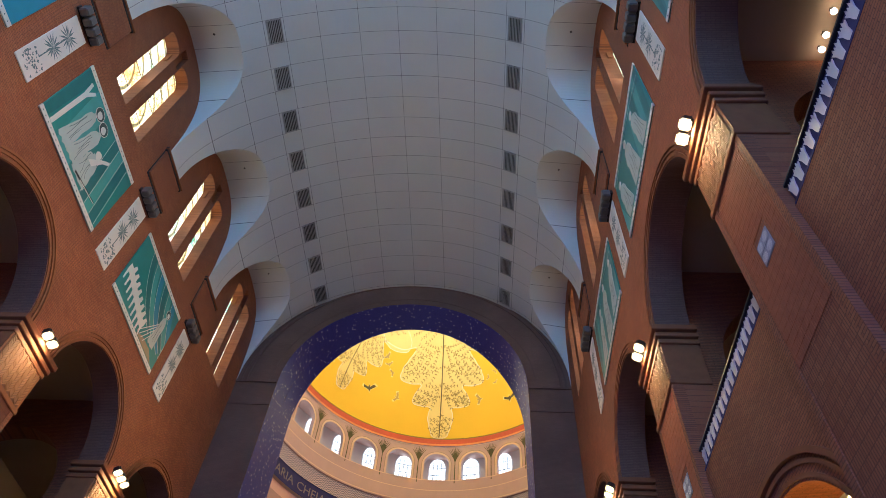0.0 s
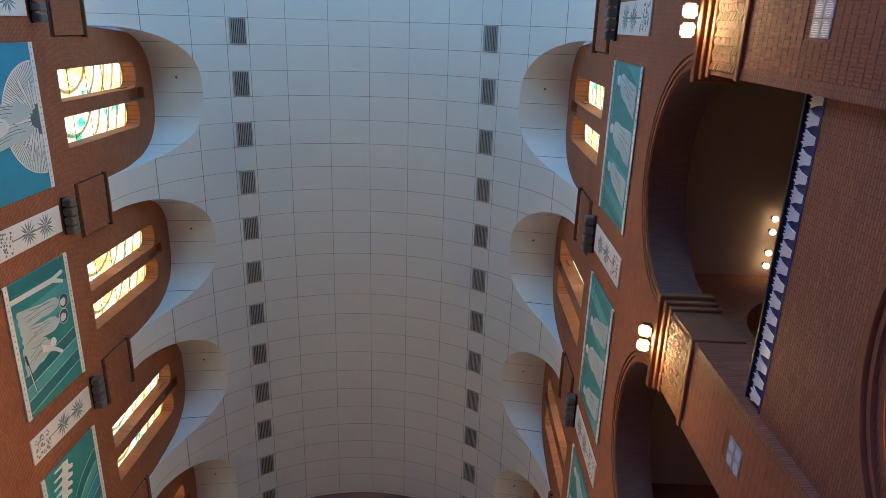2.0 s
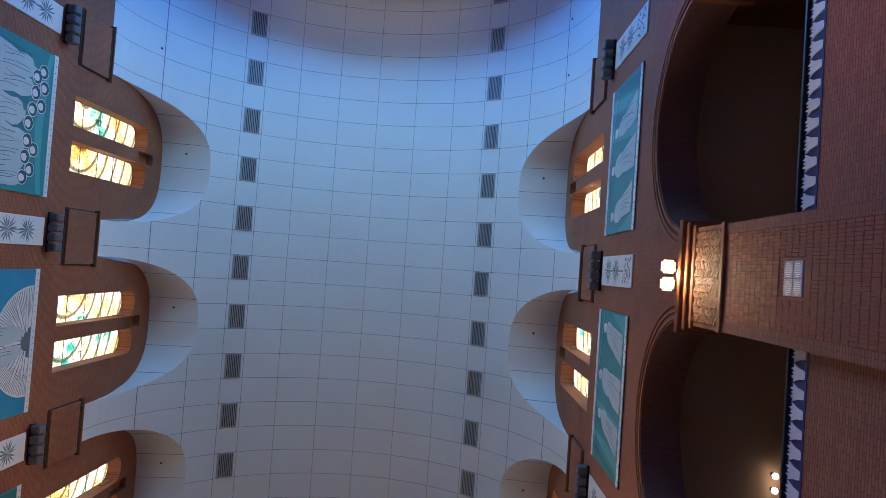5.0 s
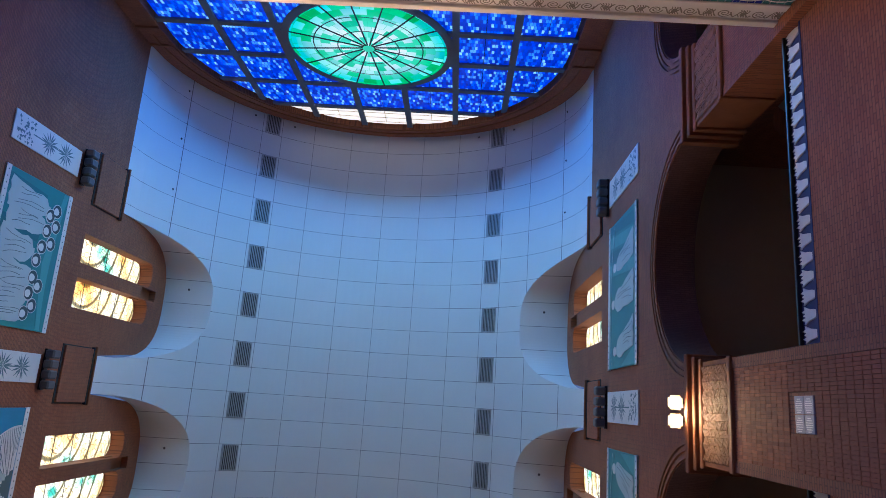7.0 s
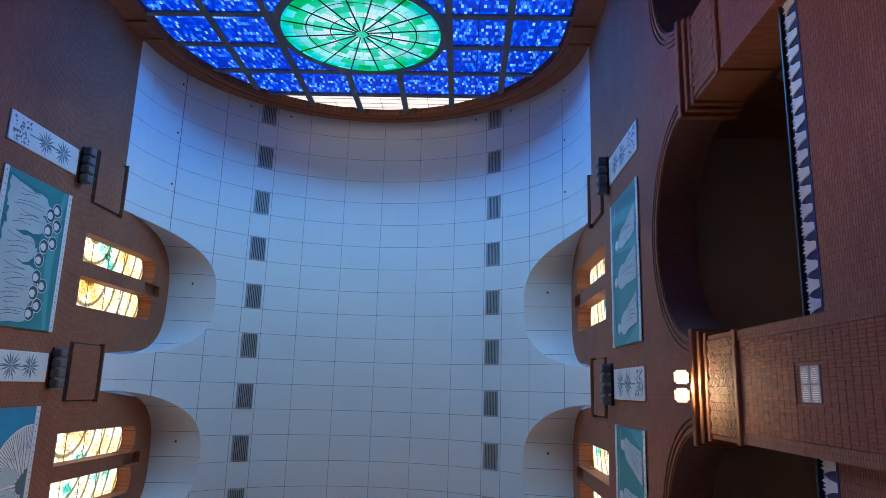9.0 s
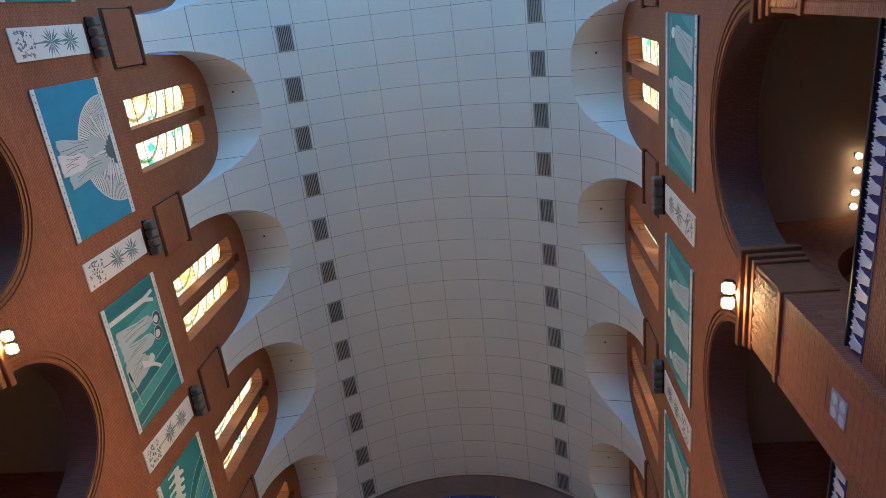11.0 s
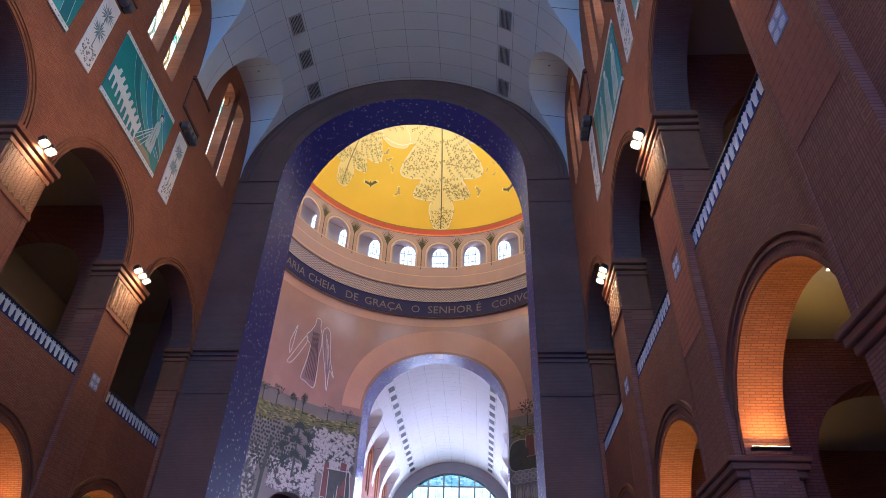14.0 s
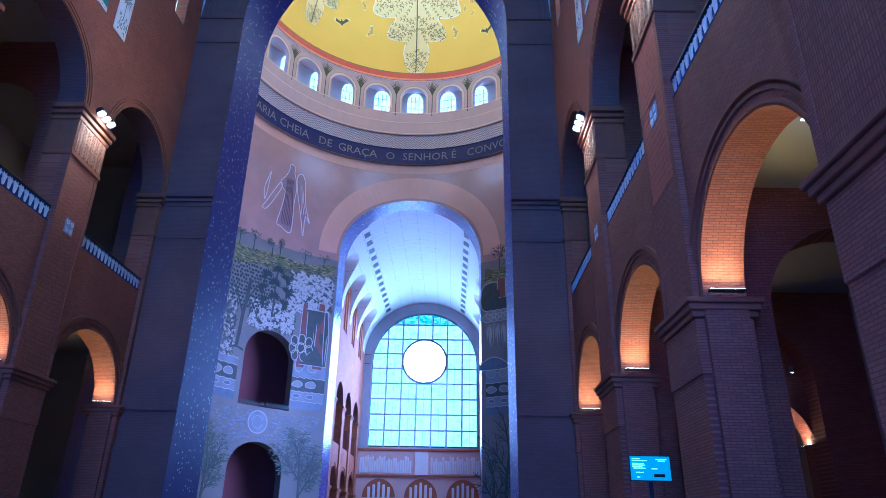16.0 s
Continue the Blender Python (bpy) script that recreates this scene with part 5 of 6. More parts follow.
for i in range(15):
    x = 2.35 + i * 0.51
    t = part("tile_stripe", boxed(x, min(9.99, x + 0.505), 0.0, 0.03, 1.2, 3.11), M_tblue if i % 2 else M_tteal, trib, "cobalt tiles" if i % 2 else "teal tiles")
    bm = bmesh.new()
    ribbon(bm, [(x + 0.25 + 0.36 * math.cos(q * 0.21), 2.8 + 0.24 * math.sin(q * 0.21)) for q in range(31)], 0.012, 0.036 + 0.002 * (i % 2))
    part("ring_line", bm, M_white, t)
for i in range(13):
    x = -4.1 + i * 0.44
    t = part("salmon_tile", boxed(x, x + 0.42, 0.0, 0.03, 2.2, 3.08, bevel=0.01), M_tsalm, trib, "salmon red tiles")
bm = bmesh.new()
for r in (0.12, 0.22, 0.32):
    ribbon(bm, [(1.95 + r * math.cos(q * 0.2 - 1.2), 2.8 + r * math.sin(q * 0.2 - 1.2)) for q in range(13)], 0.012, 0.004)
part("ripple_line", bm, M_line, trib)
for i in range(6):
    x = -9.0 + i * 0.8
    part("tile_stripe", boxed(x, x + 0.78, 0.0, 0.03, 1.2, 3.08), M_tblue if i % 2 else M_tsalm, trib)
tagged(trib, "choir tribune front with white spiral frieze and coloured tiles", "tribune")

# ---- dome painting ----
SPH = lambda th, el, off: Vector(((DOME_R - off) * math.cos(el) * math.sin(th), DOME_Y + (DOME_R - off) * math.cos(el) * math.cos(th), DOME_Z + (DOME_R - off) * math.sin(el)))


def dome_patch(name, th0, el0, turn, outline, mat, off, parent, label=""):
    """A flat shape (u across, v along, in metres) laid on the dome at azimuth th0 and elevation el0, turned."""
    bm = bmesh.new()
    ct, st = math.cos(turn), math.sin(turn)
    k = 1 / max(0.2, math.cos(el0))
    P = lambda u, v: SPH(th0 + (u * ct - v * st) / DOME_R * k, el0 + (u * st + v * ct) / DOME_R, off)
    for poly in outline:
        bm.faces.new([bm.verts.new(P(u, v)) for u, v in poly])
    return part(name, bm, mat, parent, label)


LEAF = [(0, 0), (2.6, 0.6), (4.2, 4.5), (5.4, 10.5), (4.6, 14.5), (8.4, 14.8), (12.8, 15.8), (12.2, 20.0), (10.0, 24.6), (15.0, 24.2), (20.4, 25.2), (20.6, 30.0), (17.8, 36.0), (16.0, 40.5), (25.0, 38.0), (37.0, 40.0), (37.0, 48.0), (26.0, 56.0), (12.0, 62.0), (0, 64.0)]


def leaf_edge():
    """Right half of the leaf's outline in degrees from its tip, rounded and scalloped."""
    out = []
    for i in range(len(LEAF) - 1):
        p0, p1, p2, p3 = (LEAF[max(0, min(len(LEAF) - 1, i + k))] for k in (-1, 0, 1, 2))
        for j in range(6):
            t = j / 6
            c = [0.5 * (2 * p1[k] + (p2[k] - p0[k]) * t + (2 * p0[k] - 5 * p1[k] + 4 * p2[k] - p3[k]) * t * t + (3 * p1[k] - p0[k] - 3 * p2[k] + p3[k]) * t ** 3) for k in (0, 1)]
            out.append((max(0.0, c[0] + 0.3 * abs(math.sin(1.57 * j / 3 + i)) * (1 if c[0] > 1 else 0)), c[1]))
    return out + [LEAF[-1]]


def inside(poly, x, y):
    hit = False
    for (ax, ay), (bx, by) in zip(poly, poly[1:] + poly[:1]):
        if (ay > y) != (by > y) and x < ax + (y - ay) / (by - ay) * (bx - ax):
            hit = not hit
    return hit


def painted_leaf(th, el, scale, seed):
    """A great lobed leaf hanging from the crown of the dome; th, el: its tip."""
    rnd = random.Random(seed)
    e = empty("painted_leaf", SPH(th, el, 0))
    inv = Matrix.Translation(-Vector(e.location))
    k = radians(scale)
    W = lambda u, v, off: SPH(th + u * k / max(0.25, math.cos(el)), min(1.5, el + v * k), off)
    edge = leaf_edge()
    whole = edge + [(-u, v) for u, v in edge[::-1]]

    def put(name, bm, mat, label="", many=False):
        bm.transform(inv)
        ob = part(name, bm, mat, e, label)
        if many:
            tagged(ob, kind="stuff")
    bm = bmesh.new()                         # blade, in thin level strips
    n = 128
    for i in range(n):
        v0, v1 = 64.0 * i / n, 64.0 * (i + 1) / n
        vm = (v0 + v1) / 2
        cuts = sorted(a[0] + (vm - a[1]) / (b[1] - a[1]) * (b[0] - a[0]) for a, b in zip(whole, whole[1:] + whole[:1]) if (a[1] > vm) != (b[1] > vm))
        for a, b in zip(cuts[::2], cuts[1::2]):
            m = max(1, int((b - a) / 4))
            for j in range(m):
                x0, x1 = a + (b - a) * j / m, a + (b - a) * (j + 1) / m
                quad(bm, W(x0, v0, 0.03), W(x1, v0, 0.03), W(x1, v1, 0.03), W(x0, v1, 0.03))
    put("blade", bm, M_cream)
    bm = bmesh.new()
    for (a, b), (c, d) in zip(whole, whole[1:]):
        l = math.hypot(c - a, d - b)
        if l < 1e-4:
            continue
        nx, ny = -(d - b) / l * 0.2, (c - a) / l * 0.2
        quad(bm, W(a - nx, b - ny, 0.06), W(c - nx, d - ny, 0.06), W(c + nx, d + ny, 0.06), W(a + nx, b + ny, 0.06))
    put("outline", bm, M_leafline, "pale outline")
    leaf, twig = bmesh.new(), bmesh.new()

    def leaflet(u, v, a, l):
        ca, sa = math.cos(a), math.sin(a)
        w = 0.2
        bmv = [leaf.verts.new(W(*q, 0.09)) for q in ((u, v), (u + 0.45 * l * ca - w * sa, v + 0.45 * l * sa + w * ca), (u + l * ca, v + l * sa), (u + 0.45 * l * ca + w * sa, v + 0.45 * l * sa - w * ca))]
        leaf.faces.new(bmv)

    def stroke(u, v, a, side_sign, w):
        nu, nv = u + side_sign * 0.8 * math.cos(a), v + 0.8 * math.sin(a)
        quad(twig, W(u - w * math.sin(a), v + w, 0.085), W(nu - w * math.sin(a), nv + w, 0.085), W(nu + w * math.sin(a), nv - w, 0.085), W(u + w * math.sin(a), v - w, 0.085))
        return nu, nv

    def twig_run(u, v, a, side_sign, reach, level):
        d = 0.0
        while d < reach and inside(whole, u + 1.1 * side_sign * math.cos(a), v + 1.1 * math.sin(a)):
            u, v = stroke(u, v, a, side_sign, 0.075 if level == 0 else 0.045)
            d += 0.8
            n = round(d / 0.8)
            if level == 0 and n % 6 == 3:
                for t in (-1, 1):
                    twig_run(u, v, a + t * 0.7, side_sign, 3.0 + 0.12 * root, 1)
            elif n % 2 == 1:
                for t in (-1, 1):
                    b = a + t * rnd.uniform(0.55, 0.9)
                    leaflet(u, v, b if side_sign > 0 else math.pi - b, rnd.uniform(1.05, 1.45))
            a += 0.02
    for side_sign in (-1, 1):
        for root, slope in ((7.0, -62), (11.5, -58), (20.5, -30), (26.0, -46), (33.5, -28), (43.0, -36), (52.0, -14)):
            twig_run(0.0, root + 0.6 * (side_sign > 0), radians(slope), side_sign, 36, 0)
    put("twig", twig, M_leafbrown, "", True)
    put("leaflet", leaf, M_leafbrown, "small dark painted leaves", True)
    bm = bmesh.new()
    for i in range(32):
        w0, w1 = 0.2 + 0.004 * i, 0.2 + 0.004 * (i + 1)
        quad(bm, W(-w0, 2.0 * i, 0.12), W(w0, 2.0 * i, 0.12), W(w1, 2.0 * (i + 1), 0.12), W(-w1, 2.0 * (i + 1), 0.12))
    put("stem", bm, M_leafink, "dark stem")
    return tagged(e, "large cream leaf with dark leaflets painted on the yellow dome", "painted leaf", "dome leaves")


M_leafline = plain("leaf_outline_cream", (0.95, 0.87, 0.55), 0.6, 0, 0.05, 1)
painted_leaf(radians(-0.8), radians(0.5), 1.0, 1)
painted_leaf(radians(-48.5), radians(9.5), 0.72, 2)
painted_leaf(radians(47), radians(13), 0.72, 3)


def painted_bird(th, el, s, dark, turn):
    e = empty("painted_bird", SPH(th, el, 0))
    inv = Matrix.Translation(-Vector(e.location))
    body = [[(-0.16, 0.0), (0.0, -0.35), (0.16, 0.0), (0.0, 0.4)]]
    wings = [[(0.0, 0.1), (0.5, 0.45), (0.75, 0.25), (0.1, -0.12)], [(0.0, 0.1), (-0.55, 0.35), (-0.6, 0.1), (-0.1, -0.12)]]
    halo = [[(1.25 * u, 1.3 * v) for u, v in q] for q in body + wings]
    for k, (nm, polys, mat) in enumerate((("outline", halo, M_cream), ("body", body, M_leafink if dark else M_birdy), ("wing", wings, M_leafink if dark else M_birdy))):
        o = dome_patch(nm, th, el, turn, [[(u * s, v * s) for u, v in q] for q in polys], mat, 0.03 + 0.02 * k, e)
        o.data.transform(inv)
    tagged(e, "small bird outline painted on the yellow dome", "painted bird", "dome birds")


M_birdy = plain("bird_ochre", (0.55, 0.38, 0.1), 0.6)
for th, el, s, dark, turn in ((-35, 16.4, 1.3, True, 0.3), (-21.2, 16.8, 1.0, False, 1.2), (-29.2, 30.2, 0.7, False, 0.5), (-26.2, 27.1, 0.7, False, 2.0), (-31.3, 33.2, 0.8, False, 1.0), (31.4, 14.7, 1.2, True, 0.0), (17.3, 18.1, 1.0, False, 1.6), (-60, 15.5, 1.4, True, 0.2), (26, 24, 0.5, False, 0.4), (23, 27, 0.5, False, 1.1), (27, 29, 0.5, False, 2.2)):
    painted_bird(radians(th), radians(el), s, dark, turn)

# ---- drum: windows, palm shafts, inscription ----
M_drumglass = glass_mosaic("drum_glass", [(0.0, (0.75, 0.86, 0.9)), (0.5, (0.98, 0.97, 0.95)), (1.0, (1.0, 0.98, 0.95))], 1.7, 0.35, 0.3)
CYL = lambda deg, r, z: Vector((r * math.sin(radians(deg)), DOME_Y + r * math.cos(radians(deg)), z))
for k in range(-6, 7):
    c = 12.3 * k - 1.0
    e = empty("drum_window", CYL(c, DOME_R + 2.4, 46.9))
    inv = Matrix.Translation(-Vector(e.location))
    bm = bmesh.new()
    n = 14
    pts = [(2.9, 0.05)] + [(2.9 * math.cos(math.pi * i / n), 3.3 + 1.3 * math.sin(math.pi * i / n)) for i in range(n + 1)] + [(-2.9, 0.05)]
    bm.faces.new([bm.verts.new(CYL(c + a, DOME_R + 2.42, 46.9 + z)) for a, z in pts])
    bm.transform(inv)
    part("glass", bm, M_drumglass, e, "pale blue bright glass")
    for a in (-1.45, 0, 1.45):
        bm = bmesh.new()
        quad(bm, CYL(c + a - 0.1, DOME_R + 2.38, 46.9), CYL(c + a + 0.1, DOME_R + 2.38, 46.9), CYL(c + a + 0.1, DOME_R + 2.38, 51.0), CYL(c + a - 0.1, DOME_R + 2.38, 51.0))
        bm.transform(inv)
        part("bar", bm, M_grey2, e)
    for z in (1.2, 2.25, 3.3):
        bm = bmesh.new()
        quad(bm, CYL(c - 2.85, DOME_R + 2.37, 46.9 + z), CYL(c + 2.85, DOME_R + 2.37, 46.9 + z), CYL(c + 2.85, DOME_R + 2.37, 46.98 + z), CYL(c - 2.85, DOME_R + 2.37, 46.98 + z))
        bm.transform(inv)
        part("bar", bm, M_grey2, e)
    tagged(e, "bright round-headed window behind the dome arcade", "window", "drum windows")
# pale double borders round the drum arches
M_border = plain("pale_border_mosaic", (0.8, 0.6, 0.42), 0.5, 0, 0.08, 1)
for k in range(-7, 8):
    c = 15 * k - 1
    for w0, w1, mat in ((0.0, 0.75, M_border), (0.9, 1.05, M_gold)):
        bm = bmesh.new()
        path = [(-1, 0.0)] + [(-math.cos(math.pi * i / 20), math.sin(math.pi * i / 20)) for i in range(21)] + [(1, 0.0)]
        pts = [(u, 46.9 if i in (0, 22) else None, v) for i, (u, v) in enumerate(path)]
        P = lambda q, w: CYL(c + q[0] * (5.05 + w), DOME_R - 0.02 - 0.01 * w1, q[1] if q[1] else 49.05 + q[2] * (1.45 + w * 0.29))
        for q0, q1 in zip(pts, pts[1:]):
            quad(bm, P(q0, w0), P(q1, w0), P(q1, w1), P(q0, w1))
        structure(mesh_object("arch_border", bm, mat), "pale mosaic border round a dome arcade arch", "trim")
M_stalk = plain("palm_green", (0.1, 0.095, 0.035), 0.6)
for k in range(-7, 7):
    a = 6.5 + 15 * k
    e = empty("palm_shaft", CYL(a, DOME_R - 0.05, 46.9))
    inv = Matrix.Translation(-Vector(e.location))
    bm = bmesh.new()
    quad(bm, CYL(a - 0.2, DOME_R - 0.06, 46.5), CYL(a + 0.2, DOME_R - 0.06, 46.5), CYL(a + 0.14, DOME_R - 0.06, 49.6), CYL(a - 0.14, DOME_R - 0.06, 49.6))
    bm.transform(inv)
    part("stalk", bm, M_stalk, e)
    for q in range(-4, 5):
        bm = bmesh.new()
        for j in range(5):
            f0, f1 = j / 5, (j + 1) / 5
            B = lambda f, w: CYL(a + q * 0.72 * f ** 1.6 + w * (0.05 + 0.13 * math.sin(math.pi * f)), DOME_R - 0.08, 49.2 + (2.15 - 0.1 * abs(q)) * f)
            quad(bm, B(f0, -1), B(f0, 1), B(f1, 1), B(f1, -1))
        bm.transform(inv)
        part("frond", bm, M_stalk, e)
    tagged(e, "dark green painted palm shaft between drum arches", "painted palm", "drum palms")
for z, w in ((44.0, 0.12), (45.5, 0.1), (46.8, 0.12), (51.42, 0.12)):
    ring_wall("gold_line", DOME_R - 0.06, z, z + w, M_border, "thin gilded ring moulding", -120, 120, kind="trim")


def letters(text, deg, size, z):
    cu = bpy.data.curves.new("inscription", "FONT")
    cu.body, cu.size, cu.align_x, cu.extrude, cu.resolution_u = text, size, "CENTER", 0.01, 2
    tmp = new("inscription", cu)
    me = bpy.data.meshes.new_from_object(tmp.evaluated_get(bpy.context.evaluated_depsgraph_get()))
    bpy.data.objects.remove(tmp)
    r = DOME_R + 0.27
    for v in me.vertices:
        a = radians(deg) + v.co.x / r
        v.co = Vector(((r - v.co.z) * math.sin(a), DOME_Y + (r - v.co.z) * math.cos(a), z + v.co.y))
    me.materials.append(M_letter)
    ob = new("inscription", me)
    tagged(ob, "gilded capital letters on the dark blue band", "inscription", "band inscription")


for word, deg in (("MARIA", -64), ("CHEIA", -49.0), ("DE", -35.5), ("GRAÇA", -22.5), ("O", -9.5), ("SENHOR", 4.2), ("É", 15.6), ("CONVOSCO", 34)):
    letters(word, deg, 1.35, 40.7)

# ---- painted garden on the crossing wall ----
RM = RL - 0.02
M_inkgreen = plain("ink_green", (0.045, 0.07, 0.06), 0.6, 0, 0.3, 2)
M_inkgrey = plain("ink_grey", (0.12, 0.14, 0.13), 0.6, 0, 0.3, 2)
M_olive = plain("olive_grass", (0.2, 0.21, 0.08), 0.6, 0, 0.35, 1.5)
M_rock = plain("painted_rock", (0.3, 0.33, 0.38), 0.6, 0, 0.3, 1)
M_pale = plain("pale_outline", (0.72, 0.7, 0.68), 0.5, 0, 0.08, 2)


def wall_shape(bm, deg, z, pts, off=0.0):
    """A flat shape in metres laid on the crossing wall round azimuth deg and height z."""
    bm.faces.new([bm.verts.new(CYL(deg + math.degrees(u / RM), RM - off, z + v)) for u, v in pts])


def leaf_shape(a, l, w, u=0.0, v=0.0):
    ca, sa = math.cos(a), math.sin(a)
    return [(u, v), (u + 0.5 * l * ca - w * sa, v + 0.5 * l * sa + w * ca), (u + l * ca, v + l * sa), (u + 0.5 * l * ca + w * sa, v + 0.5 * l * sa - w * ca)]


def painted_tree(deg, z0, height, crown_w, crown_h, kind, seed, mat):
    rnd = random.Random(seed)
    e = empty("painted_tree", CYL(deg, RM, z0))
    inv = Matrix.Translation(-Vector(e.location))
    bm = bmesh.new()
    wall_shape(bm, deg, z0, [(-0.06, 0), (0.06, 0), (0.03, height), (-0.03, height)], 0.02)
    for q in range(7):
        a = math.pi / 2 + rnd.uniform(-1.1, 1.1)
        wall_shape(bm, deg, z0 + height * rnd.uniform(0.45, 0.95), leaf_shape(a, crown_w * rnd.uniform(0.5, 0.9), 0.02), 0.022)
    bm.transform(inv)
    part("trunk", bm, M_inkgreen, e)
    bm = bmesh.new()
    if kind == "rosette":
        for k in range(2):
            cu, cv = rnd.uniform(-0.8, 0.8) * crown_w, height + rnd.uniform(-0.7, 0.5) * crown_h
            for q in range(11):
                wall_shape(bm, deg, z0, leaf_shape(q * 2 * math.pi / 11 + k, 0.5, 0.035, cu, cv), 0.025 + 0.001 * k)
    elif kind == "dots":
        for k in range(60):
            r, a = math.sqrt(rnd.random()), rnd.uniform(0, 6.28)
            wall_shape(bm, deg, z0, leaf_shape(rnd.uniform(0, 3), 0.24, 0.07, r * crown_w * math.cos(a), height + r * crown_h * math.sin(a)), 0.025)
    else:
        for k in range(40):
            r, a = math.sqrt(rnd.random()), rnd.uniform(0, 6.28)
            wall_shape(bm, deg, z0, leaf_shape(rnd.uniform(0, 6.28), rnd.uniform(0.16, 0.28), 0.04, r * crown_w * math.cos(a), height + r * crown_h * math.sin(a)), 0.025)
    bm.transform(inv)
    tagged(part("crown", bm, mat, e), kind="stuff")
    tagged(e, "ink-green tree painted on the curved mosaic wall", "painted tree", "garden trees")


for args in ((-64, 26.0, 1.5, 0.9, 0.5, "leaf", 10, M_inkgreen), (-58, 26.2, 1.6, 0.8, 0.35, "leaf", 19, M_inkgreen), (-50.5, 26.2, 1.5, 0.5, 0.3, "rosette", 11, M_inkgreen), (-47.5, 26.2, 1.8, 0.5, 0.3, "rosette", 20, M_inkgreen),
             (-38, 26.3, 1.3, 0.7, 0.4, "leaf", 12, M_inkgrey), (-31, 26.4, 1.2, 0.6, 0.4, "leaf", 18, M_inkgrey), (33, 26.4, 2.0, 0.9, 0.7, "dots", 13, M_inkgreen), (36.5, 26.0, 1.0, 0.6, 0.4, "leaf", 16, M_inkgreen)):
    painted_tree(*args)


def wall_line(bm, deg, z, pts, hw, off, closed=False):
    """A drawn line on the crossing wall as one joined strip."""
    n = len(pts)
    rows = []
    for i, (u, v) in enumerate(pts):
        p, q = (pts[i - 1], pts[(i + 1) % n]) if closed else (pts[max(0, i - 1)], pts[min(n - 1, i + 1)])
        dx, dy = q[0] - p[0], q[1] - p[1]
        l = math.hypot(dx, dy) or 1.0
        rows.append([bm.verts.new(CYL(deg + math.degrees((u + k * dy / l * hw) / RM), RM - off, z + v - k * dx / l * hw)) for k in (-1, 1)])
    for i in range(n if closed else n - 1):
        a, b = rows[i], rows[(i + 1) % n]
        bm.faces.new((a[0], a[1], b[1], b[0]))


def rounded(pts, n=5):
    """A closed outline with its corners rounded."""
    out, m = [], len(pts)
    for i in range(m):
        p0, p1, p2, p3 = (pts[(i + k) % m] for k in (-1, 0, 1, 2))
        for j in range(n):
            t = j / n
            out.append(tuple(0.5 * (2 * p1[k] + (p2[k] - p0[k]) * t + (2 * p0[k] - 5 * p1[k] + 4 * p2[k] - p3[k]) * t * t + (3 * p1[k] - p0[k] - 3 * p2[k] + p3[k]) * t ** 3) for k in (0, 1)))
    return out


def wall_fan(bm, deg, z, pts, off):
    """A filled outline as a fan of triangles from its middle."""
    cu, cv = sum(p[0] for p in pts) / len(pts), sum(p[1] for p in pts) / len(pts)
    c = bm.verts.new(CYL(deg + math.degrees(cu / RM), RM - off, z + cv))
    ring = [bm.verts.new(CYL(deg + math.degrees(u / RM), RM - off, z + v)) for u, v in pts]
    for i in range(len(ring)):
        bm.faces.new((c, ring[i - 1], ring[i]))


def outlined(name, deg, z, pts, fill, off, label, category, group="", line=None, hw=0.05, soft=5):
    """A painted shape with a pale outline."""
    e = empty(name, CYL(deg, RM, z))
    inv = Matrix.Translation(-Vector(e.location))
    pts = rounded(pts, soft)
    bm = bmesh.new()
    wall_fan(bm, deg, z, pts, off)
    bm.transform(inv)
    part("fill", bm, fill, e)
    bm = bmesh.new()
    wall_line(bm, deg, z, pts, hw, off + 0.006, True)
    bm.transform(inv)
    part("outline", bm, line or M_paleink, e)
    return tagged(e, label, category, group)


def strokes(name, items, mat, label, category):
    """Many leaf strokes in one piece: (azimuth, height, angle, length, half width, offset)."""
    bm = bmesh.new()
    for q, (deg, z, ang, l, w, off) in enumerate(items):
        wall_shape(bm, deg, z, leaf_shape(ang, l, w), off + 0.0004 * (q % 9))
    return tagged(mesh_object(name, bm, mat), label, category, kind="stuff")


def blocked(deg, z):
    """Inside one of the two openings of the wall."""
    for c, hw, z0, zs, rise in ((47, 9.3, 11.7, 16.3, 2.8), (47.5, 9.6, 0, 6.2, 2.65)):
        u = abs(abs(deg) - c) / hw
        if u < 1 and z0 - 0.3 < z < zs + rise * math.sqrt(1 - u * u):
            return True
    return False


M_paleink = plain("pale_ink", (0.5, 0.49, 0.45), 0.5, 0, 0.1, 3)
M_bluegrey = plain("blue_grey_mosaic", (0.17, 0.2, 0.26), 0.4, 0, 0.2, 2)
M_thicket = plain("thicket_green", (0.075, 0.095, 0.08), 0.5, 0, 0.3, 2)
M_stone = plain("stone_mosaic", (0.3, 0.31, 0.32), 0.4, 0, 0.2, 2)
M_straw = plain("straw_mosaic", (0.4, 0.36, 0.15), 0.5, 0, 0.2, 2)
M_rosegrey = plain("rose_grey_mosaic", (0.34, 0.22, 0.22), 0.35, 0, 0.15, 1)
M_foldink = plain("fold_ink", (0.1, 0.06, 0.08), 0.5)
M_redwood = plain("redwood_mosaic", (0.2, 0.085, 0.07), 0.45, 0, 0.25, 2)
rnd = random.Random(77)
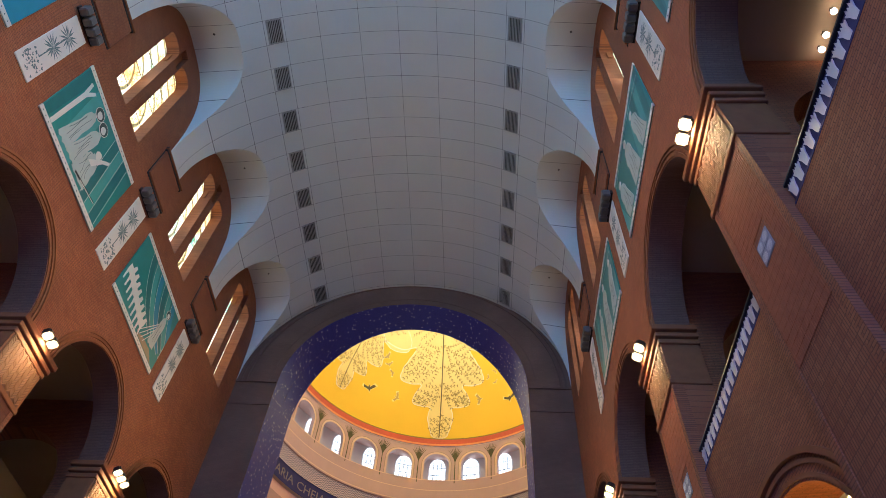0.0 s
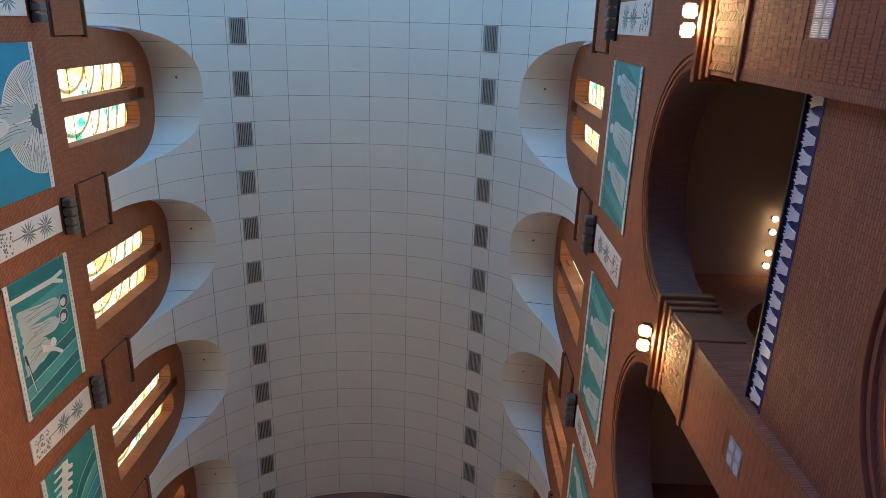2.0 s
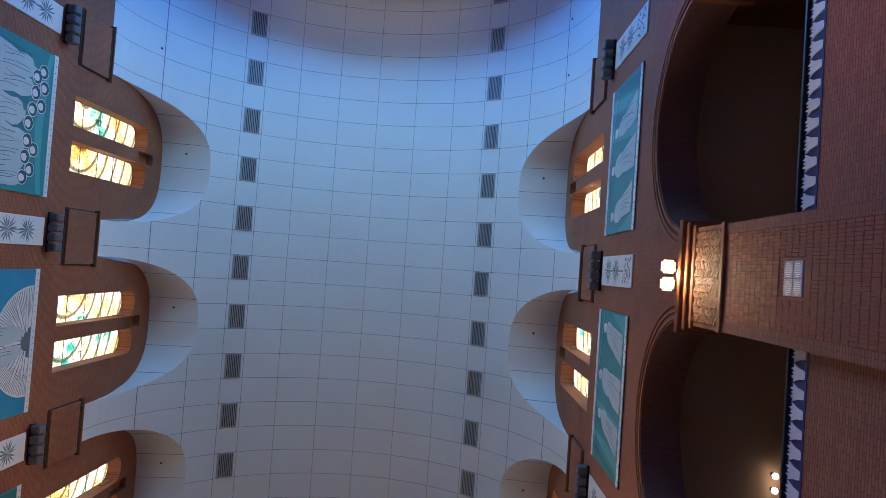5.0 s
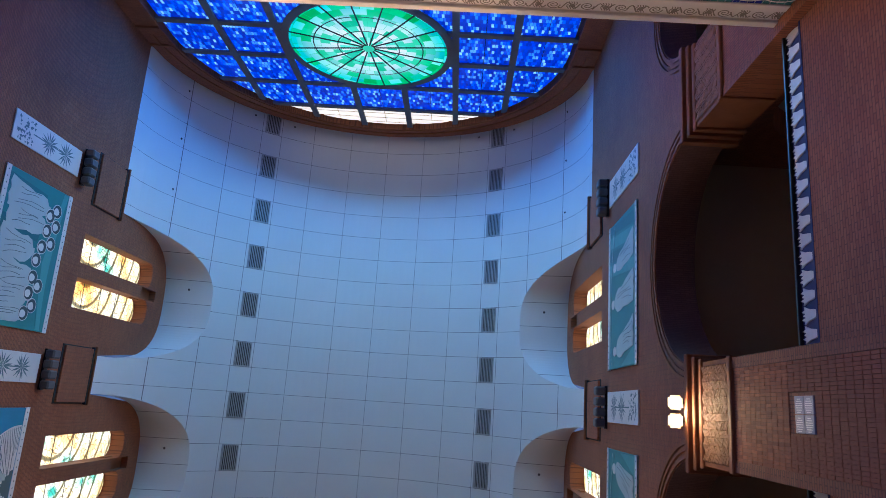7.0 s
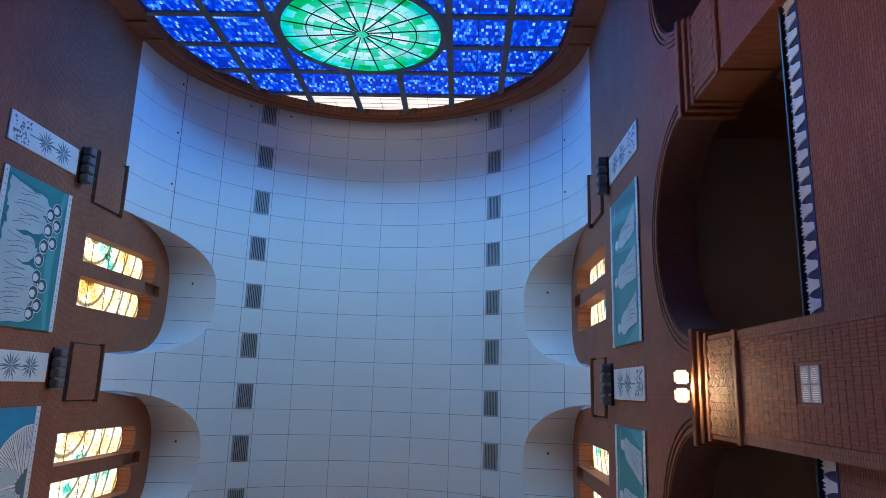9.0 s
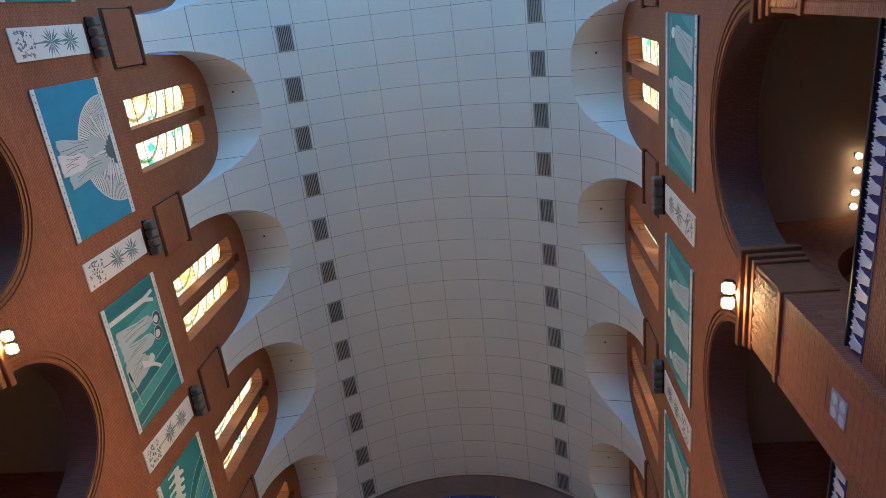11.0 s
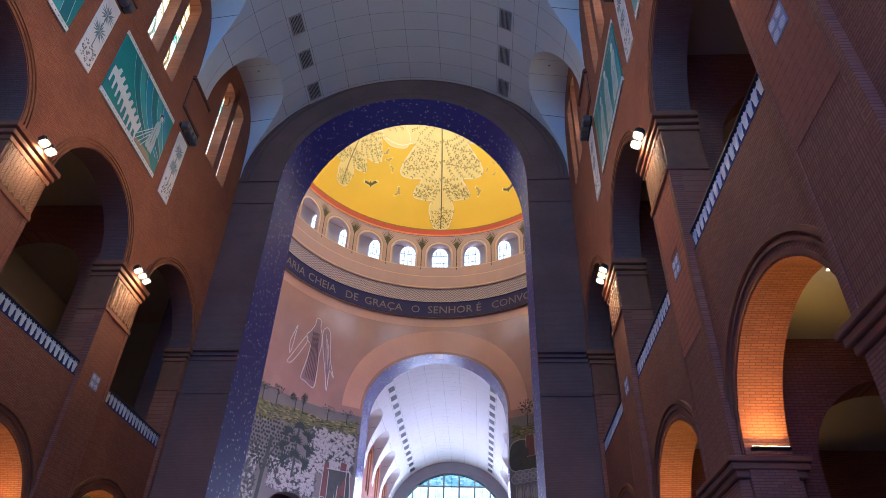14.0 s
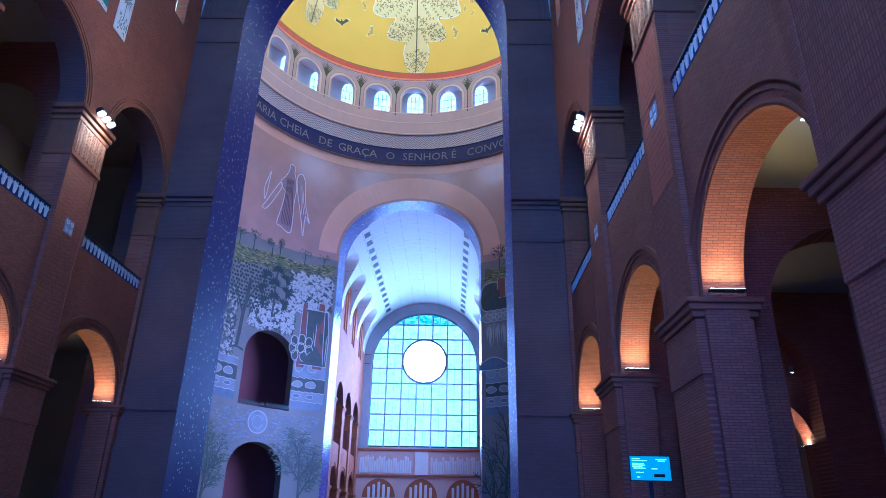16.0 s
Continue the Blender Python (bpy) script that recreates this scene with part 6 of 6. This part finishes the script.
# olive hilltop
for a0, a1, z0, seed in ((-74, -27, 24.2, 1), (27.3, 44, 25.3, 2)):
    bm = bmesh.new()
    n = 40
    lo = lambda f: z0 + (1.4 * f if a0 < 0 else 0) + 0.2 * math.sin(f * 19)
    hi = lambda f: z0 + 1.9 + (0.7 * f if a0 < 0 else -0.6) + 0.16 * math.sin(f * 13 + 1)
    for i in range(n):
        f0, f1 = i / n, (i + 1) / n
        A = lambda f: a0 + (a1 - a0) * f
        quad(bm, CYL(A(f0), RM - 0.004, lo(f0)), CYL(A(f1), RM - 0.004, lo(f1)), CYL(A(f1), RM - 0.004, hi(f1)), CYL(A(f0), RM - 0.004, hi(f0)))
    tagged(mesh_object("painted_hill", bm, M_olive), "olive grass hilltop painted across the curved wall", "painted hill")
    items = []
    for q in range(420 if a0 < 0 else 110):
        f = rnd.random()
        items.append((a0 + (a1 - a0) * f, rnd.uniform(lo(f) - 0.1, hi(f)), rnd.uniform(-0.25, 0.25) + rnd.choice((0, math.pi)), rnd.uniform(0.25, 0.6), 0.05, 0.01))
    strokes("painted_grass", items[::2], M_inkgreen, "dark grass strokes on the painted hilltop", "painted grass")
    strokes("painted_grass", items[1::2], M_straw, "straw-coloured grass strokes on the hilltop", "painted grass")
# spotted tree: many separate dark leaves round a bent trunk
e = empty("painted_tree", CYL(-59, RM, 16.6))
inv = Matrix.Translation(-Vector(e.location))
bm = bmesh.new()
for pts, hw in (([(-0.15, 0), (0.0, 1.5), (0.12, 3.2), (0.35, 5.0), (0.5, 6.4)], 0.2), ([(0.1, 3.0), (-0.6, 4.4), (-1.2, 5.6)], 0.09), ([(0.25, 4.4), (0.9, 5.4), (1.6, 6.4)], 0.09), ([(0.1, 3.6), (0.8, 4.2), (1.5, 4.6)], 0.07), ([(-0.15, 0), (-0.9, -0.2)], 0.1), ([(-0.1, 0), (0.7, -0.2)], 0.1)):
    wall_line(bm, -59, 16.6, pts, hw, 0.03)
bm.transform(inv)
part("trunk", bm, M_thicket, e)
bm = bmesh.new()
for i in range(-9, 12):
    for j in range(0, 13):
        u, v = (i + 0.5 * (j % 2)) * 0.36 + rnd.uniform(-0.07, 0.07), 3.5 + j * 0.37 + rnd.uniform(-0.07, 0.07)
        if ((u - 0.4) / 3.1) ** 2 + ((v - 6.0) / 2.4) ** 2 > 1 or v + 16.6 > 24.9 + 0.05 * (u + 3):
            continue
        t = rnd.uniform(0, 3.1)
        wall_shape(bm, -59, 16.6, [(u + 0.145 * math.cos(k * 1.05 + t) * (1.25 if k % 3 == 0 else 0.85), v + 0.145 * math.sin(k * 1.05 + t)) for k in range(6)], 0.026)
bm.transform(inv)
tagged(part("crown", bm, M_inkgreen, e), kind="stuff")
tagged(e, "painted tree with a crown of separate dark leaves", "painted tree", "garden trees")
# fan-leaved tree
e = empty("painted_tree", CYL(-47.8, RM, 20.6))
inv = Matrix.Translation(-Vector(e.location))
bm = bmesh.new()
wall_line(bm, -47.8, 20.6, [(0, -0.4), (0.05, 1.5), (0.0, 3.2), (0.1, 4.4)], 0.11, 0.03)
bm.transform(inv)
part("trunk", bm, M_thicket, e)
for cu, cv, tilt in ((0.1, 4.3, 1.57), (-1.0, 3.5, 2.3), (1.05, 3.6, 0.8), (-0.1, 2.9, 1.57), (-1.25, 2.1, 2.6), (1.2, 2.3, 0.5), (0.0, 1.5, 1.57), (-1.0, 0.9, 2.8), (1.0, 1.0, 0.3)):
    bm = bmesh.new()
    for q in range(-5, 6):
        wall_shape(bm, -47.8, 20.6, leaf_shape(tilt + q * 0.36, 0.85, 0.1, cu, cv), 0.034 + 0.0006 * (q + 5))
    bm.transform(inv)
    part("fan_leaf", bm, M_inkgreen, e)
tagged(e, "painted tree of dark fan-shaped leaves", "painted tree", "garden trees")
# leafy thickets: pale and dark strokes
for a0, a1, z0, z1, n, seed in ((-42.5, -27.2, 21.4, 25.4, 1900, 31), (-56, -39.5, 18.9, 21.6, 1200, 32), (-72, -61, 15.8, 22.0, 800, 33)):
    r2 = random.Random(seed)
    dark, pale = [], []
    for q in range(n):
        deg, z = r2.uniform(a0, a1), r2.uniform(z0, z1)
        if blocked(deg, z):
            continue
        t = r2.uniform(0, 6.28)
        for k in range(3):
            (dark if q % 4 < 3 else pale).append((deg, z, t + k * 0.6, r2.uniform(0.25, 0.45), 0.045, 0.012 if q % 4 < 3 else 0.017))
    strokes("painted_foliage", dark, M_thicket, "dense ink foliage painted on the curved wall", "painted foliage")
    strokes("painted_foliage", pale, M_paleink, "pale leaf strokes painted on the curved wall", "painted foliage")
# palm rosettes at the mural's edge
for deg, z in ((-66, 21.5), (-64.5, 19.6), (-67.5, 18.2), (-65.5, 17.0)):
    e = empty("painted_palm", CYL(deg, RM, z))
    inv = Matrix.Translation(-Vector(e.location))
    for q in range(12):
        bm = bmesh.new()
        wall_shape(bm, deg, z, leaf_shape(q * 0.5236, 0.75, 0.06), 0.03 + 0.0006 * q)
        bm.transform(inv)
        part("frond", bm, M_inkgrey, e)
    tagged(e, "painted palm rosette of narrow grey fronds", "painted palm", "garden palms")
# red trunks with pale reeds between
for deg, w, z1 in ((-36.0, 0.34, 22.3), (-30.2, 0.42, 22.6)):
    outlined("painted_redwood", deg, 15.9, [(-w * 1.3, 0), (w * 1.3, 0), (w, 3), (w * 0.8, z1 - 15.9), (-w * 0.8, z1 - 15.9), (-w, 3)], M_redwood, 0.034, "reddish trunk with a pale outline painted on the wall", "painted trunk", "red trunks", hw=0.035, soft=1)
outlined("painted_thicket", -32.0, 16.2, [(-1.5, 0), (1.4, 0), (1.5, 3), (1.2, 5.6), (-1.3, 5.6), (-1.4, 3)], M_thicket, 0.02, "dark green painted thicket behind red trunks", "painted thicket", soft=1)
strokes("painted_reed", [(-35 + 0.55 * q, 16.2 + 0.2 * (q % 3), 1.57 + 0.22 * math.sin(q * 1.7), rnd.uniform(2.6, 4.6), 0.06, 0.026) for q in range(14)], M_paleink, "pale reeds between the painted trunks", "painted reeds")
# ovals, walls and bands under them
for q, (u, v) in enumerate(((-0.75, 1.5), (0.0, 1.75), (0.75, 1.55), (-0.9, 0.75), (0.0, 0.9), (0.85, 0.75), (-0.6, 0.1), (0.3, 0.1), (1.05, 0.1))):
    outlined("painted_bush", -36.2, 16.9, [(u + 0.36 * math.cos(k * 1.05 + q), v + 0.5 * math.sin(k * 1.05 + q)) for k in range(6)], M_thicket, 0.038 + 0.001 * q, "dark oval bush with a pale outline on the wall", "painted bush", "oval bushes", hw=0.04)
for a0, a1 in ((-38.2, -27.0), (-72, -57.8), (27.3, 42)):
    am, hwid = (a0 + a1) / 2, radians(a1 - a0) / 2 * RM
    for z0, z1, mat in ((16.75, 15.0, M_rock), (14.95, 13.65, M_thicket), (13.6, 12.75, M_rock), (12.7, 11.95, M_bluegrey)):
        if a0 == -72 and z0 > 16:
            z0 = 15.6
        if a0 > 0:
            z0, z1 = z0 - 0.9 if z0 > 16 else z0 - 0.1, z1 - 0.1
        bm = bmesh.new()
        for i in range(10):
            x0, x1 = -hwid + 2 * hwid * i / 10, -hwid + 2 * hwid * (i + 1) / 10
            wall_shape(bm, am, 0, [(x0, z1), (x1, z1), (x1, z0), (x0, z0)], 0.008)
        tagged(mesh_object("painted_band", bm, mat), "blue-grey band painted round the curved wall", "painted band", "garden bands")
        bm = bmesh.new()
        wall_line(bm, am, 0, [(-hwid + 2 * hwid * i / 24, z0 + 0.04 * math.sin(i * 1.3)) for i in range(25)], 0.035, 0.012)
        tagged(mesh_object("band_line", bm, M_paleink), "pale line along a painted band", "painted line", "garden bands")
    k = 0
    u = -hwid + 0.6
    while u < hwid - 0.3:
        r2 = random.Random(int(a0 * 10) + k)
        for zc, ru, rv, mat in ((15.9, 0.5, 0.42, M_stone), (14.3, 0.55, 0.36, M_stone), (13.2, 0.45, 0.2, M_bluegrey)):
            if zc > 15 and a0 == -72:
                continue
            outlined("painted_stone", am, zc - (0.1 if a0 > 0 else 0), [(u + ru * r2.uniform(0.75, 1.1) * math.cos(q * 0.9 + k), rv * r2.uniform(0.7, 1.15) * math.sin(q * 0.9 + k)) for q in range(7)], mat, 0.02, "pale-outlined stone shape painted on the wall", "painted stone", "garden stones", hw=0.03)
        u += 1.35
        k += 1
# low ground round the medallion and bare trees beside the lower opening
items_d, items_p = [], []
for q in range(800):
    deg, z = rnd.uniform(-66, -29), rnd.uniform(7.2, 11.4)
    if blocked(deg, z) or math.hypot(radians(deg + 48.2) * RM, z - 10.35) < 1.1:
        continue
    (items_d if q % 2 else items_p).append((deg, z, rnd.uniform(-0.4, 0.4), rnd.uniform(0.25, 0.5), 0.05, 0.012))
strokes("painted_foliage", items_d, M_bluegrey, "blue-grey foliage painted under the opening", "painted foliage")
strokes("painted_foliage", items_p, M_rock, "grey foliage painted under the opening", "painted foliage")


def branched_tree(deg, z0, height, seed, leaves):
    r2 = random.Random(seed)
    e = empty("painted_tree", CYL(deg, RM, z0))
    inv = Matrix.Translation(-Vector(e.location))
    wood, leaf = bmesh.new(), bmesh.new()

    def grow(u, v, a, l, w, level):
        bend = r2.uniform(-0.12, 0.12)
        pts = [(u + l * t * math.cos(a + bend * t), v + l * t * math.sin(a + bend * t)) for t in (0, 0.33, 0.66, 1)]
        wall_line(wood, deg, z0, pts, w, 0.03 + 0.002 * level)
        if level < 3:
            for t, s in ((0.4, 1), (0.55, -1), (0.72, 1), (0.86, -1), (1.0, 0.3)):
                if level == 0 and t < 0.5:
                    continue
                k = min(3, int(t * 3))
                grow(*pts[k], a + s * r2.uniform(0.45, 0.8), l * r2.uniform(0.42, 0.55), w * 0.6, level + 1)
        elif leaves:
            for q in range(7):
                wall_shape(leaf, deg, z0, leaf_shape(r2.uniform(-0.5, 0.5) + r2.choice((0, math.pi)), r2.uniform(0.25, 0.45), 0.06, pts[3][0] + r2.uniform(-0.3, 0.3), pts[3][1] + r2.uniform(-0.1, 0.2)), 0.024 + 0.0006 * q)
    grow(0, 0, math.pi / 2, height, 0.13, 0)
    wood.transform(inv)
    part("trunk", wood, M_thicket, e)
    if leaves:
        leaf.transform(inv)
        tagged(part("crown", leaf, M_leafgreen, e), kind="stuff")
    else:
        leaf.free()
    tagged(e, "slender branching tree painted on the pale wall" if leaves else "bare dark branching tree painted on the pale wall", "painted tree", "garden trees")


for args in ((-64.6, 2.6, 4.3, 41, True), (-32.4, 2.8, 4.3, 42, True), (33.6, 3.2, 5.2, 43, False), (29.5, 1.5, 4.2, 44, False), (38.5, 2.0, 4.6, 45, False)):
    branched_tree(*args)
# the other side's garden: dark glade, red trunk, willow and pale mound
outlined("painted_thicket", 33, 22.4, [(-2.0, 0), (0, -0.3), (2.6, 0), (2.7, 1.6), (2.4, 2.9), (0.5, 2.6), (-1.0, 2.8), (-2.0, 2.2)], M_thicket, 0.01, "dark green glade painted on the curved wall", "painted thicket")
for deg, w in ((33.6, 0.5), (36.5, 0.35)):
    outlined("painted_redwood", deg, 23.4, [(-w, 0), (w, 0), (w * 0.9, 2.1), (-w * 0.9, 2.1)], M_redwood, 0.03, "short reddish trunk painted on the wall", "painted trunk", "red trunks", hw=0.04, soft=1)
for q in range(9):
    outlined("painted_bush", 28.2 + q * 1.2, 21.4 + 0.35 * (q % 2), [(0.55 * math.cos(k * 1.05), 0.45 * math.sin(k * 1.05)) for k in range(6)], M_stone, 0.026 + 0.002 * q, "pale-outlined round bush painted on the wall", "painted bush", "round bushes", hw=0.035)
strokes("painted_reed", [(28.0 + 0.4 * q, 20.9, -1.57 + 0.1 * math.sin(q), rnd.uniform(1.6, 2.8), 0.07, 0.02) for q in range(26)], M_paleink, "hanging pale reeds under the round bushes", "painted reeds")
outlined("painted_mound", 30.2, 16.2, [(-1.5, 0), (1.5, 0), (1.2, 0.7), (0, 1.2), (-1.2, 0.7)], M_bluegrey, 0.02, "blue-grey mound painted on the wall", "painted mound")
# medallion
e = empty("painted_medallion", CYL(-48.2, RM, 10.35))
inv = Matrix.Translation(-Vector(e.location))
bm = bmesh.new()
wall_fan(bm, -48.2, 10.35, [(0.95 * math.cos(q * 0.2618), 0.95 * math.sin(q * 0.2618)) for q in range(24)], 0.03)
bm.transform(inv)
part("field", bm, M_rock, e)
for r, w in ((0.98, 0.05), (0.55, 0.02)):
    bm = bmesh.new()
    wall_line(bm, -48.2, 10.35, [(r * math.cos(q * 0.1745), r * math.sin(q * 0.1745)) for q in range(36)], w, 0.036, True)
    bm.transform(inv)
    part("ring", bm, M_paleink, e)
tagged(e, "pale ringed medallion on the mural wall", "medallion")
# planting on the sill of the upper opening
items = [(rnd.uniform(-56, -38.5), 11.75, 1.57 + rnd.uniform(-0.6, 0.6), rnd.uniform(0.2, 0.55), 0.05, 0.03) for q in range(120)]
strokes("sill_planting", items, M_inkgreen, "low dark plants along the opening's sill", "plants")
# pale outline drawings under the drum
for sx in (-1, 1):
    e = empty("wall_drawing", CYL(sx * 47.0, RM, 29.4))
    inv = Matrix.Translation(-Vector(e.location))
    body = [(-1.0, 0.5), (-0.5, 0.3), (0.3, -0.1), (0.75, 0.1), (0.8, 1.8), (0.75, 3.4), (0.85, 4.6), (0.75, 5.8), (0.45, 6.7), (0.4, 7.5), (-0.15, 7.6), (-0.25, 6.8), (-0.65, 5.9), (-1.1, 5.2), (-0.8, 4.6), (-0.45, 4.2), (-0.65, 2.4)]
    wing = [(0.8, 6.4), (1.3, 7.0), (1.75, 6.3), (1.95, 4.6), (2.2, 3.2), (2.75, 1.6), (2.2, 2.3), (2.15, 0.0), (1.8, 1.6), (1.35, 3.4), (1.0, 4.8)]
    bowl = [(-1.1, 5.1), (-1.9, 3.6), (-2.6, 2.2), (-2.95, 1.5), (-2.5, 1.5), (-1.9, 2.4), (-1.3, 3.6), (-0.9, 4.6)]
    trail = [(-2.8, 2.4), (-3.0, 3.6), (-2.7, 4.8), (-2.4, 5.8), (-2.5, 4.6), (-2.6, 3.4)]
    for pts, fill in ((body, M_rosegrey), (wing, M_rosegrey), (bowl, None), (trail, None)):
        pts = rounded(pts, 3)
        if fill:
            bm = bmesh.new()
            wall_fan(bm, sx * 47.0, 29.4, pts, 0.008)
            bm.transform(inv)
            part("shape", bm, fill, e)
        bm = bmesh.new()
        wall_line(bm, sx * 47.0, 29.4, pts, 0.045, 0.014, True)
        bm.transform(inv)
        part("pale_outline", bm, M_pale, e)
    for q in range(7):
        bm = bmesh.new()
        x0, x1 = -0.5 + q * 0.19, -0.35 + q * 0.12
        wall_line(bm, sx * 47.0, 29.4, [(x0, 0.6), (x0 + 0.06, 2.4), (x1, 4.6), (x1 + 0.03, 5.9)], 0.035, 0.016)
        bm.transform(inv)
        part("dark_fold", bm, M_foldink, e)
    for q in range(3):
        bm = bmesh.new()
        wall_line(bm, sx * 47.0, 29.4, [(1.25 + q * 0.18, 6.2 - q * 0.5), (1.45 + q * 0.2, 4.4 - q * 0.3), (1.75 + q * 0.25, 2.4)], 0.025, 0.016)
        bm.transform(inv)
        part("pale_outline", bm, M_pale, e)
    tagged(e, "tall pale outline drawing on the pink mosaic wall", "wall drawing", "crossing drawings")

# ---- far arm's end balcony ----
bal = empty("far_balcony", (0, FAREND - 0.02, 0))
part("front", boxed(-10, 10, -1.2, 0, 9.4, 13.0), M_cornice, bal)
part("ledge", boxed(-10, 10, -1.35, 0, 13.0, 13.35, bevel=0.03), M_mould, bal)
part("lower_ledge", boxed(-10, 10, -1.4, 0, 9.2, 9.5), M_mould, bal)
rnd = random.Random(5)
for i in range(52):
    x = -9.4 + i * 0.365
    if abs(x) < 1.4:
        continue
    h = rnd.uniform(1.7, 2.6)
    part("pale_bar", boxed(x - 0.15, x + 0.15, -1.26, -1.2, 9.7, 9.7 + h, bevel=0.05), M_pale, bal)
part("centre_panel", boxed(-1.0, 1.0, -1.27, -1.2, 9.5, 12.9), M_pale, bal)
for c in (-6.4, 0, 6.4):
    bm = bmesh.new()
    bm.faces.new([bm.verts.new((c + 2.5 * math.cos(math.pi * i / 24), -1.24, 6.2 + 2.7 * math.sin(math.pi * i / 24))) for i in range(25)])
    part("arch_recess", bm, M_mould, bal)
    for k in range(-2, 3):
        part("pale_bar", boxed(c + k * 0.75 - 0.2, c + k * 0.75 + 0.2, -1.32, -1.24, 5.0, 8.4 - 0.35 * abs(k), bevel=0.08), M_pale, bal)
part("lower_wall", boxed(-10, 10, -1.2, 0, 0, 9.2), M_cornice, bal)
tagged(bal, "balcony under the far window with rows of pale bars", "balcony")

# ---- small things ----
scr = empty("information_screen", (8.66, 14.05, 2.84))
part("casing", boxed(-0.42, 0.42, -0.02, 0.04, -0.25, 0.25, bevel=0.01), M_black, scr)
part("display", boxed(-0.4, 0.4, -0.026, -0.02, -0.23, 0.23), emit("screen_glow", (0.1, 0.27, 0.23), 0.75), scr, "glowing teal display")
M_ui = emit("screen_text", (0.75, 0.95, 0.95), 0.9)
for i, (x0, x1, z) in enumerate(((-0.36, -0.2, 0.17), (-0.36, -0.06, 0.135), (-0.36, -0.12, 0.08), (-0.36, -0.1, 0.05), (-0.36, -0.16, 0.02), (-0.34, -0.1, -0.01), (0.12, 0.34, 0.16), (0.16, 0.3, 0.13), (0.02, 0.14, -0.02), (-0.3, -0.14, -0.09), (-0.28, -0.22, -0.18))):
    part("text_bar", boxed(x0, x1, -0.03, -0.026, z, z + 0.02), M_ui, scr)
part("dark_block", boxed(0.06, 0.28, -0.031, -0.026, -0.17, -0.11), M_black, scr)
part("pole", boxed(-0.04, 0.04, 0.04, 0.1, -2.8, 0.1), M_black, scr)
part("base", boxed(-0.35, 0.35, -0.2, 0.35, -2.84, -2.8, bevel=0.01), M_black, scr)
tagged(scr, "glowing teal information screen on a black stand", "screen")
for y in (5.1, 5.5, 6.14, 6.54):
    e = empty("gallery_bulb", (14.0, y, 20.22))
    bm = bmesh.new()
    bmesh.ops.create_uvsphere(bm, u_segments=12, v_segments=8, radius=0.09)
    part("bulb", bm, M_bulb, e, "glowing warm globe")
    part("holder", boxed(-0.05, 0.05, -0.05, 0.05, 0.1, 0.2), M_black, e)
    tagged(e, "small glowing globe lamp on the gallery ceiling", "lamp", "gallery lamps")
# Ceiling spots and their glow are added, hidden behind the arcade, to brighten aisles.
for side in (-1, 1):
    for c in BAYS:
        e = empty("spotlight", (side * 11.6, c, 9.3))
        part("canister", boxed(-0.06, 0.06, -0.06, 0.06, -0.02, 0.16, bevel=0.02), M_grey, e)
        part("stem", boxed(-0.015, 0.015, -0.015, 0.015, 0.16, 0.26), M_black, e)
        part("lens", boxed(-0.045, 0.045, -0.045, 0.045, -0.03, -0.02), M_up, e, "glowing warm lens")
        tagged(e, "added unseen ceiling spotlight in the aisle", "spotlight", "aisle spotlights")
        point("spotlight_glow", (side * 11.9, c, 9.0), 4, (1.0, 0.85, 0.65), 0.3)

# ---- single bricks of the nearest pier faces ----
rnd = random.Random(11)
brick_me = bpy.data.meshes.new("brick")
bm = boxed(-0.011, 0.012, -0.0265, 0.0265, -0.094, 0.094, bevel=0.003)
bm.to_mesh(brick_me)
bm.free()
M_onebrick = plain("pier_brick", (0.47, 0.145, 0.058), 0.75, 0, 0.2, 6)
nodes, links = M_onebrick.node_tree.nodes, M_onebrick.node_tree.links
info = nodes.new("ShaderNodeObjectInfo")
tone = ramp(nodes, links, info.outputs["Random"], [(0.0, (0.7, 0.66, 0.62)), (0.5, (0.95, 0.92, 0.9)), (1.0, (1.15, 1.1, 1.05))])
p = nodes["Principled BSDF"]
src = p.inputs["Base Color"].links[0].from_socket
links.new(mix(nodes, links, 1.0, src, tone, "MULTIPLY"), p.inputs["Base Color"])
brick_me.materials.append(M_onebrick)
piers = [o for o in scene.objects if o.name.split(".")[0] == "pier" and o.parent is None and o.location.x > 0 and -1 < o.location.y < 16]
for e in piers:
    near = e.location.y < 3
    rest = bmesh.new()
    for i in range(28):
        for j in range(24):
            y, z = -0.85 + (i + 0.5) * 0.0607, 14.48 - (j + 0.5) * 0.2
            if 11.6 < z < 12.45 and -0.34 < y + 0.02 < 0.34:
                continue
            m = Matrix.Translation((-0.5 - 0.006 + rnd.uniform(-0.003, 0.003), y, z)) @ Matrix.Rotation(rnd.uniform(-0.012, 0.012), 4, "X")
            if near and j < 10:
                o = new("brick", brick_me)
                o.parent, o.matrix_local = e, m
            else:
                t = bmesh.new()
                t.from_mesh(brick_me)
                t.transform(m)
                tmp = bpy.data.meshes.new("tmp")
                t.to_mesh(tmp)
                t.free()
                rest.from_mesh(tmp)
                bpy.data.meshes.remove(tmp)
    tagged(part("brick_rest", rest, M_onebrick, e), kind="stuff")
